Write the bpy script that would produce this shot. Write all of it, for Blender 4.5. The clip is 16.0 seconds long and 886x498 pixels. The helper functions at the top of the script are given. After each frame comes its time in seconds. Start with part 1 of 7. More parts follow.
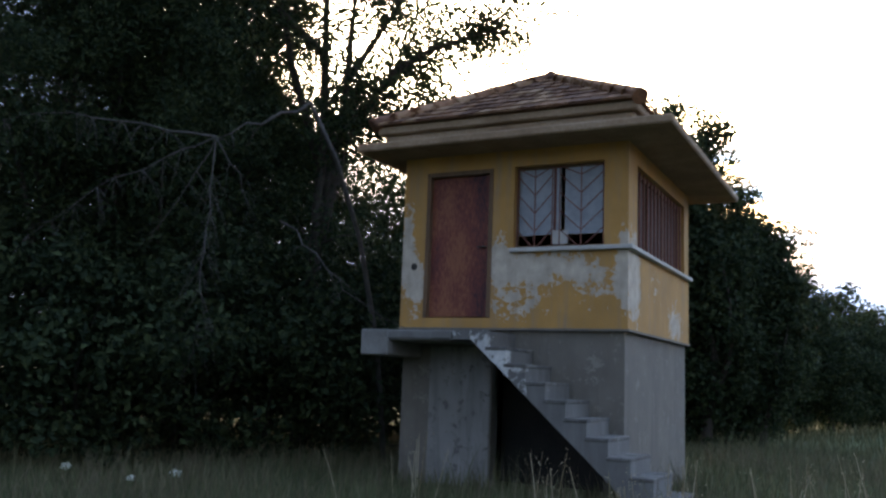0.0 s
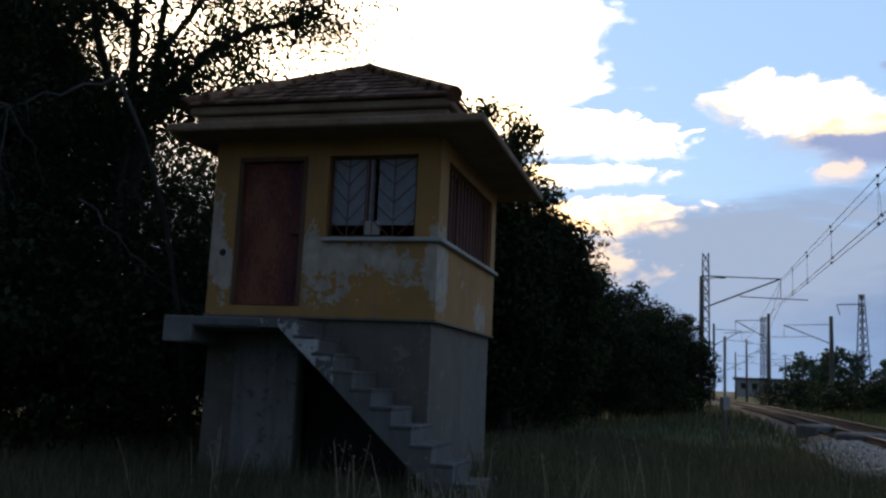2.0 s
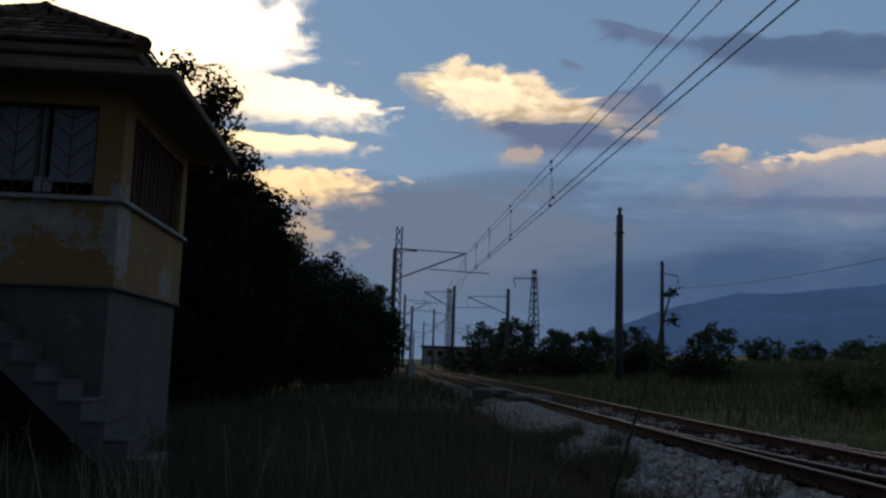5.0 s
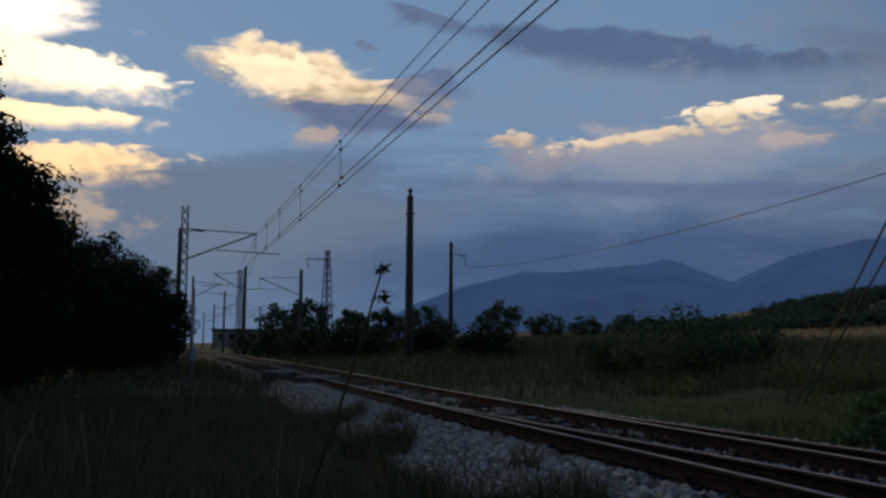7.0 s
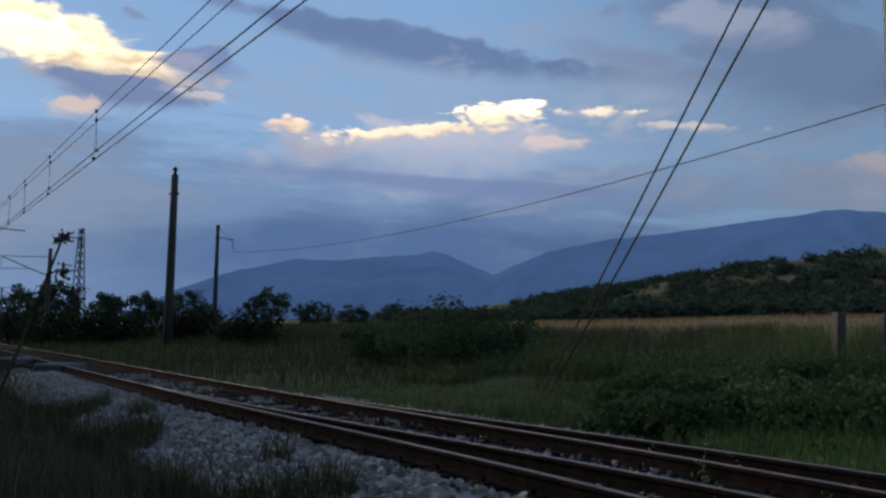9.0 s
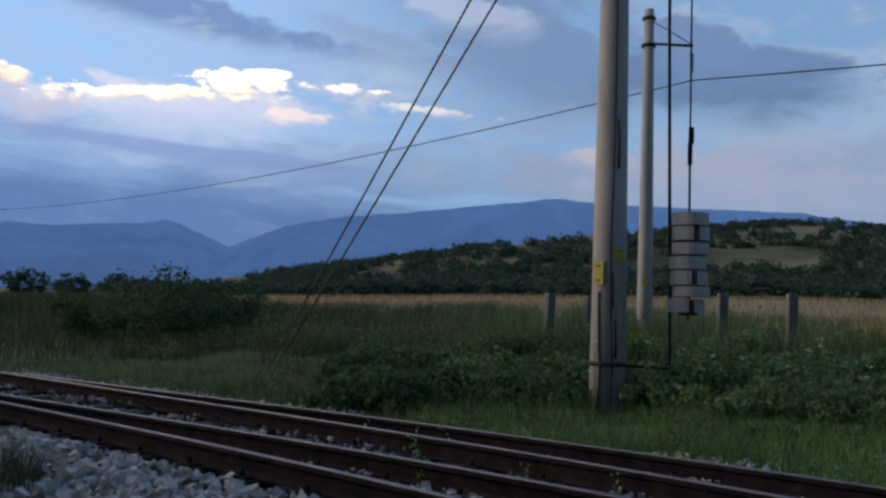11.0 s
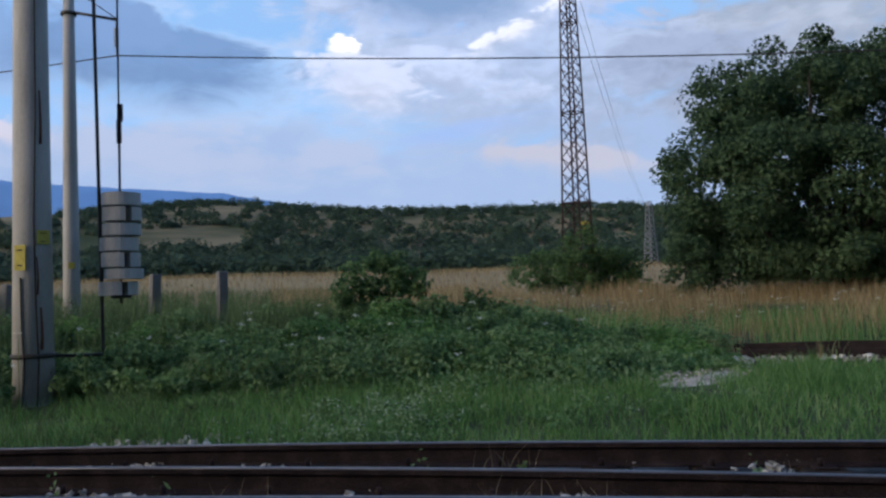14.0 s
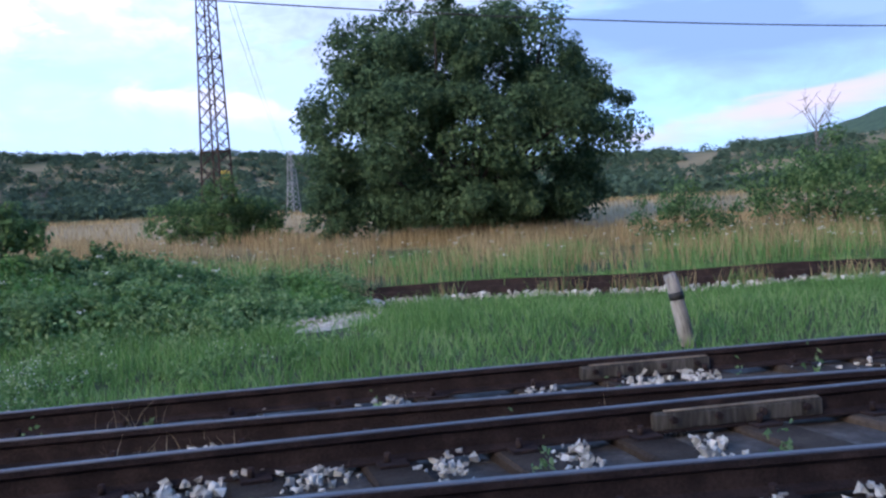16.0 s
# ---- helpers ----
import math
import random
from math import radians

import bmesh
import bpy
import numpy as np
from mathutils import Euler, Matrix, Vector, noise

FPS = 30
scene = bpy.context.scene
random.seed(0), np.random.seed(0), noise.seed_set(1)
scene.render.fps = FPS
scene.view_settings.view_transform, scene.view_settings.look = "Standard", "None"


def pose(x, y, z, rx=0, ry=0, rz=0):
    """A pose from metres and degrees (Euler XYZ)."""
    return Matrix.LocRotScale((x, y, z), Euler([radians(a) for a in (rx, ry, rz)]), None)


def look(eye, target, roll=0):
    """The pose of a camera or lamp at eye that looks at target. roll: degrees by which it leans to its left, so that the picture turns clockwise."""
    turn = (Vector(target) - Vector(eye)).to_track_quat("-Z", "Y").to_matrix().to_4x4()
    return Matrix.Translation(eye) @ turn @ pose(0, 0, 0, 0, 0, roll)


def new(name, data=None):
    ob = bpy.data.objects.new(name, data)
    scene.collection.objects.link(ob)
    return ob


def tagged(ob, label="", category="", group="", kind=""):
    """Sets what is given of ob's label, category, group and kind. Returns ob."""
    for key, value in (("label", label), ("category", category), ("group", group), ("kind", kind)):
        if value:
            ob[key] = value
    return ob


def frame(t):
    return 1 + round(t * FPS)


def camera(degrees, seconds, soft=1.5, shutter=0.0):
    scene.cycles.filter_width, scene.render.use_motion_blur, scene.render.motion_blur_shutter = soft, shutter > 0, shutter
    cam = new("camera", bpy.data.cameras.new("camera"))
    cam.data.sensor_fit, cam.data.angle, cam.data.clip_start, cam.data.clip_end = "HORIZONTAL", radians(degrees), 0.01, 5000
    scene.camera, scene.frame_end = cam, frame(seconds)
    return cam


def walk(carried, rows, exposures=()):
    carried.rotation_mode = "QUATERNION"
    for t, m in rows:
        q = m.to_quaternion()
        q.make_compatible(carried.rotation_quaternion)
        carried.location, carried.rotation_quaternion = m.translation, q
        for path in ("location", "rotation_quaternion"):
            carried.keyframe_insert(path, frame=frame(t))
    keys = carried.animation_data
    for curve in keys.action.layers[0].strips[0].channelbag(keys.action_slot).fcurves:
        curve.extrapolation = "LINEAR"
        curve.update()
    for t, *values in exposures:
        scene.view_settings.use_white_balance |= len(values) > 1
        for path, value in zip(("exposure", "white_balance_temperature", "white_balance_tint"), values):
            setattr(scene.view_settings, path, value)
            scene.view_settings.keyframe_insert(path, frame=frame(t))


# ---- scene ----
cam = camera(53.19, 16.0, soft=2.5)
PATH = [
    (0.0, pose(-0.475, 0.096, 1.468, 98.45, -2.16, -0.12)),
    (0.5, pose(-0.480, 0.055, 1.475, 98.13, -2.19, -0.98)),
    (1.0, pose(-0.474, 0.035, 1.463, 98.53, -2.54, -4.62)),
    (1.5, pose(-0.455, 0.026, 1.448, 98.68, -2.78, -8.38)),
    (2.0, pose(-0.449, 0.037, 1.446, 98.36, -2.51, -12.29)),
    (2.5, pose(-0.436, 0.071, 1.438, 98.21, -2.50, -16.35)),
    (3.0, pose(-0.433, 0.076, 1.435, 97.98, -2.43, -18.54)),
    (3.5, pose(-0.406, 0.109, 1.439, 97.33, -1.77, -21.86)),
    (4.0, pose(-0.388, 0.137, 1.441, 97.05, -1.82, -25.35)),
    (6.5, pose(-0.190, 0.035, 1.446, 96.69, -0.82, -41.16)),
    (7.0, pose(-0.137, 0.047, 1.446, 96.15, -0.33, -44.79)),
    (7.5, pose(-0.085, 0.078, 1.447, 96.10, 0.21, -48.71)),
    (8.0, pose(-0.029, 0.101, 1.449, 95.99, 0.10, -52.39)),
    (10.5, pose(0.273, 0.088, 1.437, 94.73, -2.05, -71.73)),
    (11.0, pose(0.313, 0.058, 1.447, 94.35, -1.90, -76.58)),
    (11.5, pose(0.332, 0.067, 1.454, 94.17, -1.67, -82.36)),
    (12.0, pose(0.321, 0.076, 1.453, 95.24, -0.46, -88.45)),
    (12.5, pose(0.330, 0.086, 1.457, 95.56, 0.56, -93.94)),
    (13.0, pose(0.322, 0.086, 1.463, 95.63, 1.06, -98.24)),
    (13.5, pose(0.325, 0.123, 1.455, 95.57, 1.56, -106.01)),
    (14.0, pose(0.368, 0.124, 1.455, 93.04, 1.94, -112.28)),
    (14.5, pose(0.377, 0.123, 1.441, 89.88, 2.30, -117.26)),
    (15.0, pose(0.367, 0.111, 1.447, 88.36, 3.23, -123.79)),
    (15.5, pose(0.327, 0.090, 1.457, 88.58, 3.76, -130.14)),
    (16.0, pose(0.299, 0.050, 1.449, 88.73, 3.29, -135.04)),
]
EXPOSURES = [(0.0, 2.0, 8200, 15), (1.0, 1.47, 8000, 15), (1.5, 0.9, 7800, 13), (2.0, 0.05, 7500, 12), (3.0, -0.92, 7100, 11), (4.0, -1.1, 7100, 10), (6.5, -1.3, 7100, 10), (7.0, -1.25, 7000, 10),
             (8.2, -0.85, 6900, 10), (10.5, -0.3, 6700, 9), (12.5, 0.2, 6600, 9), (13.5, 0.25, 6450, 9), (14.0, 0.38, 6400, 9), (14.5, 0.5, 6200, 12), (15.0, 0.85, 6300, 15), (15.5, 1.1, 6100, 15), (16.0, 1.33, 5750, 15)]
walk(cam, PATH, EXPOSURES)

# ---- sky and sun ----
SUN_AZ, SUN_EL = 4.0, 16.0


def around(az, dist, z=0.0):
    """A place at a bearing (degrees to the left of +y) and a distance from the middle of the walk."""
    a = radians(az)
    return Vector((-dist * math.sin(a), dist * math.cos(a), z))


world = bpy.data.worlds.new("sky")
scene.world = world
world.use_nodes = True
WT = world.node_tree
WT.nodes.clear()


def wmath(op, a, b=None, c=None, clamp=False):
    node = WT.nodes.new("ShaderNodeMath")
    node.operation = op
    node.use_clamp = clamp
    for n, v in enumerate((a, b, c)):
        if v is None:
            continue
        if isinstance(v, (int, float)):
            node.inputs[n].default_value = v
        else:
            WT.links.new(v, node.inputs[n])
    return node.outputs[0]


def wmix(fac, a, b):
    node = WT.nodes.new("ShaderNodeMix")
    node.data_type = "RGBA"
    for n, v in ((0, fac), (6, a), (7, b)):
        if isinstance(v, (int, float)):
            node.inputs[n].default_value = v
        elif isinstance(v, tuple):
            node.inputs[n].default_value = (*v, 1)
        else:
            WT.links.new(v, node.inputs[n])
    return node.outputs[2]


def wstep(v, lo, hi):
    node = WT.nodes.new("ShaderNodeMapRange")
    node.interpolation_type = "SMOOTHSTEP"
    WT.links.new(v, node.inputs[0])
    node.inputs[1].default_value, node.inputs[2].default_value = lo, hi
    return node.outputs[0]


coord = WT.nodes.new("ShaderNodeTexCoord")
split = WT.nodes.new("ShaderNodeSeparateXYZ")
WT.links.new(coord.outputs["Generated"], split.inputs[0])
AZ = wmath("MULTIPLY", wmath("ARCTAN2", wmath("MULTIPLY", split.outputs[0], -1.0), split.outputs[1]), 57.2958)
EL = wmath("MULTIPLY", wmath("ARCSINE", split.outputs[2]), 57.2958)


def wnoise(sx, sy, detail, rough=0.55, seed=0.0, warp=0.0):
    join = WT.nodes.new("ShaderNodeCombineXYZ")
    WT.links.new(wmath("MULTIPLY", AZ, sx), join.inputs[0])
    WT.links.new(wmath("MULTIPLY", EL, sy), join.inputs[1])
    join.inputs[2].default_value = seed
    tex = WT.nodes.new("ShaderNodeTexNoise")
    WT.links.new(join.outputs[0], tex.inputs["Vector"])
    tex.inputs["Scale"].default_value = 1.0
    tex.inputs["Detail"].default_value = detail
    tex.inputs["Roughness"].default_value = rough
    tex.inputs["Distortion"].default_value = warp
    return wmath("SUBTRACT", tex.outputs["Fac"], 0.5)




def wpuff(sx, sy, seed):
    """Rounded heads like those of cumulus."""
    join = WT.nodes.new("ShaderNodeCombineXYZ")
    WT.links.new(wmath("MULTIPLY_ADD", WARP_A, 1.1, wmath("MULTIPLY_ADD", AZ, sx, seed)), join.inputs[0])
    WT.links.new(wmath("MULTIPLY_ADD", WARP_B, 1.1, wmath("MULTIPLY", EL, sy)), join.inputs[1])
    tex = WT.nodes.new("ShaderNodeTexVoronoi")
    tex.voronoi_dimensions = "2D"
    tex.feature = "SMOOTH_F1"
    WT.links.new(join.outputs[0], tex.inputs["Vector"])
    tex.inputs["Scale"].default_value = 1.0
    tex.inputs["Detail"].default_value = 0.0
    tex.inputs["Smoothness"].default_value = 0.35
    return wmath("SUBTRACT", 0.45, tex.outputs["Distance"])


WARP_A, WARP_B = wnoise(0.3, 0.5, 4, 0.5, 21.0), wnoise(0.3, 0.5, 4, 0.5, 33.0)
PUFF = wpuff(0.42, 0.75, 2.0)
PUFFLET = wpuff(1.1, 1.7, 8.0)
BILLOW = wmath("MULTIPLY_ADD", PUFF, 0.14, wmath("MULTIPLY", wnoise(0.17, 0.36, 8, 0.6, 3.0, 0.5), 1.0))
STREAK = wnoise(0.07, 0.35, 6, 0.58, 9.0, 0.6)
FINE = wmath("MULTIPLY_ADD", PUFFLET, 0.13, wmath("MULTIPLY", wnoise(0.42, 0.9, 7, 0.62, 5.0, 0.5), 0.95))

sky = WT.nodes.new("ShaderNodeTexSky")
sky.sky_type = "NISHITA"
sky.sun_disc = False
sky.sun_elevation = radians(SUN_EL)
sky.sun_rotation = radians(-SUN_AZ)
sky.dust_density, sky.air_density, sky.ozone_density = 0.6, 1.0, 2.0
scaled = WT.nodes.new("ShaderNodeVectorMath")
scaled.operation = "SCALE"
WT.links.new(sky.outputs[0], scaled.inputs[0])
scaled.inputs["Scale"].default_value = 0.10
SKY = wmix(0.75, scaled.outputs[0], (0.28, 0.50, 0.87))
SKY = wmix(wmath("MULTIPLY", wstep(EL, 24, 60), 0.85), SKY, (0.11, 0.20, 0.42))
SKY = wmix(wmath("MULTIPLY", wstep(wmath("MULTIPLY", split.outputs[0], -1.0), -0.05, 0.6), 0.9), SKY, (0.085, 0.125, 0.225))


def cloud(az, el, a, b, colour, edge=0.35, turn=0.0, ragged=1.6, tex=None, strength=1.0, shade=0.0):
    """One bank of cloud: an uneven ellipse on the sky, with a soft or crisp edge."""
    global SKY
    c, s = math.cos(radians(turn)), math.sin(radians(turn))
    dx, dy = wmath("SUBTRACT", AZ, az), wmath("SUBTRACT", EL, el)
    p = wmath("DIVIDE", wmath("ADD", wmath("MULTIPLY", dx, c), wmath("MULTIPLY", dy, s)), a)
    q = wmath("DIVIDE", wmath("SUBTRACT", wmath("MULTIPLY", dy, c), wmath("MULTIPLY", dx, s)), b)
    far = wmath("SQRT", wmath("ADD", wmath("MULTIPLY", p, p), wmath("MULTIPLY", q, q)))
    body = wmath("ADD", wmath("SUBTRACT", 1.0, far), wmath("MULTIPLY", tex or BILLOW, ragged))
    # crisp heads, soft feet
    reach = wmath("MULTIPLY_ADD", wstep(wmath("MULTIPLY", q, -1.0), -0.55, 0.6), edge * 1.1, edge * 0.4)
    mask = wmath("MULTIPLY", wstep(wmath("DIVIDE", body, reach), 0.0, 1.0), strength)
    tint = colour
    if shade:
        tint = wmix(wstep(wmath("ADD", FINE, wmath("MULTIPLY", q, 0.25)), -0.22, 0.25), tuple(v * (1 - shade) for v in colour), colour)
    SKY = wmix(mask, SKY, tint)


# broad veils first, then the banks, then their lit crests
cloud(-45, 2, 60, 11, (0.19, 0.31, 0.545), 0.7, 0, 1.0, STREAK)
cloud(-32, 6, 16, 6, (0.25, 0.33, 0.49), 0.9, 0, 1.2, STREAK, 0.8)
cloud(-60, 2, 32, 7.5, (0.088, 0.168, 0.36), 1.0, 0, 0.7, STREAK, 0.95)
cloud(-66, 13, 30, 9, (0.32, 0.43, 0.645), 1.2, 0, 2.4, BILLOW, 0.55)
cloud(-112, 5, 50, 9, (0.32, 0.41, 0.61), 0.9, 0, 1.6, STREAK, 0.9)
cloud(-118, 14, 22, 7, (0.40, 0.48, 0.70), 0.9, 10, 2.4, BILLOW, 0.9, 0.3)
cloud(-162, 12, 36, 24, (0.185, 0.26, 0.40), 1.0, 0, 1.0, BILLOW, 0.95)
cloud(-133, 12, 15, 9, (0.34, 0.375, 0.47), 1.2, 0, 2.0, BILLOW, 0.85, 0.25)
cloud(-150, 17, 12, 3, (0.31, 0.33, 0.42), 1.0, 8, 2.4, BILLOW, 0.8, 0.2)
cloud(1.5, 23, 25.5, 12.5, (4.2, 3.6, 2.9), 0.45, 4, 0.75, BILLOW)
cloud(-1, 19, 15, 11, (7.5, 6.4, 5.0), 0.9, 0, 0.6, BILLOW)
cloud(-11, 19.5, 12.5, 4.2, (3.8, 3.2, 2.5), 0.5, 0, 0.9, BILLOW)
cloud(-19, 16.0, 9.5, 1.9, (2.9, 2.4, 1.7), 0.7, 5, 1.3, FINE)
cloud(-18.5, 13.2, 8.8, 0.95, (2.6, 2.0, 1.25), 0.8, -1, 1.3, FINE)
cloud(-21, 10.4, 8.2, 1.7, (2.1, 1.5, 0.88), 0.8, -5, 1.5, FINE, 1.0, 0.35)
cloud(-19, 7.5, 8, 1.8, (0.85, 0.68, 0.55), 0.9, 4, 1.8, FINE, 0.8)
cloud(-37.5, 14.9, 8.5, 2.6, (0.34, 0.39, 0.56), 0.9, 6, 2.2, BILLOW, 0.9)
cloud(-36.6, 16.4, 8.0, 2.3, (1.70, 1.38, 0.98), 0.8, 6, 2.4, BILLOW, 1.0, 0.5)
cloud(-33.6, 16.9, 4.2, 1.5, (1.95, 1.65, 1.2), 0.6, 0, 2.4, FINE, 0.9, 0.2)
cloud(-39.8, 14.1, 6.5, 1.2, (0.19, 0.27, 0.50), 0.8, 5, 2.6, BILLOW, 0.95)
cloud(-36.3, 13.1, 1.8, 0.8, (0.80, 0.64, 0.58), 0.9, 0, 2.0, FINE, 0.8)
cloud(-43.6, 16.3, 3.2, 1.3, (0.20, 0.29, 0.54), 0.8, 0, 2.2, BILLOW, 0.9)
cloud(-43.8, 14.5, 2.2, 0.5, (0.75, 0.68, 0.70), 0.9, 5, 2.2, FINE, 0.7)
cloud(-39.5, 18.9, 1.2, 0.4, (0.24, 0.32, 0.52), 0.9, 15, 1.8, FINE, 0.8)
cloud(-58, 18.0, 16, 1.5, (0.148, 0.238, 0.455), 0.8, 8, 1.6, BILLOW, 0.95)
cloud(-54.5, 19.2, 5, 0.9, (0.148, 0.238, 0.455), 0.8, 0, 1.6, BILLOW, 0.9)
cloud(-44, 20.6, 4, 0.7, (0.19, 0.26, 0.47), 0.8, 14, 1.6, BILLOW, 0.8)
cloud(-60, 11.4, 16, 2.8, (0.41, 0.49, 0.69), 1.0, -4, 1.8, BILLOW, 0.85)
cloud(-60, 9.4, 15, 0.9, (0.20, 0.28, 0.52), 1.0, 3, 1.6, STREAK, 0.85)
cloud(-51, 11.5, 4.5, 1.6, (0.42, 0.42, 0.56), 1.0, 0, 2.0, BILLOW, 0.8)
cloud(-60, 12.4, 15, 1.6, (0.54, 0.585, 0.75), 1.1, -2, 2.2, BILLOW, 0.8)
cloud(-104, 12, 40, 8, (0.55, 0.63, 0.80), 1.6, 0, 3.4, BILLOW, 0.35)
cloud(-79, 19, 10, 3.0, (0.21, 0.32, 0.56), 0.8, 6, 1.8, BILLOW, 0.85)
cloud(-119, 13.5, 14, 5.0, (0.40, 0.49, 0.70), 0.9, 0, 1.8, BILLOW, 0.8, 0.2)
cloud(-72, 17, 9, 1.6, (0.26, 0.34, 0.56), 1.0, 14, 2.2, STREAK, 0.75)
cloud(-62.6, 13.9, 3.2, 1.1, (1.8, 1.5, 1.12), 0.8, 0, 3.0, FINE, 1.0, 0.45)
cloud(-64.8, 14.8, 1.4, 0.35, (1.9, 1.65, 1.3), 0.6, 0, 2.6, FINE, 0.95)
cloud(-57.5, 13.0, 7.0, 0.6, (1.35, 1.1, 0.88), 0.9, -6, 3.2, FINE, 1.0, 0.4)
cloud(-49.3, 13.1, 2.2, 0.7, (1.2, 0.95, 0.78), 0.7, 0, 2.8, FINE, 0.95, 0.4)
cloud(-69.5, 14.2, 3.2, 0.4, (1.35, 1.18, 0.98), 1.0, 3, 3.2, FINE, 0.9)
cloud(-74.5, 13.2, 4.5, 0.4, (0.95, 0.88, 0.88), 1.2, 5, 3.4, FINE, 0.7)
cloud(-66.5, 12.2, 2.2, 0.7, (0.85, 0.72, 0.72), 1.0, 0, 2.4, FINE, 0.8)
cloud(-83, 15.5, 10, 4.4, (0.20, 0.315, 0.555), 0.7, 8, 1.6, BILLOW, 0.9)
cloud(-78, 19, 6, 1.6, (0.50, 0.58, 0.80), 1.0, 5, 2.4, BILLOW, 0.7)
cloud(-94, 14.6, 10, 3.0, (0.165, 0.275, 0.50), 0.6, 5, 1.5, BILLOW, 0.95, 0.12)
cloud(-92.5, 16.6, 4.0, 2.0, (0.185, 0.295, 0.53), 0.55, 15, 1.4, BILLOW, 0.95)
cloud(-97, 8.6, 14, 2.4, (0.39, 0.45, 0.62), 1.0, 4, 2.2, BILLOW, 0.85)
cloud(-86, 10.2, 2.6, 1.0, (0.62, 0.56, 0.62), 1.0, 10, 2.4, FINE, 0.7)
cloud(-106.3, 15.9, 1.5, 0.8, (1.15, 1.08, 1.05), 0.6, 10, 1.6, FINE, 0.95, 0.15)
cloud(-107.5, 13.4, 5.0, 2.6, (0.60, 0.645, 0.82), 0.8, 10, 1.8, FINE, 0.85, 0.2)
cloud(-112.5, 19.2, 7.2, 3.4, (0.19, 0.29, 0.49), 0.6, 4, 1.4, BILLOW, 0.95)
cloud(-117.3, 16.4, 4.5, 0.9, (0.85, 0.85, 0.95), 1.3, -22, 2.8, FINE, 0.75, 0.3)
cloud(-114, 13.8, 6, 1.6, (0.52, 0.60, 0.82), 1.0, 15, 2.6, BILLOW, 0.8, 0.25)
cloud(-113, 10.2, 8, 1.1, (0.30, 0.42, 0.72), 1.0, -8, 2.0, STREAK, 0.85)
cloud(-122, 8.0, 9, 1.4, (0.46, 0.46, 0.56), 1.0, 8, 2.2, BILLOW, 0.9)
cloud(-128, 13, 7, 3, (0.30, 0.36, 0.52), 1.0, 0, 2.4, BILLOW, 0.8, 0.25)
cloud(-152, 10.6, 15, 2.8, (0.155, 0.23, 0.39), 0.8, 6, 1.8, STREAK)
cloud(-157, 6.0, 13, 1.6, (0.40, 0.35, 0.38), 0.9, -6, 1.8, STREAK, 0.95)

# the sky is brighter towards the evening sun
gain = wmath("ADD", 1.0, wmath("MULTIPLY", wmath("MULTIPLY", wstep(AZ, -84, -58), wmath("SUBTRACT", 1.0, wstep(AZ, -24, -8))), 0.42))
lift = WT.nodes.new("ShaderNodeVectorMath")
lift.operation = "SCALE"
WT.links.new(SKY, lift.inputs[0])
WT.links.new(gain, lift.inputs["Scale"])
SKY = lift.outputs[0]

back = WT.nodes.new("ShaderNodeBackground")
WT.links.new(SKY, back.inputs[0])
back.inputs[1].default_value = 1.0
out = WT.nodes.new("ShaderNodeOutputWorld")
WT.links.new(back.outputs[0], out.inputs[0])

sun = new("sun", bpy.data.lights.new("sun", "SUN"))
sun.data.energy, sun.data.angle, sun.data.color = 0.95, radians(22), (1.0, 0.82, 0.62)
sun.matrix_world = look(around(SUN_AZ, 50, 50 * math.tan(radians(SUN_EL))), (0, 0, 0))


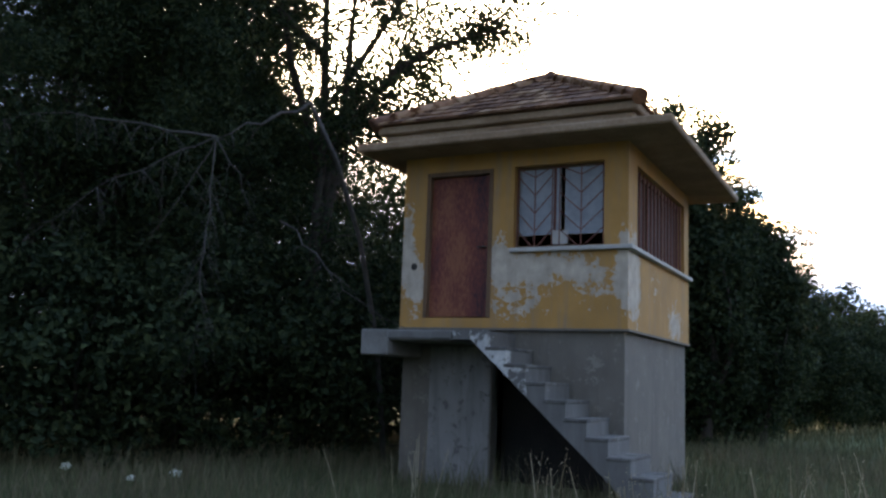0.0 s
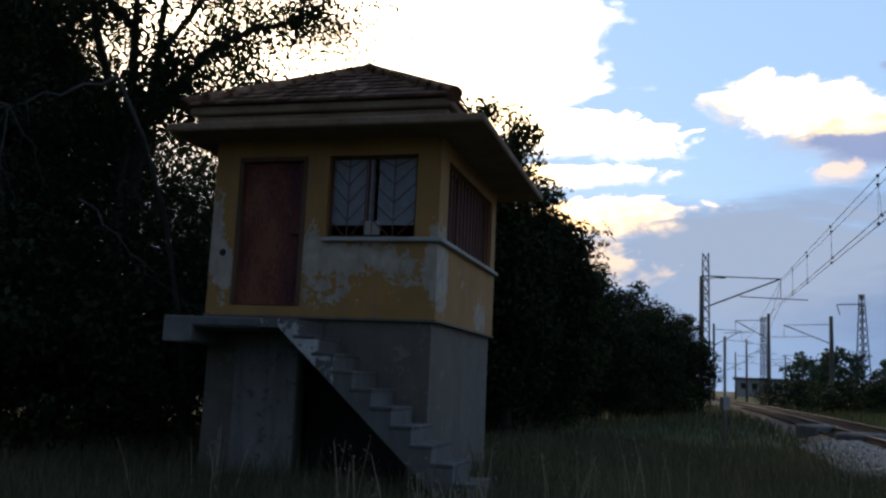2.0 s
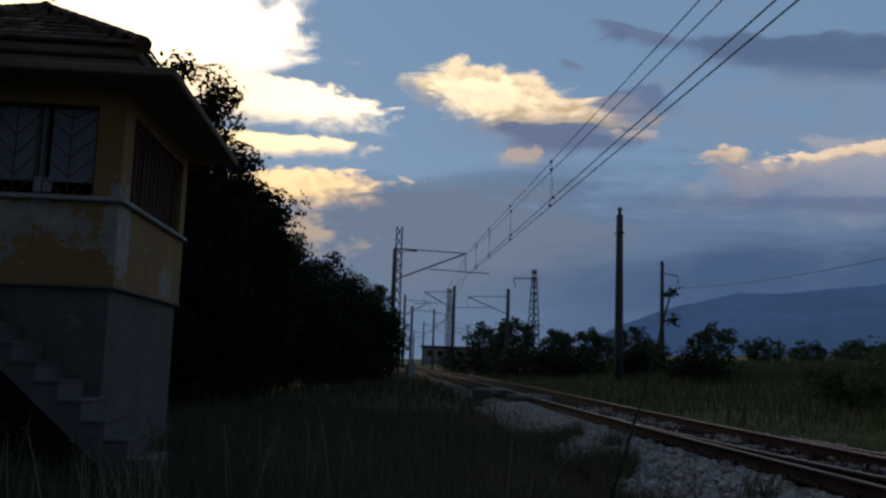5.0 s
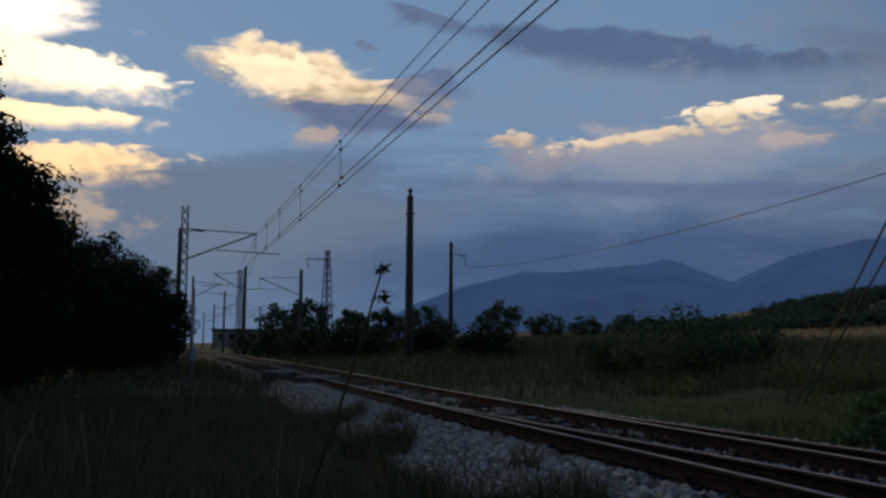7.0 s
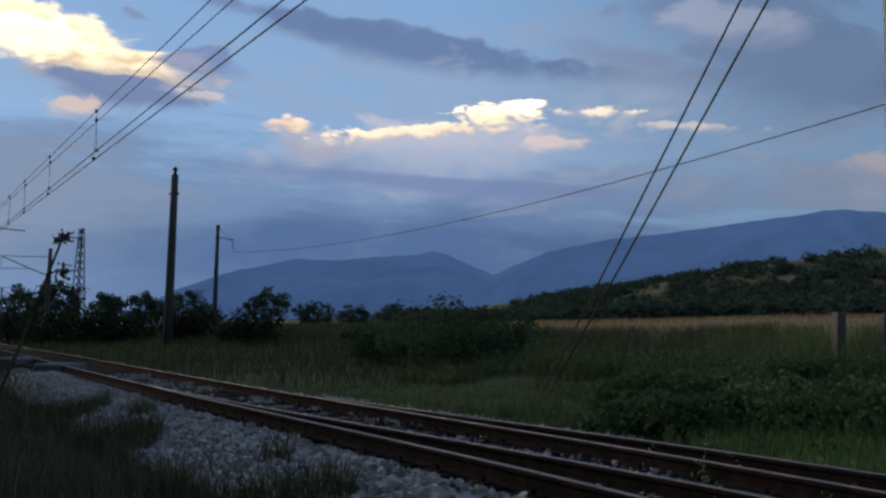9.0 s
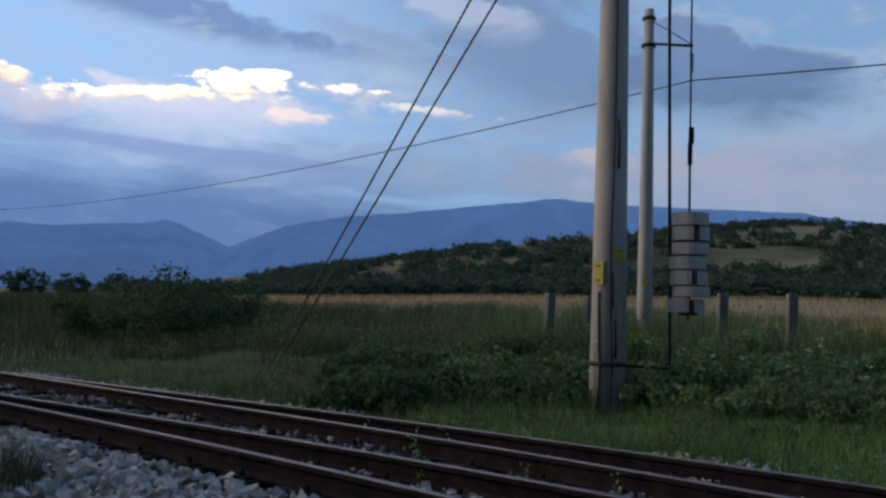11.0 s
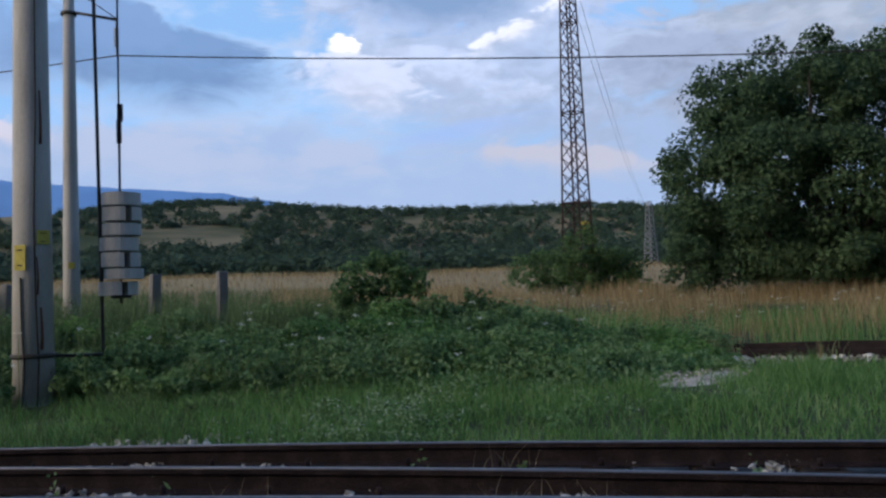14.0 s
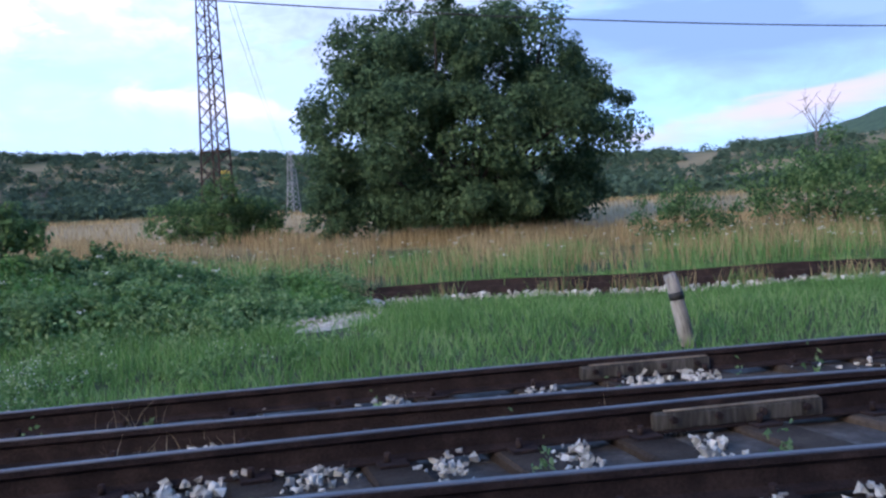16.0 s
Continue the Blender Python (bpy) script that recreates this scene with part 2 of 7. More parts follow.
# ---- materials ----
def material(name, stops, scale=4.0, rough=0.8, metal=0.0, bump=0.2, fine=30.0, random=0.0, translucent=0.0, stretch=(1, 1, 1), coords="Object", spec=0.3):
    """A noise-driven surface: colour stops over a coarse and a fine noise, with fine relief."""
    m = bpy.data.materials.new(name)
    m.use_nodes = True
    nt = m.node_tree
    bsdf = nt.nodes["Principled BSDF"]
    tc = nt.nodes.new("ShaderNodeTexCoord")
    mp = nt.nodes.new("ShaderNodeMapping")
    mp.inputs["Scale"].default_value = stretch
    nt.links.new(tc.outputs[coords], mp.inputs[0])
    n1, n2 = nt.nodes.new("ShaderNodeTexNoise"), nt.nodes.new("ShaderNodeTexNoise")
    for node, sc, det in ((n1, scale, 6), (n2, fine, 4)):
        nt.links.new(mp.outputs[0], node.inputs["Vector"])
        node.inputs["Scale"].default_value, node.inputs["Detail"].default_value = sc, det
    mixv = nt.nodes.new("ShaderNodeMath")
    mixv.operation = "MULTIPLY_ADD"
    nt.links.new(n2.outputs["Fac"], mixv.inputs[0])
    mixv.inputs[1].default_value = 0.35
    last = nt.nodes.new("ShaderNodeMath")
    last.operation = "MULTIPLY"
    nt.links.new(n1.outputs["Fac"], last.inputs[0])
    last.inputs[1].default_value = 0.65
    nt.links.new(last.outputs[0], mixv.inputs[2])
    fac = mixv.outputs[0]
    if random:
        geo = nt.nodes.new("ShaderNodeNewGeometry")
        info = nt.nodes.new("ShaderNodeObjectInfo")
        both = nt.nodes.new("ShaderNodeMath")
        both.operation = "ADD"
        nt.links.new(geo.outputs["Random Per Island"], both.inputs[0])
        nt.links.new(info.outputs["Random"], both.inputs[1])
        frac = nt.nodes.new("ShaderNodeMath")
        frac.operation = "FRACT"
        nt.links.new(both.outputs[0], frac.inputs[0])
        add = nt.nodes.new("ShaderNodeMath")
        add.operation = "MULTIPLY_ADD"
        nt.links.new(frac.outputs[0], add.inputs[0])
        add.inputs[1].default_value = random
        sub = nt.nodes.new("ShaderNodeMath")
        sub.operation = "SUBTRACT"
        nt.links.new(fac, sub.inputs[0])
        sub.inputs[1].default_value = random / 2
        nt.links.new(sub.outputs[0], add.inputs[2])
        fac = add.outputs[0]
    ramp = nt.nodes.new("ShaderNodeValToRGB")
    while len(ramp.color_ramp.elements) < len(stops):
        ramp.color_ramp.elements.new(0.5)
    for e, (p, c) in zip(ramp.color_ramp.elements, stops):
        e.position, e.color = p, (*c, 1)
    nt.links.new(fac, ramp.inputs[0])
    nt.links.new(ramp.outputs[0], bsdf.inputs["Base Color"])
    bsdf.inputs["Roughness"].default_value, bsdf.inputs["Metallic"].default_value = rough, metal
    bsdf.inputs["Specular IOR Level"].default_value = spec
    if bump:
        b = nt.nodes.new("ShaderNodeBump")
        b.inputs["Strength"].default_value, b.inputs["Distance"].default_value = bump, 0.02
        nt.links.new(n2.outputs["Fac"], b.inputs["Height"])
        nt.links.new(b.outputs[0], bsdf.inputs["Normal"])
    if translucent:
        tr = nt.nodes.new("ShaderNodeBsdfTranslucent")
        nt.links.new(ramp.outputs[0], tr.inputs[0])
        mx = nt.nodes.new("ShaderNodeMixShader")
        mx.inputs[0].default_value = translucent
        nt.links.new(bsdf.outputs[0], mx.inputs[1])
        nt.links.new(tr.outputs[0], mx.inputs[2])
        nt.links.new(mx.outputs[0], nt.nodes["Material Output"].inputs[0])
    return m


def plaster(name, paint, bare, patches, cover):
    """Old paint over bare render: scattered flaking, and large bare patches at places on the wall."""
    m = bpy.data.materials.new(name)
    m.use_nodes = True
    nt = m.node_tree
    bsdf = nt.nodes["Principled BSDF"]
    tc = nt.nodes.new("ShaderNodeTexCoord")

    def noise_at(scale, detail, rough=0.6):
        t = nt.nodes.new("ShaderNodeTexNoise")
        nt.links.new(tc.outputs["Object"], t.inputs["Vector"])
        t.inputs["Scale"].default_value, t.inputs["Detail"].default_value, t.inputs["Roughness"].default_value = scale, detail, rough
        return t.outputs["Fac"]

    def mth(op, a, b):
        t = nt.nodes.new("ShaderNodeMath")
        t.operation = op
        for n, v in enumerate((a, b)):
            if isinstance(v, (int, float)):
                t.inputs[n].default_value = v
            else:
                nt.links.new(v, t.inputs[n])
        return t.outputs[0]

    def mix(f, a, b):
        t = nt.nodes.new("ShaderNodeMix")
        t.data_type = "RGBA"
        nt.links.new(f, t.inputs[0])
        for n, v in ((6, a), (7, b)):
            if isinstance(v, tuple):
                t.inputs[n].default_value = (*v, 1)
            else:
                nt.links.new(v, t.inputs[n])
        return t.outputs[2]

    def step(v, lo, hi):
        t = nt.nodes.new("ShaderNodeMapRange")
        nt.links.new(v, t.inputs[0])
        t.inputs[1].default_value, t.inputs[2].default_value = lo, hi
        return t.outputs[0]

    rag = mth("ADD", mth("MULTIPLY", noise_at(5.5, 8, 0.68), 1.0), mth("MULTIPLY", noise_at(17, 6, 0.7), 0.7))
    level = mth("ADD", rag, cover - 0.17)
    for (x, y, z), (a, b, c), amount in patches:
        d = nt.nodes.new("ShaderNodeVectorMath")
        d.operation = "SUBTRACT"
        nt.links.new(tc.outputs["Object"], d.inputs[0])
        d.inputs[1].default_value = (x, y, z)
        s = nt.nodes.new("ShaderNodeVectorMath")
        s.operation = "DIVIDE"
        nt.links.new(d.outputs[0], s.inputs[0])
        s.inputs[1].default_value = (a, b, c)
        ln = nt.nodes.new("ShaderNodeVectorMath")
        ln.operation = "LENGTH"
        nt.links.new(s.outputs[0], ln.inputs[0])
        level = mth("ADD", level, mth("MULTIPLY", step(ln.outputs["Value"], 1.5, 0.3), amount))
    flake = step(level, 1.0, 1.03)
    tone = step(noise_at(1.7, 6), 0.3, 0.7)
    painted = mix(tone, tuple(v * 0.72 for v in paint), paint)
    grain = step(noise_at(6, 7), 0.3, 0.7)
    raw = mix(grain, tuple(v * 0.62 for v in bare), bare)
    # rain streaks and grime run down over both
    run = nt.nodes.new("ShaderNodeMapping")
    run.inputs["Scale"].default_value = (7.0, 7.0, 0.8)
    nt.links.new(tc.outputs["Object"], run.inputs[0])
    drip = nt.nodes.new("ShaderNodeTexNoise")
    nt.links.new(run.outputs[0], drip.inputs["Vector"])
    drip.inputs["Scale"].default_value, drip.inputs["Detail"].default_value, drip.inputs["Roughness"].default_value = 1.0, 7, 0.65
    grime = mth("MULTIPLY", step(drip.outputs["Fac"], 0.48, 0.72), mth("ADD", mth("MULTIPLY", noise_at(0.9, 4), 0.9), 0.05))
    nt.links.new(mix(grime, mix(flake, painted, raw), tuple(v * 0.36 for v in bare)), bsdf.inputs["Base Color"])
    bsdf.inputs["Roughness"].default_value = 0.85
    h = mth("SUBTRACT", mth("MULTIPLY", noise_at(40, 4), 0.3), flake)
    b = nt.nodes.new("ShaderNodeBump")
    b.inputs["Strength"].default_value, b.inputs["Distance"].default_value = 0.5, 0.01
    nt.links.new(h, b.inputs["Height"])
    nt.links.new(b.outputs[0], bsdf.inputs["Normal"])
    return m


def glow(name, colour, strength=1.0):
    """Far mountains that glow, with blue haze put into their colour: darker at the foot, with faint spurs and gullies.
    """
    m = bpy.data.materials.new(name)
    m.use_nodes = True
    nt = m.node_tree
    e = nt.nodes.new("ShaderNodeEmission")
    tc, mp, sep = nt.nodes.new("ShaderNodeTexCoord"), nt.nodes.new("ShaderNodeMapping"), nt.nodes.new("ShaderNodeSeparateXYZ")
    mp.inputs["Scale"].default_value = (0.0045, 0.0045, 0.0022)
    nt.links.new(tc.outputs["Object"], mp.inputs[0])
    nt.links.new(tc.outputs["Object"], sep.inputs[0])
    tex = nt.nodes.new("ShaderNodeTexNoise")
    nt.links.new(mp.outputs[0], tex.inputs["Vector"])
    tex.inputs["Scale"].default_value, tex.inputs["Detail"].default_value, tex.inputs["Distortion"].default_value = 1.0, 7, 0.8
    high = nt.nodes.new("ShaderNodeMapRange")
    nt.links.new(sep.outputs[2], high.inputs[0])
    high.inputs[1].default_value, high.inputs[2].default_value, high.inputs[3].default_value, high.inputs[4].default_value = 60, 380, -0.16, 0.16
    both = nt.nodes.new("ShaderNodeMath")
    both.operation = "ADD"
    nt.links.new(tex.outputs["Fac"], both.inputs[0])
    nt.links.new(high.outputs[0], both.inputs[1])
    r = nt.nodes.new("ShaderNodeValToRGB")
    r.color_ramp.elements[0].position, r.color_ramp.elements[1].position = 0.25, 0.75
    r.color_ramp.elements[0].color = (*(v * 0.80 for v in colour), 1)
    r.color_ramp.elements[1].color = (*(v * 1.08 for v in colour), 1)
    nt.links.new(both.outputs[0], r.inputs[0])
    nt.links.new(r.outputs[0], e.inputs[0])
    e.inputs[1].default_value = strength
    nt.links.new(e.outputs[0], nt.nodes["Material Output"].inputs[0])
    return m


PAINT, BARE = (0.40, 0.205, 0.058), (0.47, 0.395, 0.32)
M_FRONT = plaster("ochre_plaster", PAINT, BARE, [((-1.2, 0, 2.96), (0.62, 1, 0.22), 0.55), ((-1.45, 0, 2.50), (0.55, 1, 0.26), 0.36), ((-3.12, 0, 3.25), (0.12, 1, 0.75), 0.5),
                                                 ((-2.93, 0, 2.75), (0.13, 1, 0.5), 0.45), ((-0.04, 0, 3.05), (0.12, 0.6, 0.6), 0.42), ((-1.72, 0, 3.15), (0.16, 1, 0.4), 0.4),
                                                 ((-0.45, 0, 2.85), (0.3, 1, 0.35), 0.2), ((0, 0.3, 2.65), (1, 0.3, 0.5), 0.42), ((0, 2.6, 2.4), (1, 0.6, 0.35), 0.42), ((0, 1.4, 2.8), (1, 0.5, 0.3), 0.25)], 0.03)
M_BASE = plaster("grey_render", (0.145, 0.126, 0.105), (0.21, 0.188, 0.162), [], 0.22)
M_PATCH = plaster("pale_cement", (0.22, 0.21, 0.198), (0.13, 0.122, 0.114), [], 0.22)
M_CONCRETE = material("old_concrete", [(0.25, (0.085, 0.08, 0.076)), (0.5, (0.155, 0.15, 0.142)), (0.75, (0.235, 0.228, 0.22))], 3.0, 0.9, 0, 0.5, 45)
# pale flakes are whitewash; the dark ground colour also holds the stair's shade
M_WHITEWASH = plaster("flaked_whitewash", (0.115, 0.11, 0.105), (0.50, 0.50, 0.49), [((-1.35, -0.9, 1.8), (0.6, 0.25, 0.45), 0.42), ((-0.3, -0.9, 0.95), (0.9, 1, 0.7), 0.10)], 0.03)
# step concrete darkened so that its colour holds the shadow on the stair
M_STEP = material("shaded_worn_concrete", [(0.3, (0.05, 0.047, 0.044)), (0.5, (0.105, 0.10, 0.095)), (0.72, (0.20, 0.195, 0.185))], 5.0, 0.92, 0, 0.6, 38)
M_EAVE = material("weathered_eave", [(0.25, (0.13, 0.083, 0.052)), (0.5, (0.22, 0.145, 0.092)), (0.8, (0.33, 0.25, 0.18))], 2.0, 0.9, 0, 0.3, 30)
M_TILE = material("clay_tile", [(0.3, (0.10, 0.047, 0.028)), (0.5, (0.19, 0.092, 0.050)), (0.75, (0.27, 0.165, 0.10))], 5.0, 0.85, 0, 0.4, 40, 0.5)
M_DOOR = material("red_painted_door", [(0.38, (0.035, 0.012, 0.018)), (0.5, (0.12, 0.028, 0.020)), (0.62, (0.20, 0.07, 0.036))], 2.2, 0.6, 0, 0.2, 40, 0, 0, (1, 1, 0.35))
M_FRAME = material("brown_frame", [(0.3, (0.07, 0.04, 0.025)), (0.7, (0.16, 0.09, 0.05))], 6, 0.7, 0, 0.2, 40, 0, 0, (1, 1, 0.2))
M_GRILLE = material("rusty_grille", [(0.3, (0.10, 0.035, 0.03)), (0.7, (0.20, 0.08, 0.06))], 20, 0.7, 0.2, 0.2, 60)
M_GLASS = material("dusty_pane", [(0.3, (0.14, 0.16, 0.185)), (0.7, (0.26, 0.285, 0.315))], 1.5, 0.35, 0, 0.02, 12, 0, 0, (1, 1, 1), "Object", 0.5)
# opaque side pane, browner and darker than the front ones, with little gloss
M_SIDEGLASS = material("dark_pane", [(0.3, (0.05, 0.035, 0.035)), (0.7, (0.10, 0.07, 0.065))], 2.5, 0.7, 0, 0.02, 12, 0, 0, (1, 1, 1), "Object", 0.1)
# near-black that stands in for shade inside rooms and holes
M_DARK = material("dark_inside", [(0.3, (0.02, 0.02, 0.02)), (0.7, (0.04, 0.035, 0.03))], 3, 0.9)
M_SILL = material("pale_sill", [(0.3, (0.27, 0.255, 0.24)), (0.7, (0.45, 0.43, 0.41))], 4, 0.8, 0, 0.3, 40)
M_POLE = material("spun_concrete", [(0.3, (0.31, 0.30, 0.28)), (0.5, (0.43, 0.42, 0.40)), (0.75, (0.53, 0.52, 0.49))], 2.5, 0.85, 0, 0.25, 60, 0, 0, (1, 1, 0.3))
# darker pole concrete: the backlight of a bright sky is put into the colour
M_DARKPOLE = material("backlit_concrete", [(0.3, (0.07, 0.065, 0.06)), (0.5, (0.11, 0.105, 0.098)), (0.75, (0.16, 0.15, 0.14))], 2.5, 0.9, 0, 0.25, 60, 0, 0, (1, 1, 0.3))
M_STEEL = material("dark_steel", [(0.3, (0.035, 0.032, 0.030)), (0.7, (0.09, 0.08, 0.07))], 8, 0.6, 0.5, 0.1, 60)
M_GALV = material("grey_galvanised", [(0.3, (0.22, 0.23, 0.24)), (0.7, (0.36, 0.37, 0.38))], 6, 0.5, 0.5, 0.1, 60)
M_RUSTMAST = material("rusted_mast", [(0.3, (0.03, 0.02, 0.019)), (0.7, (0.07, 0.045, 0.037))], 3, 0.85, 0.0, 0.1, 60)
M_RUST = material("rail_rust", [(0.3, (0.014, 0.011, 0.012)), (0.5, (0.028, 0.020, 0.020)), (0.72, (0.060, 0.042, 0.038)), (0.85, (0.10, 0.062, 0.045))], 7.0, 0.85, 0.0, 0.5, 70, 0, 0, (1, 1, 1), "Object", 0.08)
M_HEAD = material("polished_rail", [(0.3, (0.12, 0.11, 0.12)), (0.7, (0.22, 0.21, 0.22))], 3.0, 0.5, 0.85, 0.05, 80)
M_SLEEPER = material("oiled_sleeper", [(0.3, (0.020, 0.015, 0.013)), (0.5, (0.05, 0.038, 0.03)), (0.75, (0.10, 0.08, 0.065))], 4, 0.9, 0, 0.5, 50, 0.3, 0, (1, 1, 1), "Object", 0.08)
M_BED = material("oily_ballast_bed", [(0.3, (0.025, 0.02, 0.018)), (0.5, (0.06, 0.05, 0.045)), (0.7, (0.14, 0.125, 0.11))], 6, 0.95, 0, 0.8, 25)
M_STONE = material("limestone_ballast", [(0.2, (0.22, 0.205, 0.18)), (0.5, (0.44, 0.415, 0.37)), (0.8, (0.62, 0.585, 0.53))], 12, 0.85, 0, 0.3, 60, 0.5)
M_WOOD = material("weathered_wood", [(0.3, (0.12, 0.09, 0.065)), (0.5, (0.25, 0.20, 0.15)), (0.75, (0.38, 0.32, 0.25))], 5, 0.85, 0, 0.5, 50, 0, 0, (1, 1, 0.2))
M_OLDWOOD = material("grey_weathered_wood", [(0.34, (0.02, 0.018, 0.016)), (0.5, (0.06, 0.054, 0.047)), (0.68, (0.14, 0.13, 0.115))], 8, 0.9, 0, 0.8, 50, 0, 0, (1, 1, 0.15))
M_GREYPOST = material("grey_marker_post", [(0.36, (0.06, 0.055, 0.05)), (0.48, (0.22, 0.205, 0.19)), (0.7, (0.40, 0.38, 0.36))], 9, 0.85, 0, 0.5, 50, 0, 0, (1, 1, 0.2))
M_YELLOW = material("yellow_plate", [(0.3, (0.36, 0.30, 0.04)), (0.7, (0.50, 0.43, 0.08))], 8, 0.5, 0, 0.02)
M_BLACK = material("black_band", [(0.3, (0.01, 0.01, 0.01)), (0.7, (0.03, 0.03, 0.03))], 8, 0.6)
M_BARK = material("bark", [(0.3, (0.018, 0.015, 0.013)), (0.7, (0.05, 0.041, 0.034))], 6, 0.9, 0, 0.6, 30)
M_DEADWOOD = material("bare_twigs", [(0.3, (0.034, 0.032, 0.03)), (0.7, (0.075, 0.07, 0.066))], 6, 0.9)
M_PALEBARK = material("pale_dead_bark", [(0.3, (0.09, 0.085, 0.08)), (0.7, (0.17, 0.155, 0.145))], 6, 0.9)


def leaf(name, dark, mid, light, tr=0.3):
    return material(name, [(0.2, dark), (0.5, mid), (0.85, light)], 0.6, 0.7, 0, 0, 5.0, 0.6, tr, (1, 1, 1), "Object", 0.12)


# near-black: the shade of the backlit wood is put into the leaf colour
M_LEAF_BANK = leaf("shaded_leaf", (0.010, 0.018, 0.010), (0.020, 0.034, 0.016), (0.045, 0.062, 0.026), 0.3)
M_LEAF_WALNUT = leaf("broad_leaf", (0.036, 0.068, 0.036), (0.062, 0.108, 0.052), (0.11, 0.16, 0.082), 0.4)
M_LEAF_BUSH = leaf("bush_leaf", (0.08, 0.15, 0.055), (0.17, 0.28, 0.10), (0.33, 0.43, 0.21), 0.55)
# bluish cast: a little distance haze is put into the leaf colour
M_LEAF_HILL = material("hill_wood", [(0.25, (0.048, 0.080, 0.060)), (0.5, (0.070, 0.112, 0.076)), (0.8, (0.105, 0.148, 0.086))], 0.09, 0.8, 0, 0, 0.5, 0.22, 0.25, (1, 1, 1), "Object", 0.08)
M_GRASS = leaf("green_grass", (0.07, 0.15, 0.04), (0.14, 0.27, 0.075), (0.28, 0.38, 0.15), 0.5)
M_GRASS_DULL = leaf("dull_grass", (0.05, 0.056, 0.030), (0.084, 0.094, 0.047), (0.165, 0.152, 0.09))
# green_grass made darker: weaker light on this stretch is put into the colour
M_GRASS_MID = leaf("dim_grass", (0.052, 0.084, 0.034), (0.10, 0.152, 0.06), (0.20, 0.24, 0.115), 0.45)
M_GOLD = leaf("golden_grass", (0.19, 0.138, 0.068), (0.35, 0.255, 0.13), (0.51, 0.405, 0.225), 0.45)
M_STALK = leaf("dry_stalk", (0.22, 0.17, 0.10), (0.36, 0.29, 0.19), (0.5, 0.43, 0.31))
M_FLOWER = leaf("white_flower", (0.5, 0.52, 0.45), (0.65, 0.67, 0.6), (0.75, 0.76, 0.7))
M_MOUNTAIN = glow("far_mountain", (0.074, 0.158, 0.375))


# ---- mesh helpers ----
class Shape:
    """Collects boxes, tubes and prisms into one bmesh."""

    def __init__(self):
        self.bm = bmesh.new()

    def hull(self, pts, faces):
        vs = [self.bm.verts.new(p) for p in pts]
        for f in faces:
            self.bm.faces.new([vs[i] for i in f])
        return self

    def box(self, a, b, m=None, bevel=0.0):
        (x0, y0, z0), (x1, y1, z1) = a, b
        pts = [Vector(p) for p in ((x0, y0, z0), (x1, y0, z0), (x1, y1, z0), (x0, y1, z0), (x0, y0, z1), (x1, y0, z1), (x1, y1, z1), (x0, y1, z1))]
        if m:
            pts = [m @ p for p in pts]
        vs = [self.bm.verts.new(p) for p in pts]
        fs = [self.bm.faces.new([vs[i] for i in f]) for f in ((3, 2, 1, 0), (4, 5, 6, 7), (0, 1, 5, 4), (1, 2, 6, 5), (2, 3, 7, 6), (3, 0, 4, 7))]
        if bevel:
            edges = list({e for f in fs for e in f.edges})
            bmesh.ops.bevel(self.bm, geom=edges, offset=bevel, segments=1, affect="EDGES")
        return self

    def tube(self, pts, r, r2=None, n=8, caps=True):
        r2 = r if r2 is None else r2
        pts = [Vector(p) for p in pts]
        rings = []
        for i, p in enumerate(pts):
            d = (pts[min(i + 1, len(pts) - 1)] - pts[max(i - 1, 0)]).normalized()
            side = d.cross(Vector((0, 0, 1)) if abs(d.z) < 0.95 else Vector((1, 0, 0))).normalized()
            up = side.cross(d)
            rr = r + (r2 - r) * i / max(1, len(pts) - 1)
            rings.append([self.bm.verts.new(p + rr * (math.cos(2 * math.pi * k / n) * side + math.sin(2 * math.pi * k / n) * up)) for k in range(n)])
        for a, b in zip(rings, rings[1:]):
            for k in range(n):
                f = self.bm.faces.new((a[k], b[k], b[(k + 1) % n], a[(k + 1) % n]))
                f.smooth = n > 5
        if caps:
            self.bm.faces.new(rings[0])
            self.bm.faces.new(rings[-1][::-1])
        return self

    def prism(self, poly, a, b, axis="y"):
        """A flat outline pushed from a to b along an axis; the outline is in the other two axes."""
        put = {"y": lambda p, k: (p[0], k, p[1]), "x": lambda p, k: (k, p[0], p[1]), "z": lambda p, k: (p[0], p[1], k)}[axis]
        lo = [self.bm.verts.new(put(p, a)) for p in poly]
        hi = [self.bm.verts.new(put(p, b)) for p in poly]
        self.bm.faces.new(lo)
        self.bm.faces.new(hi[::-1])
        for i in range(len(poly)):
            j = (i + 1) % len(poly)
            self.bm.faces.new((lo[j], lo[i], hi[i], hi[j]))
        return self


def part(name, shape, mat, parent=None, label="", kind=""):
    bm = shape.bm
    bmesh.ops.recalc_face_normals(bm, faces=bm.faces)
    me = bpy.data.meshes.new(name)
    bm.to_mesh(me)
    bm.free()
    me.materials.append(mat)
    ob = new(name, me)
    if parent:
        ob.parent = parent
    return tagged(ob, label, "", "", kind)


def thing(name, m, label, category, group="", kind=""):
    ob = new(name)
    ob.matrix_world = m
    return tagged(ob, label, category, group, kind)


def sheet(name, verts, faces, mat, smooth=False, parent=None):
    me = bpy.data.meshes.new(name)
    me.from_pydata(np.asarray(verts), [], np.asarray(faces))
    me.materials.append(mat)
    if smooth:
        me.polygons.foreach_set("use_smooth", [True] * len(me.polygons))
    ob = new(name, me)
    if parent:
        ob.parent = parent
    return ob


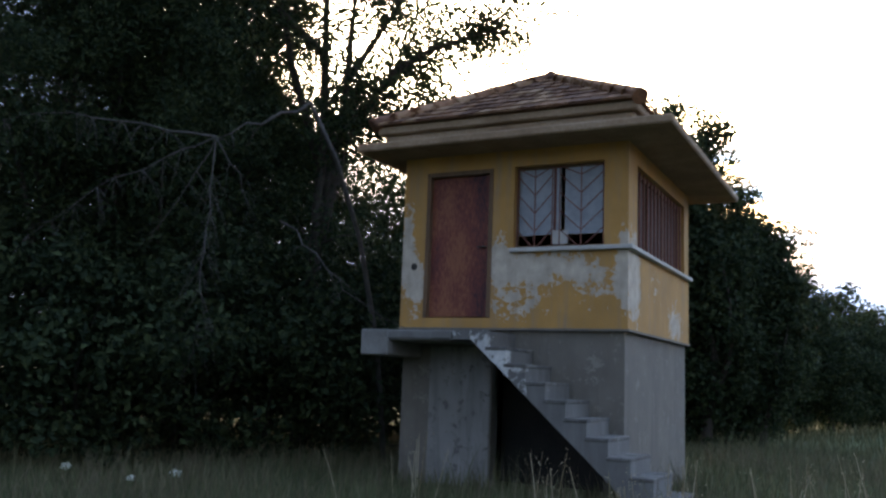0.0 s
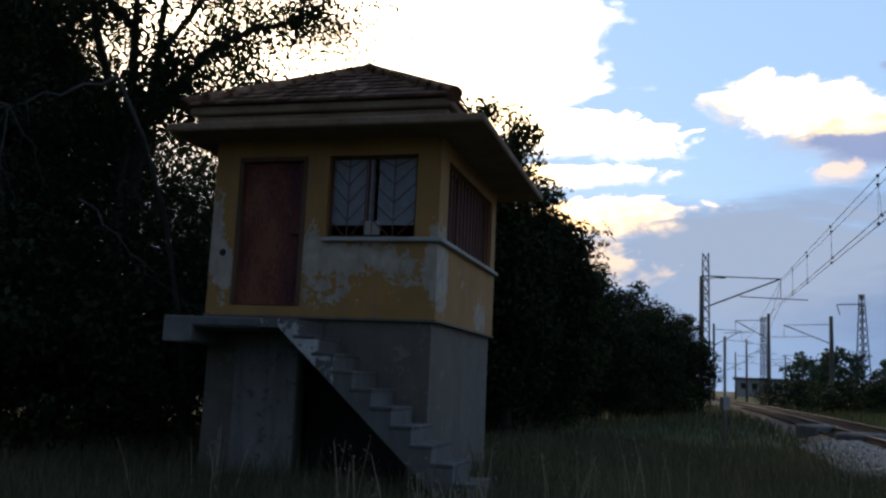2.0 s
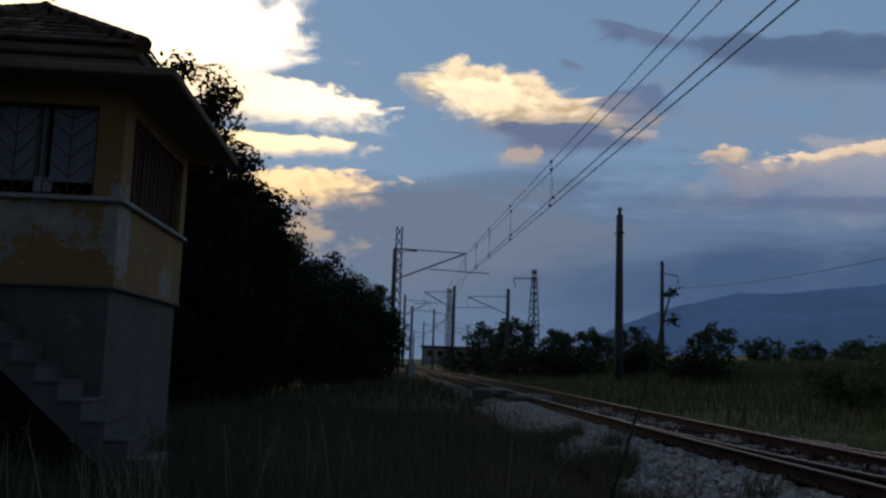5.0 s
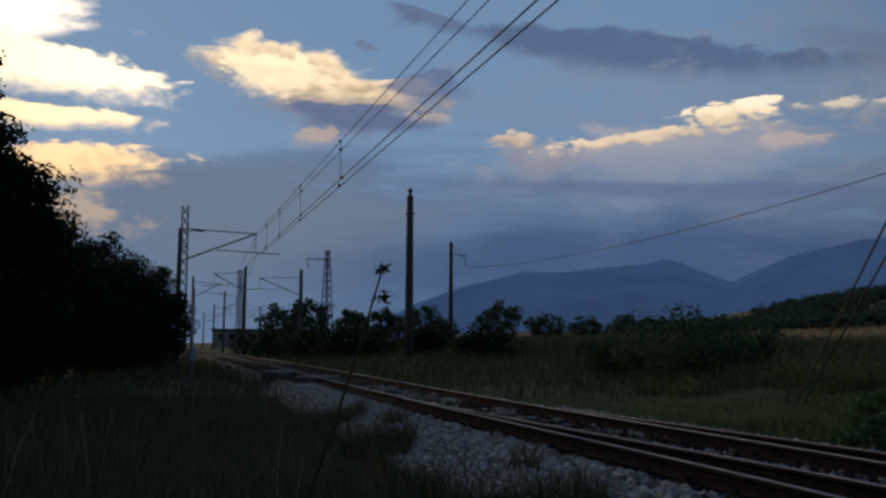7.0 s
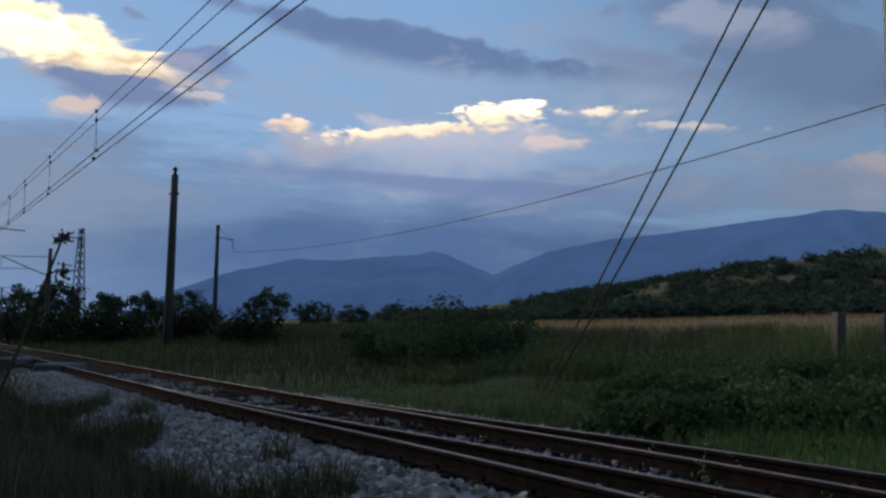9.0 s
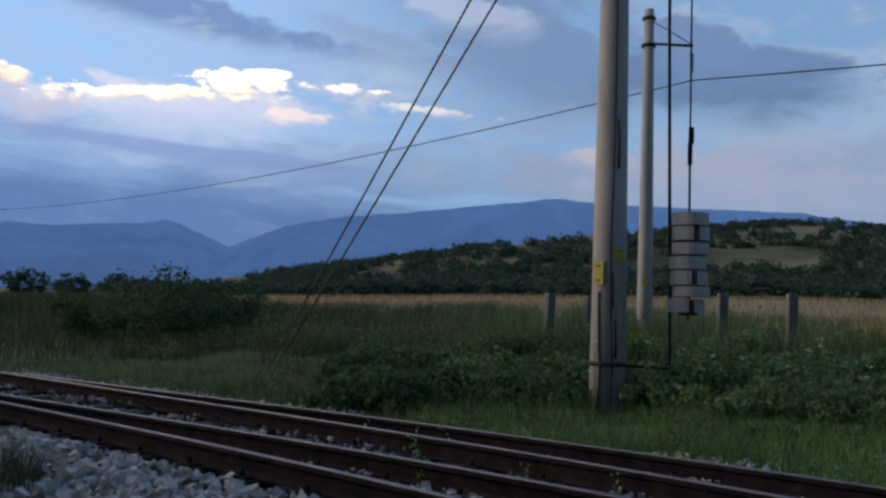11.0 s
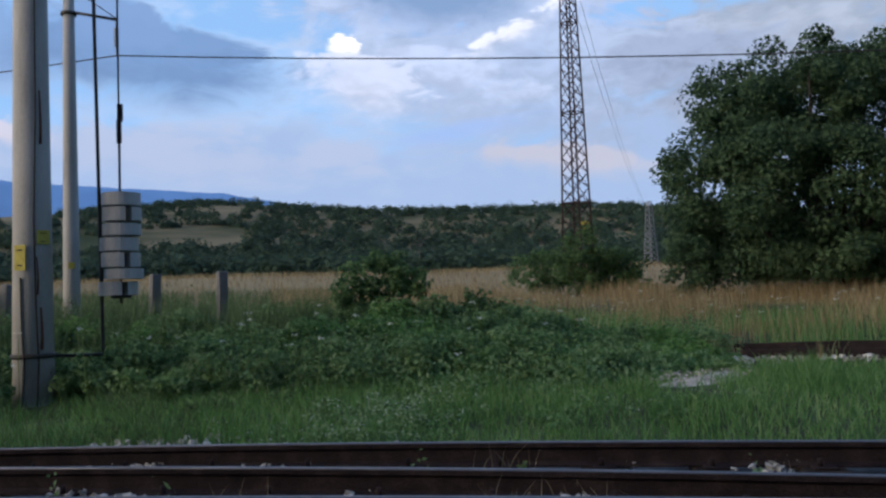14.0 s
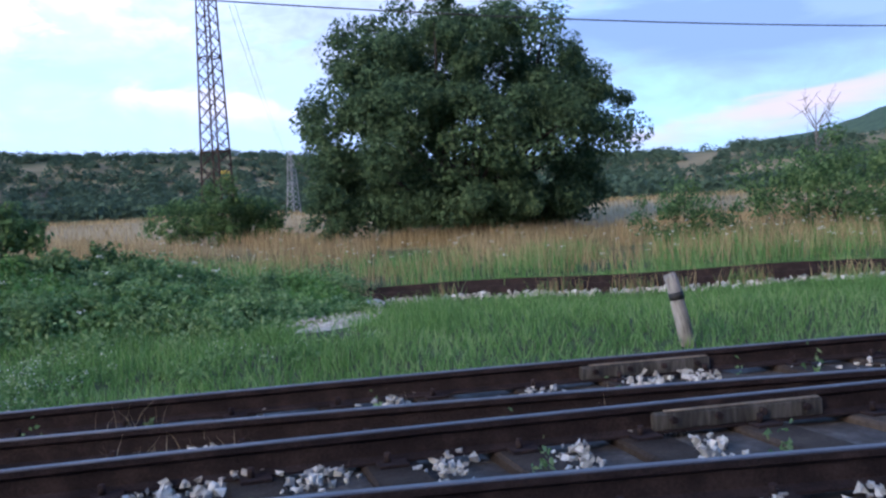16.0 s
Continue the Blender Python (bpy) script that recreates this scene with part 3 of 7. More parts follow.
# ---- the lie of the land ----
ALONG, ACROSS = np.array([0.49, 0.8717]), np.array([0.8717, -0.49])
FIELD_AZ = [-200, -165, -140, -123, -112, -98, -80, -60, -45, -30, 0]
FIELD_EL = [0.6, 1.1, 1.2, 1.55, 1.5, 1.65, 1.3, 0.55, 0.2, 0.0, 0.0]
HILL_AZ = [-200, -175, -162, -150, -140, -125, -116, -102, -95, -87, -77, -66, -55, -40]
HILL_EL = [2.4, 3.0, 3.2, 2.6, 2.9, 3.7, 3.8, 4.7, 4.7, 4.3, 3.0, 1.6, 0.4, 0.0]


def smooth(v, lo, hi):
    k = np.clip((np.asarray(v, float) - lo) / (hi - lo), 0, 1)
    return k * k * (3 - 2 * k)


def ground_z(x, y):
    x, y = np.asarray(x, float), np.asarray(y, float)
    r = np.hypot(x, y) + 1e-6
    az = np.degrees(np.arctan2(-x, y))
    az = np.where(az > 100, az - 360, az)
    s = x * ACROSS[0] + y * ACROSS[1]
    base = 0.10 + 0.22 * smooth(s, 4, 9) + 0.38 * smooth(s, 9.5, 14.5) * smooth(az, -126, -110) + 0.05 * np.sin(x * 0.9 + 1.3) * np.sin(y * 0.7)
    field = 1.45 + r * np.tan(np.radians(np.interp(az, FIELD_AZ, FIELD_EL)))
    field = np.where(s > 0, field, base)
    z = base + (field - base) * smooth(r, 14, 75) * smooth(s, 6, 16)
    hill = r * np.tan(np.radians(np.interp(az, HILL_AZ, HILL_EL))) * smooth(r, 210, 470) * 0.92
    lump = 3.0 * np.sin(x * 0.017 + 1) * np.sin(y * 0.021) * smooth(r, 250, 420)
    return z + np.where(r < 900, hill + lump * (hill > 1), hill * 470 / np.maximum(r, 470) * 0.8)


def gpoint(az, dist, lift=0.0):
    p = around(az, dist)
    p.z = float(ground_z(p.x, p.y)) + lift
    return p


def make_ground():
    rad = np.concatenate([np.linspace(0, 30, 61), 30 * np.exp(np.linspace(0.02, math.log(4200 / 30), 110))])
    ang = np.radians(np.arange(0, 360, 1.5))
    R, A = np.meshgrid(rad, ang, indexing="ij")
    X, Y = -R * np.sin(A), R * np.cos(A)
    V = np.stack([X, Y, ground_z(X, Y)], -1).reshape(-1, 3)
    n = len(ang)
    i, j = np.meshgrid(np.arange(len(rad) - 1), np.arange(n), indexing="ij")
    F = np.stack([i * n + j, i * n + (j + 1) % n, (i + 1) * n + (j + 1) % n, (i + 1) * n + j], -1).reshape(-1, 4)
    m = bpy.data.materials.new("meadow_ground")
    m.use_nodes = True
    nt = m.node_tree
    bsdf = nt.nodes["Principled BSDF"]
    bsdf.inputs["Roughness"].default_value = 0.95
    bsdf.inputs["Specular IOR Level"].default_value = 0.1
    tc = nt.nodes.new("ShaderNodeTexCoord")
    dot = nt.nodes.new("ShaderNodeVectorMath")
    dot.operation = "DOT_PRODUCT"
    nt.links.new(tc.outputs["Object"], dot.inputs[0])
    dot.inputs[1].default_value = (ACROSS[0], ACROSS[1], 0)

    def tex(scale, detail=6):
        t = nt.nodes.new("ShaderNodeTexNoise")
        nt.links.new(tc.outputs["Object"], t.inputs["Vector"])
        t.inputs["Scale"].default_value, t.inputs["Detail"].default_value = scale, detail
        return t.outputs["Fac"]

    def ramp(f, stops):
        t = nt.nodes.new("ShaderNodeValToRGB")
        while len(t.color_ramp.elements) < len(stops):
            t.color_ramp.elements.new(0.5)
        for e, (p, c) in zip(t.color_ramp.elements, stops):
            e.position, e.color = p, (*c, 1)
        nt.links.new(f, t.inputs[0])
        return t.outputs[0]

    green = ramp(tex(1.2), [(0.3, (0.06, 0.055, 0.036)), (0.5, (0.06, 0.08, 0.034)), (0.75, (0.10, 0.13, 0.055))])
    gold = ramp(tex(0.05), [(0.3, (0.18, 0.135, 0.07)), (0.5, (0.27, 0.205, 0.11)), (0.7, (0.32, 0.25, 0.14))])
    scrub = ramp(tex(0.02), [(0.35, (0.05, 0.065, 0.03)), (0.44, (0.12, 0.11, 0.06)), (0.54, (0.20, 0.165, 0.095)), (0.75, (0.26, 0.21, 0.125))])

    def mr(v, lo, hi):
        t = nt.nodes.new("ShaderNodeMapRange")
        t.interpolation_type = "SMOOTHSTEP"
        nt.links.new(v, t.inputs[0])
        t.inputs[1].default_value, t.inputs[2].default_value = lo, hi
        return t.outputs[0]

    def mix(f, a, b):
        t = nt.nodes.new("ShaderNodeMix")
        t.data_type = "RGBA"
        nt.links.new(f, t.inputs[0])
        nt.links.new(a, t.inputs[6])
        nt.links.new(b, t.inputs[7])
        return t.outputs[2]

    dist = nt.nodes.new("ShaderNodeVectorMath")
    dist.operation = "LENGTH"
    nt.links.new(tc.outputs["Object"], dist.inputs[0])
    wob = nt.nodes.new("ShaderNodeMath")
    wob.operation = "MULTIPLY_ADD"
    nt.links.new(tex(0.15), wob.inputs[0])
    wob.inputs[1].default_value = 10.0
    nt.links.new(dot.outputs["Value"], wob.inputs[2])
    col = mix(mr(wob.outputs[0], 34, 44), green, gold)
    col = mix(mr(dist.outputs["Value"], 240, 280), col, scrub)
    nt.links.new(col, bsdf.inputs["Base Color"])
    b = nt.nodes.new("ShaderNodeBump")
    b.inputs["Strength"].default_value, b.inputs["Distance"].default_value = 0.6, 0.05
    nt.links.new(tex(9.0), b.inputs["Height"])
    nt.links.new(b.outputs[0], bsdf.inputs["Normal"])
    g = sheet("ground", V, F, m, True)
    return tagged(g, "grassy meadow rising gently to a dry golden field", "ground", "", "structure")


make_ground()

# ---- the turnout: two tracks that part ----
RAIL_TOP = 0.535
TAU = np.array([-30, -22, -16, -10, -6, -2.3, 0, 2.2, 4.5, 6.7, 10.1, 14.7, 21.4, 32.7, 50.8, 79, 110, 160, 260], float)
TRACK_A = np.array([-4.4, -1.7, 0.15, 1.95, 3.02, 3.86, 4.22, 4.45, 4.48, 4.41, 4.22, 4.05, 3.90, 3.74, 3.2, 1.9, -0.2, -5.0, -17.5])
TRACK_B = np.array([0.2, 2.0, 3.1, 4.02, 4.52, 4.93, 5.12, 5.20, 5.14, 4.92, 4.45, 4.07, 3.90, 3.74, 3.2, 1.9, -0.2, -5.0, -17.5])


def eased(track):
    t = np.arange(-30, 260.01, 0.5)
    s = np.interp(t, TAU, track)
    k = np.exp(-0.5 * (np.arange(-6, 7) / 2.6) ** 2)
    k /= k.sum()
    for _ in range(2):
        s = np.convolve(np.pad(s, 6, mode="reflect", reflect_type="odd"), k, mode="valid")
    return t, s


def track_at(track, tau):
    t, s = eased(track)
    return np.interp(tau, t, s)


def to_xy(tau, s):
    return np.asarray(tau)[..., None] * ALONG + np.asarray(s)[..., None] * ACROSS


PROFILE = [(-0.0625, -0.15), (0.0625, -0.15), (0.0625, -0.138), (0.012, -0.122), (0.009, -0.05), (0.034, -0.036), (0.034, -0.010), (-0.034, -0.010), (-0.034, -0.036),
           (-0.009, -0.05), (-0.012, -0.122), (-0.0625, -0.138)]
CROWN = [(-0.021, -0.0095), (0.021, -0.0095), (0.019, -0.004), (0.012, -0.002), (-0.012, -0.002), (-0.019, -0.004)]


def sweep(name, track, offset, profile, mat, parent, t0, t1, z=RAIL_TOP):
    tau = np.concatenate([np.arange(t0, min(t1, 40), 0.5), np.arange(40, t1 + 0.1, 5.0)]) if t1 > 40 else np.arange(t0, t1 + 0.01, 0.5)
    p = to_xy(tau, track_at(track, tau))
    d = np.gradient(p, axis=0)
    d /= np.linalg.norm(d, axis=1)[:, None]
    side = np.stack([d[:, 1], -d[:, 0]], 1)
    k = len(profile)
    V = np.concatenate([np.concatenate([p + side * (offset + u), np.full((len(p), 1), z + w)], 1)[:, None] for u, w in profile], 1).reshape(-1, 3)
    i, j = np.meshgrid(np.arange(len(p) - 1), np.arange(k), indexing="ij")
    F = np.stack([i * k + j, i * k + (j + 1) % k, (i + 1) * k + (j + 1) % k, (i + 1) * k + j], -1).reshape(-1, 4)
    return sheet(name, V, F, mat, False, parent)


def make_rail(track, offset, t0, t1):
    e = thing("rail", Matrix(), "rusty steel rail with a polished running top", "rail", "rails of the turnout")
    sweep("rail_body", track, offset, PROFILE, M_RUST, e, t0, t1)
    tagged(sweep("rail_head", track, offset, CROWN, M_HEAD, e, t0, t1), "polished running top")


make_rail(TRACK_A, 0.7525, -5.0, 260)
make_rail(TRACK_A, -0.7525, -30, 15.0)
make_rail(TRACK_B, 0.7525, -30, 12.0)
make_rail(TRACK_B, -0.7525, -5.6, 260)
make_rail(TRACK_A, 0.7525, -30, -6.4)
make_rail(TRACK_B, -0.7525, -30, -6.4)


def make_bed():
    tau = np.concatenate([np.arange(-30, 30, 0.5), np.arange(30, 261, 4.0)])
    a, b = track_at(TRACK_A, tau), track_at(TRACK_B, tau)
    rows = []
    for off, z in ((-2.9, 0.02), (-1.9, 0.25), (-1.45, 0.34), (-0.8, 0.345)):
        rows.append((a + off * np.interp(tau, [20, 30], [1, 0.72 if off < -1 else 1]), z))
    rows.append(((a + b) / 2, 0.345))
    for off, z in ((0.8, 0.345), (1.35, 0.34), (1.8, 0.27), (2.6, 0.1)):
        rows.append((b + off, z))
    k = len(rows)
    V = np.concatenate([np.concatenate([to_xy(tau, s), np.full((len(tau), 1), z)], 1)[:, None] for s, z in rows], 1)
    rs = np.random.RandomState(4)
    V[..., 2] += rs.uniform(-0.015, 0.015, V.shape[:2])
    i, j = np.meshgrid(np.arange(len(tau) - 1), np.arange(k - 1), indexing="ij")
    F = np.stack([i * k + j, i * k + j + 1, (i + 1) * k + j + 1, (i + 1) * k + j], -1).reshape(-1, 4)
    tagged(sheet("trackbed", V.reshape(-1, 3), F, M_BED, True), "dark oily bed of ballast under the tracks", "trackbed", "", "structure")


make_bed()


def rock_mesh(rs):
    """One broken stone, about 1 across."""
    v = np.array([(x, y, z) for x in (-1, 1) for y in (-1, 1) for z in (-1, 1)], float) * 0.42
    v += rs.uniform(-0.36, 0.36, v.shape)
    return v


ROCK_F = np.array([(0, 1, 3, 2), (4, 6, 7, 5), (0, 4, 5, 1), (2, 3, 7, 6), (0, 2, 6, 4), (1, 5, 7, 3)])


def stones(name, pts, sizes, label, seed):
    rs = np.random.RandomState(seed)
    n = len(pts)
    shapes = np.array([rock_mesh(rs) for _ in range(24)])
    V = shapes[rs.randint(0, 24, n)] * sizes[:, None, None] * rs.uniform(0.7, 1.3, (n, 1, 3))
    a, b = rs.uniform(0, 6.283, n), rs.uniform(-0.7, 0.7, n)
    c, s = np.cos(a)[:, None], np.sin(a)[:, None]
    x, y = V[..., 0] * c - V[..., 1] * s, V[..., 0] * s + V[..., 1] * c
    c, s = np.cos(b)[:, None], np.sin(b)[:, None]
    y, z = y * c - V[..., 2] * s, y * s + V[..., 2] * c
    V = np.stack([x, y, z], -1) + pts[:, None]
    F = (ROCK_F[None] + 8 * np.arange(n)[:, None, None]).reshape(-1, 4)
    return tagged(sheet(name, V.reshape(-1, 3), F, M_STONE), label, "ballast", "", "stuff")


def make_ballast():
    rs = np.random.RandomState(11)
    n = 17000
    tau = -6 + 30 * rs.rand(n) ** 1.3
    off = rs.uniform(-2.35, -0.95, n)
    # the shoulder of clean stone lies beside the points and thins out towards the frog
    keep = rs.rand(n) < np.where(tau > 1.0, 1.0, np.where((tau < -1.2) & (off > -1.7), 0.85, 0.3)) * np.clip(1.1 - 0.3 * np.abs(off + 1.7), 0, 1)
    tau, off = tau[keep], off[keep]
    s = track_at(TRACK_A, tau) + off
    z = np.interp(off, [-2.9, -1.9, -1.45, -0.8], [0.03, 0.25, 0.34, 0.345]) + rs.uniform(0.0, 0.035, len(off))
    p = np.concatenate([to_xy(tau, s), z[:, None]], 1)
    stones("ballast_shoulder", p, rs.uniform(0.03, 0.075, len(p)), "pale broken limestone heaped along the track", 12)
    n = 30000
    tau = rs.uniform(-10, 22, n)
    w = rs.uniform(-0.72, 2.6, n)
    clump = np.array([noise.noise(Vector((t * 1.7, q * 2.5, 3.0))) for t, q in zip(tau, w)])
    keep = clump > rs.uniform(0.02, 0.3, n) + np.where((tau < -0.5) & (tau > -8), 0.22, 0.0)
    tau, w = tau[keep], w[keep]
    s = track_at(TRACK_A, tau) + w
    lim = track_at(TRACK_B, tau) + 2.0
    ok = (s < lim) & ((tau > 1.0) | (s < lim - 1.15))
    tau, s = tau[ok], s[ok]
    z = np.where(s > lim[ok] - 0.9, 0.29, 0.375) + rs.uniform(-0.01, 0.04, len(s))
    p = np.concatenate([to_xy(tau, s), z[:, None]], 1)
    stones("loose_ballast", p, 0.016 + 0.03 * rs.rand(len(p)) ** 1.6, "scattered pale stones lying between the rails", 13)
    heaps = ((3.10, -2.70), (2.72, -3.15), (3.49, -2.28), (2.30, -3.60), (3.23, -5.17), (3.49, -4.80), (4.48, -3.63), (3.85, -4.25), (3.87, -1.80), (1.83, -3.16))
    p = np.concatenate([np.array([x, y, 0.385]) + rs.normal(size=(40, 3)) * np.array([0.06, 0.06, 0.010]) + np.linspace(-0.20, 0.20, 40)[:, None] * np.array([0.62, -0.78, 0]) for x, y in heaps])
    stones("loose_ballast", p, 0.014 + 0.024 * rs.rand(len(p)) ** 1.4, "pale stones heaped between the rails of the turnout", 15)
    n = 5000
    tau = rs.uniform(-7, 16, n)
    off = rs.uniform(1.15, 2.6, n)
    clump = np.array([noise.noise(Vector((t * 0.8, q * 1.2, 9.0))) for t, q in zip(tau, off)])
    keep = clump > np.where(tau > 1.5, 0.08, 1.2) + rs.uniform(-0.06, 0.12, n)
    tau, off = tau[keep], off[keep]
    z = np.interp(off, [1.35, 1.8, 2.6], np.array([0.35, 0.31, 0.26])) + rs.uniform(0.0, 0.05, len(off))
    p = np.concatenate([to_xy(tau, track_at(TRACK_B, tau) + off), z[:, None]], 1)
    n = 1500
    tau, off = rs.uniform(-9, 1.5, n), 1.0 + 0.5 * rs.rand(n) ** 1.5
    q = np.concatenate([to_xy(tau, track_at(TRACK_B, tau) + off), (0.35 + rs.uniform(0, 0.02, n))[:, None]], 1)
    stones("verge_gravel", q, rs.uniform(0.008, 0.022, n), "thin strip of grey gravel beside the far rail", 16)
    n = 2200
    tau, off = rs.uniform(-8.0, -2.1, n), rs.uniform(-1.35, -0.86, n)
    q = np.concatenate([to_xy(tau, track_at(TRACK_A, tau) + off), (0.385 + rs.uniform(0, 0.045, n))[:, None]], 1)
    stones("near_ballast", q, rs.uniform(0.016, 0.036, n), "pale broken stones heaped against the near rail", 18)
    stones("verge_ballast", p, rs.uniform(0.015, 0.042, len(p)), "pale stones spilled along the far edge of the bed", 14)


make_ballast()


def make_sleepers():
    e = thing("sleepers", Matrix(), "dark oiled timber sleepers under the rails", "sleepers", "", "structure")
    for k in range(-38, 110):
        tau = k * 0.62
        a, b = float(track_at(TRACK_A, tau)), float(track_at(TRACK_B, tau))
        p = to_xy(np.array(tau), np.array((a + b) / 2))
        length = 2.5 + (b - a)
        sh = Shape().box((-length / 2, -0.13, -0.15), (length / 2, 0.13, 0.0), None, 0.015)
        o = part("sleeper", sh, M_SLEEPER, e)
        o.matrix_local = pose(p[0], p[1], RAIL_TOP - 0.151, 0, 0, math.degrees(math.atan2(ACROSS[1], ACROSS[0])) + random.uniform(-1.5, 1.5))
        if tau < 14:
            for tr in (a, b):
                for q in (-0.7525, 0.7525):
                    x = tr - (a + b) / 2 + q
                    ch = Shape().box((x - 0.15, -0.07, 0.0), (x + 0.15, 0.07, 0.016), None, 0.003)
                    for d in (-0.09, 0.09):
                        ch.tube([(x + d, 0.02, 0.016), (x + d, 0.02, 0.06)], 0.018, 0.016, 6)
                    part("tie_plate", ch, M_RUST, o)


make_sleepers()


def make_joint(track, offset, tau, side):
    p0 = to_xy(np.array(tau), track_at(track, np.array(tau)))
    p1 = to_xy(np.array(tau + 0.1), track_at(track, np.array(tau + 0.1)))
    ang = math.degrees(math.atan2(*(p1 - p0)[::-1]))
    d = (p1 - p0) / np.linalg.norm(p1 - p0)
    s = np.array([d[1], -d[0]])
    p = p0 + s * offset
    e = thing("rail_joint", pose(p[0], p[1], RAIL_TOP - 0.085, 0, 0, ang), "weathered timber fishplates bolted to a rusty rail", "rail joint", "insulated joints")
    for q in (1, -1):
        part("fishplate", Shape().box((-0.46, q * 0.012, -0.055), (0.46, q * 0.062, 0.038), None, 0.012), M_OLDWOOD, e)
        part("worn_edge", Shape().box((-0.44, q * 0.03, 0.0385), (0.40, q * 0.058, 0.046), None, 0.003), M_WOOD, e, "pale splintered top edge")
        for x in (-0.36, -0.12, 0.12, 0.36):
            part("bolt", Shape().tube([(x, q * 0.06, 0), (x, q * 0.088, 0)], 0.02, 0.018, 6), M_RUST, e)


make_joint(TRACK_B, 0.7525, -2.6, 1)
make_joint(TRACK_B, -0.7525, -2.45, 1)


def make_siding():
    """The disused track beyond, half lost in dry grass."""
    a, b = np.array([13.6, -7.9]), np.array([-0.2, -21.3])
    d = (b - a) / np.linalg.norm(b - a)
    s = np.array([d[1], -d[0]])
    for q in (-0.75, 0.75):
        e = thing("siding_rail", Matrix(), "rusty rail of an overgrown siding", "rail", "rails of the siding")
        sh = Shape()
        for i in range(20):
            p, p2 = a + d * i + s * q, a + d * (i + 1) + s * q
            z1, z2 = float(ground_z(*p)) + 0.15, float(ground_z(*p2)) + 0.15
            v = [(*(pp + s * u), zz + w) for pp, zz in ((p, z1), (p2, z2)) for u, w in ((-0.05, -0.15), (0.05, -0.15), (0.03, 0), (-0.03, 0))]
            sh.hull(v, [(0, 1, 5, 4), (1, 2, 6, 5), (2, 3, 7, 6), (3, 0, 4, 7)])
        bmesh.ops.remove_doubles(sh.bm, verts=sh.bm.verts, dist=0.002)
        part("rail_body", sh, M_RUST, e)
    rs = np.random.RandomState(5)
    k = rs.rand(900) * 20
    w = rs.uniform(0.82, 1.6, 900)
    p = a + d * k[:, None] + s * w[:, None]
    stones("siding_ballast", np.concatenate([p, (ground_z(p[:, 0], p[:, 1]) + 0.05)[:, None]], 1), rs.uniform(0.025, 0.06, 900), "grey stones beside an overgrown siding", 6)


make_siding()


def siding_tufts():
    """Grass that leans over the siding's near rail in tufts."""
    rs = np.random.RandomState(7)
    a, d = np.array([13.6, -7.9]), np.array([-0.7174, -0.6966])
    s = np.array([d[1], -d[0]])
    at = np.repeat(rs.rand(46) ** 0.8 * 19, 34) + rs.normal(0, 0.12, 46 * 34)
    w = np.repeat(rs.uniform(0.86, 1.35, 46), 34) + rs.normal(0, 0.07, 46 * 34)
    p = a + d * at[:, None] + s * w[:, None]
    p = np.concatenate([p, ground_z(p[:, 0], p[:, 1])[:, None]], 1)
    gold = rs.rand(len(p)) < 0.45
    blades("siding_tufts", p[gold], 0.34, 0.010, rs, M_GOLD, "dry tufts along an overgrown siding", 0.6)
    blades("siding_tufts", p[~gold], 0.26, 0.011, rs, M_GRASS, "green tufts along an overgrown siding", 0.7)




# ---- the crossing keeper's house ----
HOUSE = pose(1.76, 10.83, 0, 0, 0, -27)
WIDE, DEEP, FLOOR, SILL, TOP = 3.18, 3.55, 2.17, 3.17, 4.52


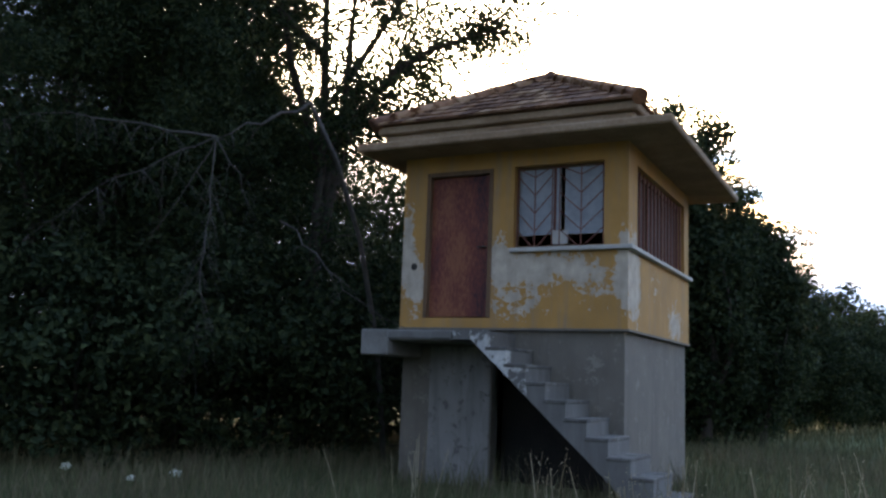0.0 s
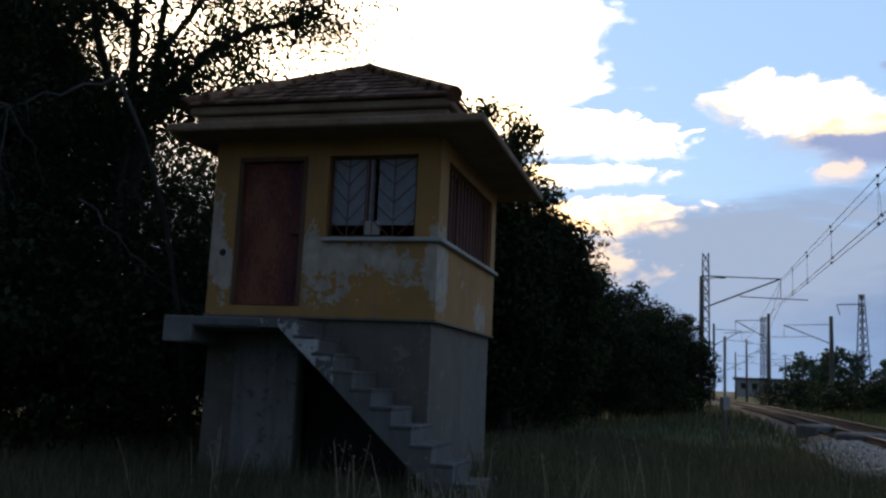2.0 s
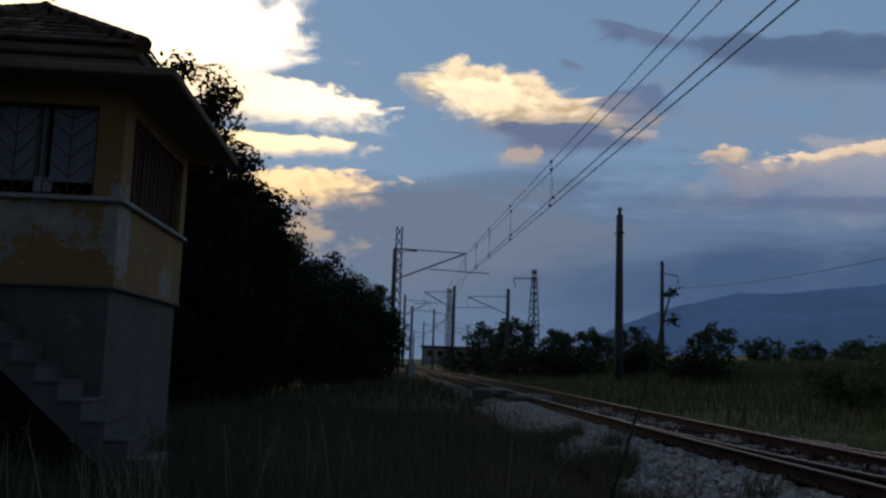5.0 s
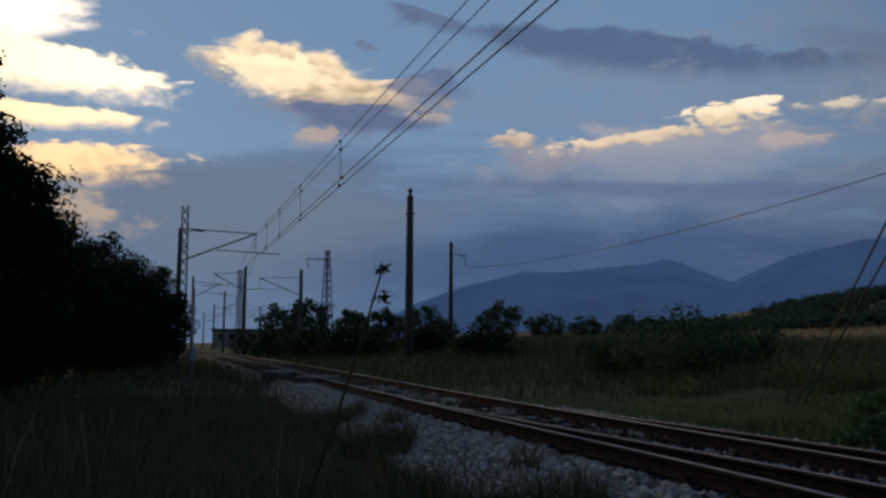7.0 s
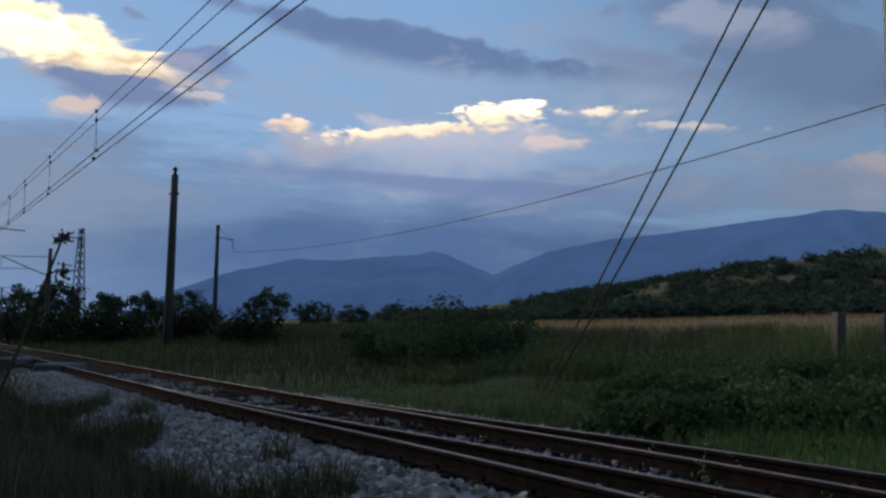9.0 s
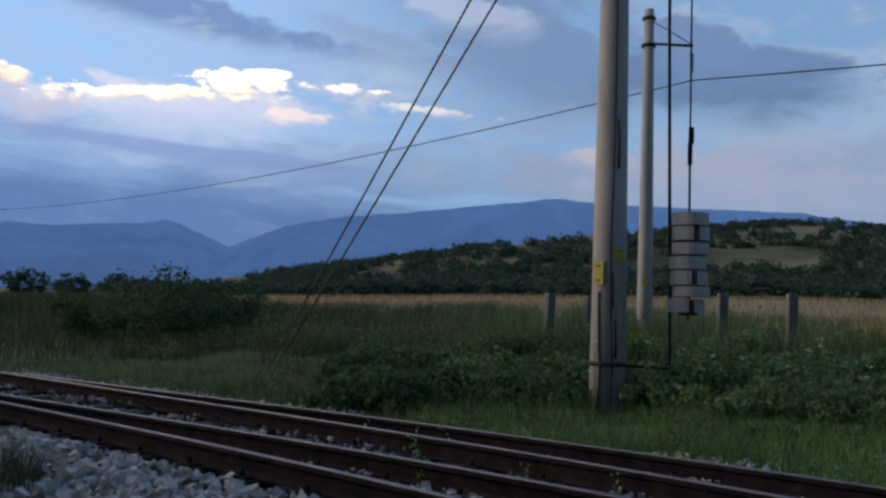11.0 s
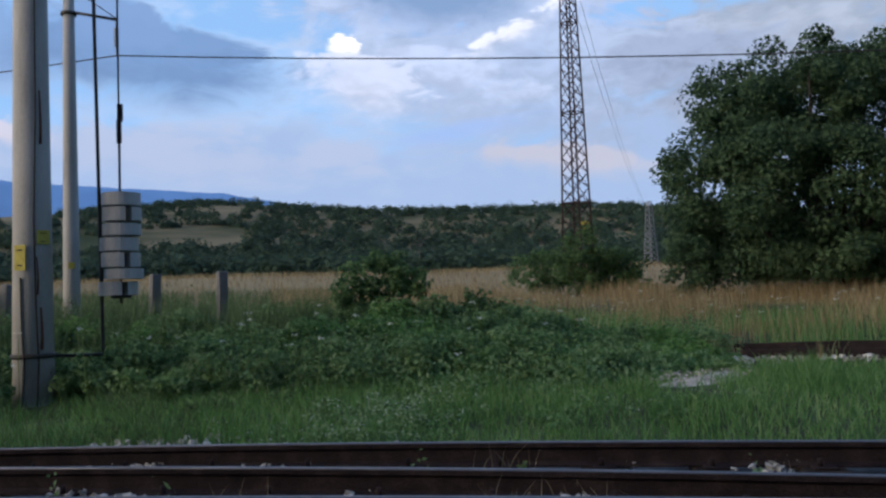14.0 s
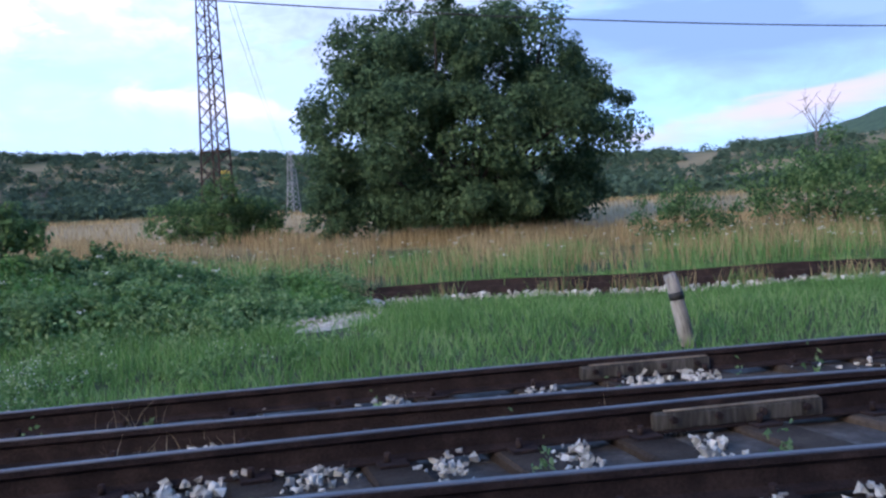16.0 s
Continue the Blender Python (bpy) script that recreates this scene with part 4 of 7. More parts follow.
def make_house():
    e = thing("signal_house", HOUSE, "abandoned two-storey signal house with flaking ochre plaster and tiled roof", "house")
    W, D = WIDE, DEEP
    # lower storey, grey render, set back a little under the ochre storey
    low = Shape()
    za = FLOOR - 0.16
    for a, b in (((-W + 0.05, 0.05, -0.3), (-1.80, 0.25, za)), ((-1.80, 0.05, za), (-0.30, 0.25, FLOOR + 0.02)), ((-0.30, 0.05, -0.3), (-0.05, 0.25, za)), ((-W + 0.05, 0.05, za), (-1.80, 0.25, FLOOR + 0.02)),
                 ((-0.30, 0.05, za), (-0.05, 0.25, FLOOR + 0.02)), ((-0.25, 0.25, -0.3), (-0.05, D - 0.05, FLOOR + 0.02)), ((-W + 0.05, 0.25, -0.3), (-W + 0.25, D - 0.05, FLOOR + 0.02)),
                 ((-W + 0.25, D - 0.25, -0.3), (-0.25, D - 0.05, FLOOR + 0.02))):
        low.box(a, b)
    low.prism([(-1.68, za), (-0.30, 0.84), (-0.30, za)], 0.05, 0.25)
    bmesh.ops.remove_doubles(low.bm, verts=low.bm.verts, dist=0.001)
    part("lower_wall", low, M_BASE, e, "grey cement-rendered lower storey with a dark cellar opening")
    part("cement_panel", Shape().box((-2.70, 0.028, -0.1), (-1.815, 0.048, 1.92), None, 0.006), M_PATCH, e, "pale patched cement panel")
    # added sheet: the deep shade of the opening as a near-black surface
    part("cellar_shade_sheet", Shape().box((-2.0, 0.9, -0.3), (-0.3, 0.95, FLOOR - 0.1)), M_DARK, e, "near-black sheet standing for the shade in the cellar")
    t = 0.22
    dx0, dx1, dz = -2.83, -1.83, 4.30
    wx0, wx1 = -1.53, -0.31
    def wall(name, boxes):
        """One wall with its openings cut through, as a single skin."""
        me_a = Shape()
        for a, b in boxes:
            me_a.box(a, b)
        bmesh.ops.remove_doubles(me_a.bm, verts=me_a.bm.verts, dist=0.001)
        part(name, me_a, M_FRONT, e, "flaking ochre plaster")

    zs, zt = SILL + 0.04, 4.30
    wall("front_wall", [((a, 0, b), (c, t, d)) for a, c, b, d in (
        (-W, dx0, FLOOR, 2.30), (-W, dx0, 2.30, zs), (-W, dx0, zs, zt), (-W, dx0, zt, TOP), (dx0, dx1, FLOOR, 2.30), (dx0, dx1, zt, TOP), (dx1, wx0, FLOOR, 2.30), (dx1, wx0, 2.30, zs),
        (dx1, wx0, zs, zt), (dx1, wx0, zt, TOP), (wx0, wx1, FLOOR, 2.30), (wx0, wx1, 2.30, zs), (wx0, wx1, zt, TOP), (wx1, 0, FLOOR, 2.30), (wx1, 0, 2.30, zs), (wx1, 0, zs, zt), (wx1, 0, zt, TOP))])
    sy0, sy1 = 0.42, D - 0.32
    wall("side_wall", [((-t, a, b), (0, c, d)) for a, c, b, d in (
        (t, sy0, FLOOR, zs), (t, sy0, zs, zt), (t, sy0, zt, TOP), (sy0, sy1, FLOOR, zs), (sy0, sy1, zt, TOP), (sy1, D, FLOOR, zs), (sy1, D, zs, zt), (sy1, D, zt, TOP))])
    part("back_wall", Shape().box((-W, D - t, FLOOR), (-t, D, TOP)), M_FRONT, e)
    part("left_wall", Shape().box((-W, t, FLOOR), (-W + t, D - t, TOP)), M_FRONT, e)
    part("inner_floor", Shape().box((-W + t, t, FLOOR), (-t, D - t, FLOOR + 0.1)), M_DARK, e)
    # door
    door = part("door", Shape().box((dx0 + 0.05, 0.07, 2.32), (dx1 - 0.05, 0.12, dz - 0.04)), M_DOOR, e, "worn red painted door")
    part("door_handle", Shape().tube([(dx1 - 0.12, 0.065, 3.25), (dx1 - 0.12, 0.02, 3.25), (dx1 - 0.22, 0.02, 3.25)], 0.012, None, 6), M_STEEL, door)
    fr = Shape()
    fr.box((dx0 + 0.002, -0.012, 2.30), (dx0 + 0.06, 0.10, dz), None, 0.004).box((dx1 - 0.06, -0.012, 2.30), (dx1 - 0.002, 0.10, dz), None, 0.004).box((dx0 + 0.06, -0.012, dz - 0.06), (dx1 - 0.06, 0.10, dz - 0.002))
    part("door_frame", fr, M_FRAME, e, "brown timber frame")
    # front window: two casements with a leaf-pattern grille
    make_front_window(e, wx0, wx1)
    make_side_window(e, sy0, sy1)
    # sill band that turns the corner
    part("window_sill", Shape().box((-1.56, -0.07, SILL - 0.02), (0.07, -0.001, SILL + 0.035), None, 0.008), M_SILL, e, "pale painted sill band")
    part("window_sill", Shape().box((0.001, 0.0, SILL - 0.02), (0.07, D - 0.02, SILL + 0.035), None, 0.008), M_SILL, e, "pale painted sill band")
    part("drip_edge", Shape().box((-W - 0.02, -0.02, FLOOR - 0.03), (0.02, D + 0.02, FLOOR - 0.002)), M_BASE, e)
    # a near-black disc stands for the shade in the hole
    hole = Shape().tube([(-2.99, -0.006, 3.0), (-2.99, 0.03, 3.0)], 0.05, None, 9)
    part("wall_hole", hole, M_DARK, e, "dark broken hole in the plaster")
    # eaves slab
    o = 0.62
    part("eaves_slab", Shape().box((-W - 0.45, -o, TOP), (o + 0.06, D + o, TOP + 0.11), None, 0.02), M_EAVE, e, "stained concrete eaves slab")
    part("cornice", Shape().box((-W - 0.16, -0.36, TOP + 0.11), (0.16, D + 0.34, TOP + 0.27), None, 0.03), M_EAVE, e, "stained plaster cornice")
    part("cornice", Shape().box((-W - 0.24, -0.42, TOP + 0.27), (0.22, D + 0.40, TOP + 0.385), None, 0.02), M_EAVE, e, "stained plaster cornice")
    make_roof(e)
    make_stair(e)


def make_front_window(e, x0, x1):
    w = part("window", Shape().box((x0, 0.10, SILL + 0.04), (x0 + 0.025, 0.16, 4.30)).box((x1 - 0.025, 0.10, SILL + 0.04), (x1, 0.16, 4.30))
             .box((x0 + 0.025, 0.10, 4.27), (x1 - 0.025, 0.16, 4.30)).box((x0 + 0.025, 0.10, SILL + 0.04), (x1 - 0.025, 0.16, SILL + 0.07)), M_FRAME, e, "two-leaf window with broken panes")
    mid = (x0 + x1) / 2
    for a, b in ((x0 + 0.026, mid - 0.1), (mid + 0.05, x1 - 0.026)):
        part("pane", Shape().box((a, 0.13, SILL + 0.22), (b, 0.136, 4.268)), M_GLASS, w, "dusty whitened glass")
    part("mullion", Shape().box((mid - 0.10, 0.115, SILL + 0.09), (mid - 0.07, 0.15, 4.268)), M_GRILLE, w)
    part("casement_stile", Shape().box((mid - 0.065, 0.118, SILL + 0.09), (mid - 0.005, 0.146, 4.266), None, 0.004), M_GLASS, w, "pale weathered casement stile")
    part("paper_sheet", Shape().box((mid - 0.12, 0.10, SILL + 0.09), (mid + 0.10, 0.106, SILL + 0.27)), M_SILL, w, "pale board in the broken corner")
    g = Shape()
    for lo, hi in ((x0 + 0.03, mid - 0.1), (mid + 0.0, x1 - 0.03)):
        c = (lo + hi) / 2
        g.tube([(c, 0.06, SILL + 0.05), (c, 0.06, 4.28)], 0.008, None, 5)
        for k in range(5):
            z = SILL + 0.02 + 0.24 * k
            for q in (lo, hi):
                g.tube([(c, 0.06, z), (q, 0.06, min(z + 0.26, 4.28))], 0.008, None, 5)
        for q in (lo, hi):
            g.tube([(q, 0.06, SILL + 0.05), (q, 0.06, 4.28)], 0.008, None, 5)
    part("grille", g, M_GRILLE, w, "rusty leaf-pattern iron grille")


def make_side_window(e, y0, y1):
    w = part("window", Shape().box((-0.16, y0, SILL + 0.04), (-0.10, y0 + 0.06, 4.30)).box((-0.16, y1 - 0.06, SILL + 0.04), (-0.10, y1, 4.30))
             .box((-0.16, y0 + 0.06, 4.24), (-0.10, y1 - 0.06, 4.30)).box((-0.16, y0 + 0.06, SILL + 0.04), (-0.10, y1 - 0.06, SILL + 0.09)), M_FRAME, e, "wide side window behind bars")
    part("pane", Shape().box((-0.14, y0 + 0.06, SILL + 0.09), (-0.134, y1 - 0.06, 4.24)), M_SIDEGLASS, w, "dark matt glass")
    for k in range(1, 3):
        y = y0 + (y1 - y0) * k / 3
        part("mullion", Shape().box((-0.16, y - 0.03, SILL + 0.09), (-0.11, y + 0.03, 4.24)), M_FRAME, w)
    for k in range(14):
        y = y0 + 0.08 + (y1 - y0 - 0.16) * k / 13
        part("bar", Shape().tube([(-0.05, y, SILL + 0.05), (-0.05, y, 4.28)], 0.016, None, 5), M_GRILLE, w)


def make_roof(e):
    """A hipped roof of interlocking clay tiles laid in courses."""
    x0, x1, y0, y1 = -WIDE - 0.30, 0.26, -0.46, DEEP + 0.45
    zb, za = TOP + 0.40, 6.02
    cx, cy = (x0 + x1) / 2, (y0 + y1) / 2
    r = 0.25
    apex = [Vector((cx, cy - r, za)), Vector((cx, cy + r, za))]
    corners = [Vector((x0, y0, zb)), Vector((x1, y0, zb)), Vector((x1, y1, zb)), Vector((x0, y1, zb))]
    core = Shape().hull([*(c - Vector((0, 0, 0.01)) for c in corners), *(a - Vector((0, 0, 0.02)) for a in apex)], [(0, 1, 4), (1, 2, 5, 4), (2, 3, 5), (3, 0, 4, 5), (3, 2, 1, 0)])
    roof = part("roof", core, M_TILE, e, "low hipped roof of old clay tiles")
    tile = Shape()
    tile.hull([(-0.105, -0.02, 0.034), (-0.05, -0.02, 0.046), (0.04, -0.02, 0.038), (0.105, -0.02, 0.048), (-0.105, 0.33, 0.0), (-0.05, 0.33, 0.008), (0.04, 0.33, 0.003), (0.105, 0.33, 0.010),
               (-0.105, -0.02, 0.0), (0.105, -0.02, 0.004)], [(0, 1, 5, 4), (1, 2, 6, 5), (2, 3, 7, 6), (8, 9, 3, 2, 1, 0)])
    bm = tile.bm
    me = bpy.data.meshes.new("tile")
    bm.to_mesh(me)
    bm.free()
    me.materials.append(M_TILE)
    rs = np.random.RandomState(2)
    faces = ((corners[0], corners[1], apex[0], apex[0]), (corners[1], corners[2], apex[1], apex[0]), (corners[2], corners[3], apex[1], apex[1]), (corners[3], corners[0], apex[0], apex[1]))
    for fi, (a, b, tb, ta) in enumerate(faces):
        along = (b - a).normalized()
        inner = ((ta + tb) / 2 - (a + b) / 2)
        inner -= along * inner.dot(along)
        slope = inner.length
        up = inner.normalized()
        nrm = along.cross(up)
        courses = int(slope / 0.28)
        step = 0.215 if fi in (0, 1) else 0.43
        for c in range(courses):
            k = (c * 0.28) / slope
            la, lb = a.lerp(ta, k), b.lerp(tb, k)
            length = (lb - la).length
            for q in range(int(length / step)):
                p = la + along * (step * (q + 0.5) + (length % step) / 2)
                o = new("tile", me)
                o.parent = roof
                m = Matrix((along, up, nrm)).transposed().to_4x4()
                o.matrix_local = Matrix.Translation(p + nrm * 0.004) @ m @ pose(0, 0, 0, rs.uniform(-1, 2), rs.uniform(-2, 2), rs.uniform(-2, 2)) @ Matrix.Diagonal((step / 0.215, 1, 0.7, 1))
    for c, a in zip(corners, (apex[0], apex[0], apex[1], apex[1])):
        n = 9
        for k in range(n):
            p, q = c.lerp(a, k / n), c.lerp(a, (k + 1.12) / n)
            s = Shape().tube([p + Vector((0, 0, 0.0)), p.lerp(q, 0.12) + Vector((0, 0, 0.02)), q + Vector((0, 0, 0.03))], 0.108, 0.072, 9)
            part("ridge_tile", s, M_TILE, roof)
    part("ridge_tile", Shape().tube([apex[0] + Vector((0, -0.05, 0.02)), apex[1] + Vector((0, 0.05, 0.02))], 0.10, None, 8), M_TILE, roof)


def make_stair(e):
    wdt = 0.88
    top = 2.08
    poly = [(-1.93, 1.97), (-1.93, top)]
    soffit = [(0.85, -0.1), (0.62, -0.1), (-1.68, 1.97)]
    for k in range(10):
        x = -1.47 + 0.25 * k
        z = top - 0.197 * k
        poly += [(x, z), (x, z - 0.197)]
    poly += soffit
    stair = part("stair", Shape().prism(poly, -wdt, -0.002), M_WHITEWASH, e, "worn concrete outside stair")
    for k in range(1, 9):
        x, z = -1.47 + 0.25 * k, top - 0.197 * k
        part("tread", Shape().box((x - 0.27, -wdt - 0.012, z - 0.035), (x + 0.008, -0.003, z + 0.005), None, 0.006), M_STEP, stair, "worn concrete tread")
    part("landing", Shape().box((-WIDE - 0.02, -wdt, 1.95), (-1.93, 0.04, top), None, 0.012), M_CONCRETE, e, "concrete landing before the door")
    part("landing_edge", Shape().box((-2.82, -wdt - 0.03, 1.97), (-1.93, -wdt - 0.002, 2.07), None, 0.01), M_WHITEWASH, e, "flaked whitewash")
    part("landing_beam", Shape().box((-WIDE - 0.04, -wdt - 0.035, 1.76), (-2.82, -0.002, top + 0.004), None, 0.015), M_CONCRETE, e, "concrete beam under the landing")


make_house()


# ---- poles, masts and wires ----
def make_round_pole(name, p, h, r0, r1, label, group="", lean=(0, 0), mat=None):
    e = thing(name, Matrix.Translation(p), label, "pole", group)
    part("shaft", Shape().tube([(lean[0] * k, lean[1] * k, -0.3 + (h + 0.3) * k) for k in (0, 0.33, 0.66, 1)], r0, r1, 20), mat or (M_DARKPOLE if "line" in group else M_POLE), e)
    return e


def wire(name, pts, r, label, sag=0.0, n=14, mat=None):
    a, b = Vector(pts[0]), Vector(pts[1])
    line = [a.lerp(b, k / n) - Vector((0, 0, sag * 4 * (k / n) * (1 - k / n))) for k in range(n + 1)]
    o = part(name, Shape().tube(line, r, None, 5), mat or M_STEEL)
    return tagged(o, label, "wire", "overhead wires")


POLE = gpoint(-86.95, 12.07)
pole = make_round_pole("anchor_pole", POLE, 9.6, 0.24, 0.15, "weathered concrete anchor pole with rust streaks and yellow plates")
toward = (Vector((0.3, 0, 0)) - POLE).normalized()


def on_pole(ang, z, r):
    """A place on the pole's skin, ang degrees round from the side that faces the walk."""
    a = math.radians(ang) + math.atan2(toward.y, toward.x)
    return Vector((r * math.cos(a), r * math.sin(a), z)), math.degrees(a)


def plate(parent, ang, z, r, w, h):
    p, a = on_pole(ang, z, r)
    o = part("warning_plate", Shape().box((0, -w / 2, -h / 2), (0.006, w / 2, h / 2), None, 0.002), M_YELLOW, parent, "small yellow warning plate")
    o.matrix_local = Matrix.Translation(p) @ pose(0, 0, 0, 0, 0, a)
    for k, ww in ((0.30, 0.5), (-0.30, 0.4)):
        b = part("lettering_bar", Shape().box((0.006, -w * ww / 2, h * k - h * 0.03), (0.0075, w * ww / 2, h * k + h * 0.03)), M_BLACK, o)


plate(pole, -36, 1.74, 0.232, 0.15, 0.30)
plate(pole, 30, 1.98, 0.228, 0.16, 0.17)
part("clamp_band", Shape().tube([(0, 0, 0.55), (0, 0, 0.61)], 0.25, None, 20), M_STEEL, pole, "dark steel clamp band")
for ang, zs in ((8, (0.0, 0.5, 1.2, 2.2, 3.4, 5.0, 9.0)), (-30, (0.0, 0.5, 0.9, 1.5))):
    line = []
    for k, z in enumerate(zs):
        q, _ = on_pole(ang + 5 * math.sin(k * 1.7), z, 0.248 - 0.0097 * z)
        line.append(q)
    part("earth_cable", Shape().tube(line, 0.011, None, 5), M_BLACK, pole, "thin dark earthing cable")
M_STREAK = material("rust_streak", [(0.3, (0.10, 0.045, 0.025)), (0.7, (0.19, 0.09, 0.05))], 9, 0.9, 0, 0.2, 40)
for ang, z0, z1, w in ((26, 3.1, 3.75, 0.035), (22, 0.65, 1.15, 0.04), (12, 1.3, 1.75, 0.025)):
    line = [on_pole(ang + 2 * math.sin(k), z0 + (z1 - z0) * k / 4, 0.2415 - 0.0097 * (z0 + (z1 - z0) * k / 4))[0] for k in range(5)]
    part("rust_stain", Shape().tube(line, w * 0.5, w * 0.25, 6), M_STREAK, pole, "brown rust stain")

# balance weights beside the pole
right = Vector((toward.y, -toward.x, 0))
right = -right if right.dot(Vector((0, -1, 0))) < 0 else right
WEIGHT = POLE + right * 1.0
WEIGHT.z = 0


def make_weights():
    e = thing("balance_weight", Matrix.Translation(WEIGHT), "stack of concrete balance weights hanging on a steel rod", "weight")
    z = 1.60
    rs = np.random.RandomState(8)
    hs = (0.20, 0.15, 0.20, 0.19, 0.18, 0.19, 0.18)
    for k, h in enumerate(hs):
        n = 24
        slot = math.atan2(toward.y, toward.x) + (0.25 if k in (0, 2, 5) else math.pi + rs.uniform(-1, 1))
        ring = []
        r = 0.235
        for q in range(n):
            a = slot + 0.16 + (2 * math.pi - 0.32) * q / (n - 1)
            ring.append((r * math.cos(a), r * math.sin(a)))
        ring += [(0.04 * math.cos(slot - 0.9), 0.04 * math.sin(slot - 0.9)), (0.04 * math.cos(slot + 0.9), 0.04 * math.sin(slot + 0.9))]
        d = rs.uniform(-0.034, 0.034, 2)
        part("weight_disc", Shape().prism([(x + d[0], y + d[1]) for x, y in ring], z, z + h - rs.uniform(0.018, 0.035), "z"), M_POLE, e, "slotted concrete disc")
        z += h
    part("rod", Shape().tube([(0, 0, 1.5), (0, 0, z + 0.75)], 0.016, None, 8), M_STEEL, e, "dark steel rod")
    part("base_plate", Shape().tube([(0, 0, 1.56), (0, 0, 1.6)], 0.12, None, 12), M_STEEL, e)
    sh = Shape().box((-0.035, -0.03, z + 0.62), (0.035, 0.03, z + 0.92), None, 0.01).box((-0.02, -0.05, z + 0.9), (0.05, 0.02, z + 1.12), None, 0.01).tube([(-0.06, 0, z + 0.66), (0.06, 0, z + 0.66)], 0.03, None, 8)
    part("shackle", sh, M_RUST, e, "rusty rope shackle")
    part("rope", Shape().tube([(0, 0, z + 1.1), (0, 0, 9.0)], 0.012, None, 6), M_STEEL, e, "steel rope")


make_weights()
gp = POLE + right * 0.78
pipe = part("guide_pipe", Shape().tube([(POLE.x + right.x * 0.24, POLE.y + right.y * 0.24, POLE.z + 0.56), (gp.x, gp.y, POLE.z + 0.55), (gp.x, gp.y, POLE.z + 0.62), (gp.x - right.x * 0.06, gp.y - right.y * 0.06, POLE.z + 5), (gp.x - right.x * 0.08, gp.y - right.y * 0.08, POLE.z + 9.2)], 0.022, None, 8), M_STEEL)
tagged(pipe, "dark steel guide pipe beside the hanging weights", "pipe")
pulley = part("pulley_arm", Shape().box((-0.04, 0, 8.9), (0.04, 1.1, 9.0)).tube([(0.06, 0.98, 9.0), (-0.06, 0.98, 9.0)], 0.22, None, 18), M_STEEL, pole, "pulley arm for the balance rope")
pulley.matrix_local = pose(0, 0, 0, 0, 0, math.degrees(math.atan2(-right.x, right.y)))

# guys from the anchor pole
for foot, top in ((Vector((15.2, 6.87, 0.3)), 9.6), (Vector((15.25, 6.76, 0.3)), 8.62)):
    wire("guy_wire", (Vector((POLE.x, POLE.y, top)), foot), 0.017, "taut dark guy wire from the anchor pole", 0.03)

# feeder line: concrete poles with a short arm, parallel to the track
def make_feeder_pole(p, h):
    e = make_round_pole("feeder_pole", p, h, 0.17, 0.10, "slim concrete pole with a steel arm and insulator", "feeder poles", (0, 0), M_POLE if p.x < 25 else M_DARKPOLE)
    d = Vector((-0.45, -0.89, 0)) if p.x < 25 else Vector((0.55, -0.83, 0))
    z = h - 0.80
    part("arm", Shape().tube([(0, 0, z + 0.08), (d.x * 0.98, d.y * 0.98, z - 0.14)], 0.03, None, 6), M_STEEL, e)
    part("tie_rod", Shape().tube([(0, 0, h - 0.2), (d.x * 0.95, d.y * 0.95, z - 0.1)], 0.01, None, 5), M_STEEL, e)
    for zb, rb in ((z, 0.15), (h - 0.22, 0.14)):
        part("clamp_band", Shape().tube([(0, 0, zb), (0, 0, zb + 0.06)], rb, None, 14), M_STEEL, e)
    ins = Shape().tube([(d.x * 0.96, d.y * 0.96, z - 0.14), (d.x * 0.96, d.y * 0.96, z - 0.85)], 0.012, None, 5)
    for k in range(6):
        q = z - 0.32 - 0.065 * k
        ins.tube([(d.x * 0.96, d.y * 0.96, q), (d.x * 0.96, d.y * 0.96, q - 0.03)], 0.055, 0.03, 10)
    part("insulator", ins, M_GALV, e, "pale ribbed insulator")
    return p + Vector((d.x * 0.96, d.y * 0.96, z - 0.85))


P2 = gpoint(-89.2, 18.92)
PB = gpoint(-45.15, 56.0)
e2 = make_feeder_pole(P2, 8.0 - P2.z)
eb = make_feeder_pole(PB, 7.95 - PB.z)
pl2 = Vector((P2.x, P2.y, 0)) + Vector((-0.165, 0, 0))
o = part("warning_plate", Shape().box((pl2.x - 0.006, pl2.y - 0.06, 2.22), (pl2.x, pl2.y + 0.06, 2.34)), M_YELLOW)
tagged(o, "small yellow plate on a concrete pole", "plate")
wire("feeder_wire", (e2, eb), 0.014, "thin feeder wire sagging between poles", 0.85, 24)
wire("feeder_wire", (e2, e2 + Vector((-20.5, -37.0, -0.1))), 0.014, "thin feeder wire sagging between poles", 0.9, 24)


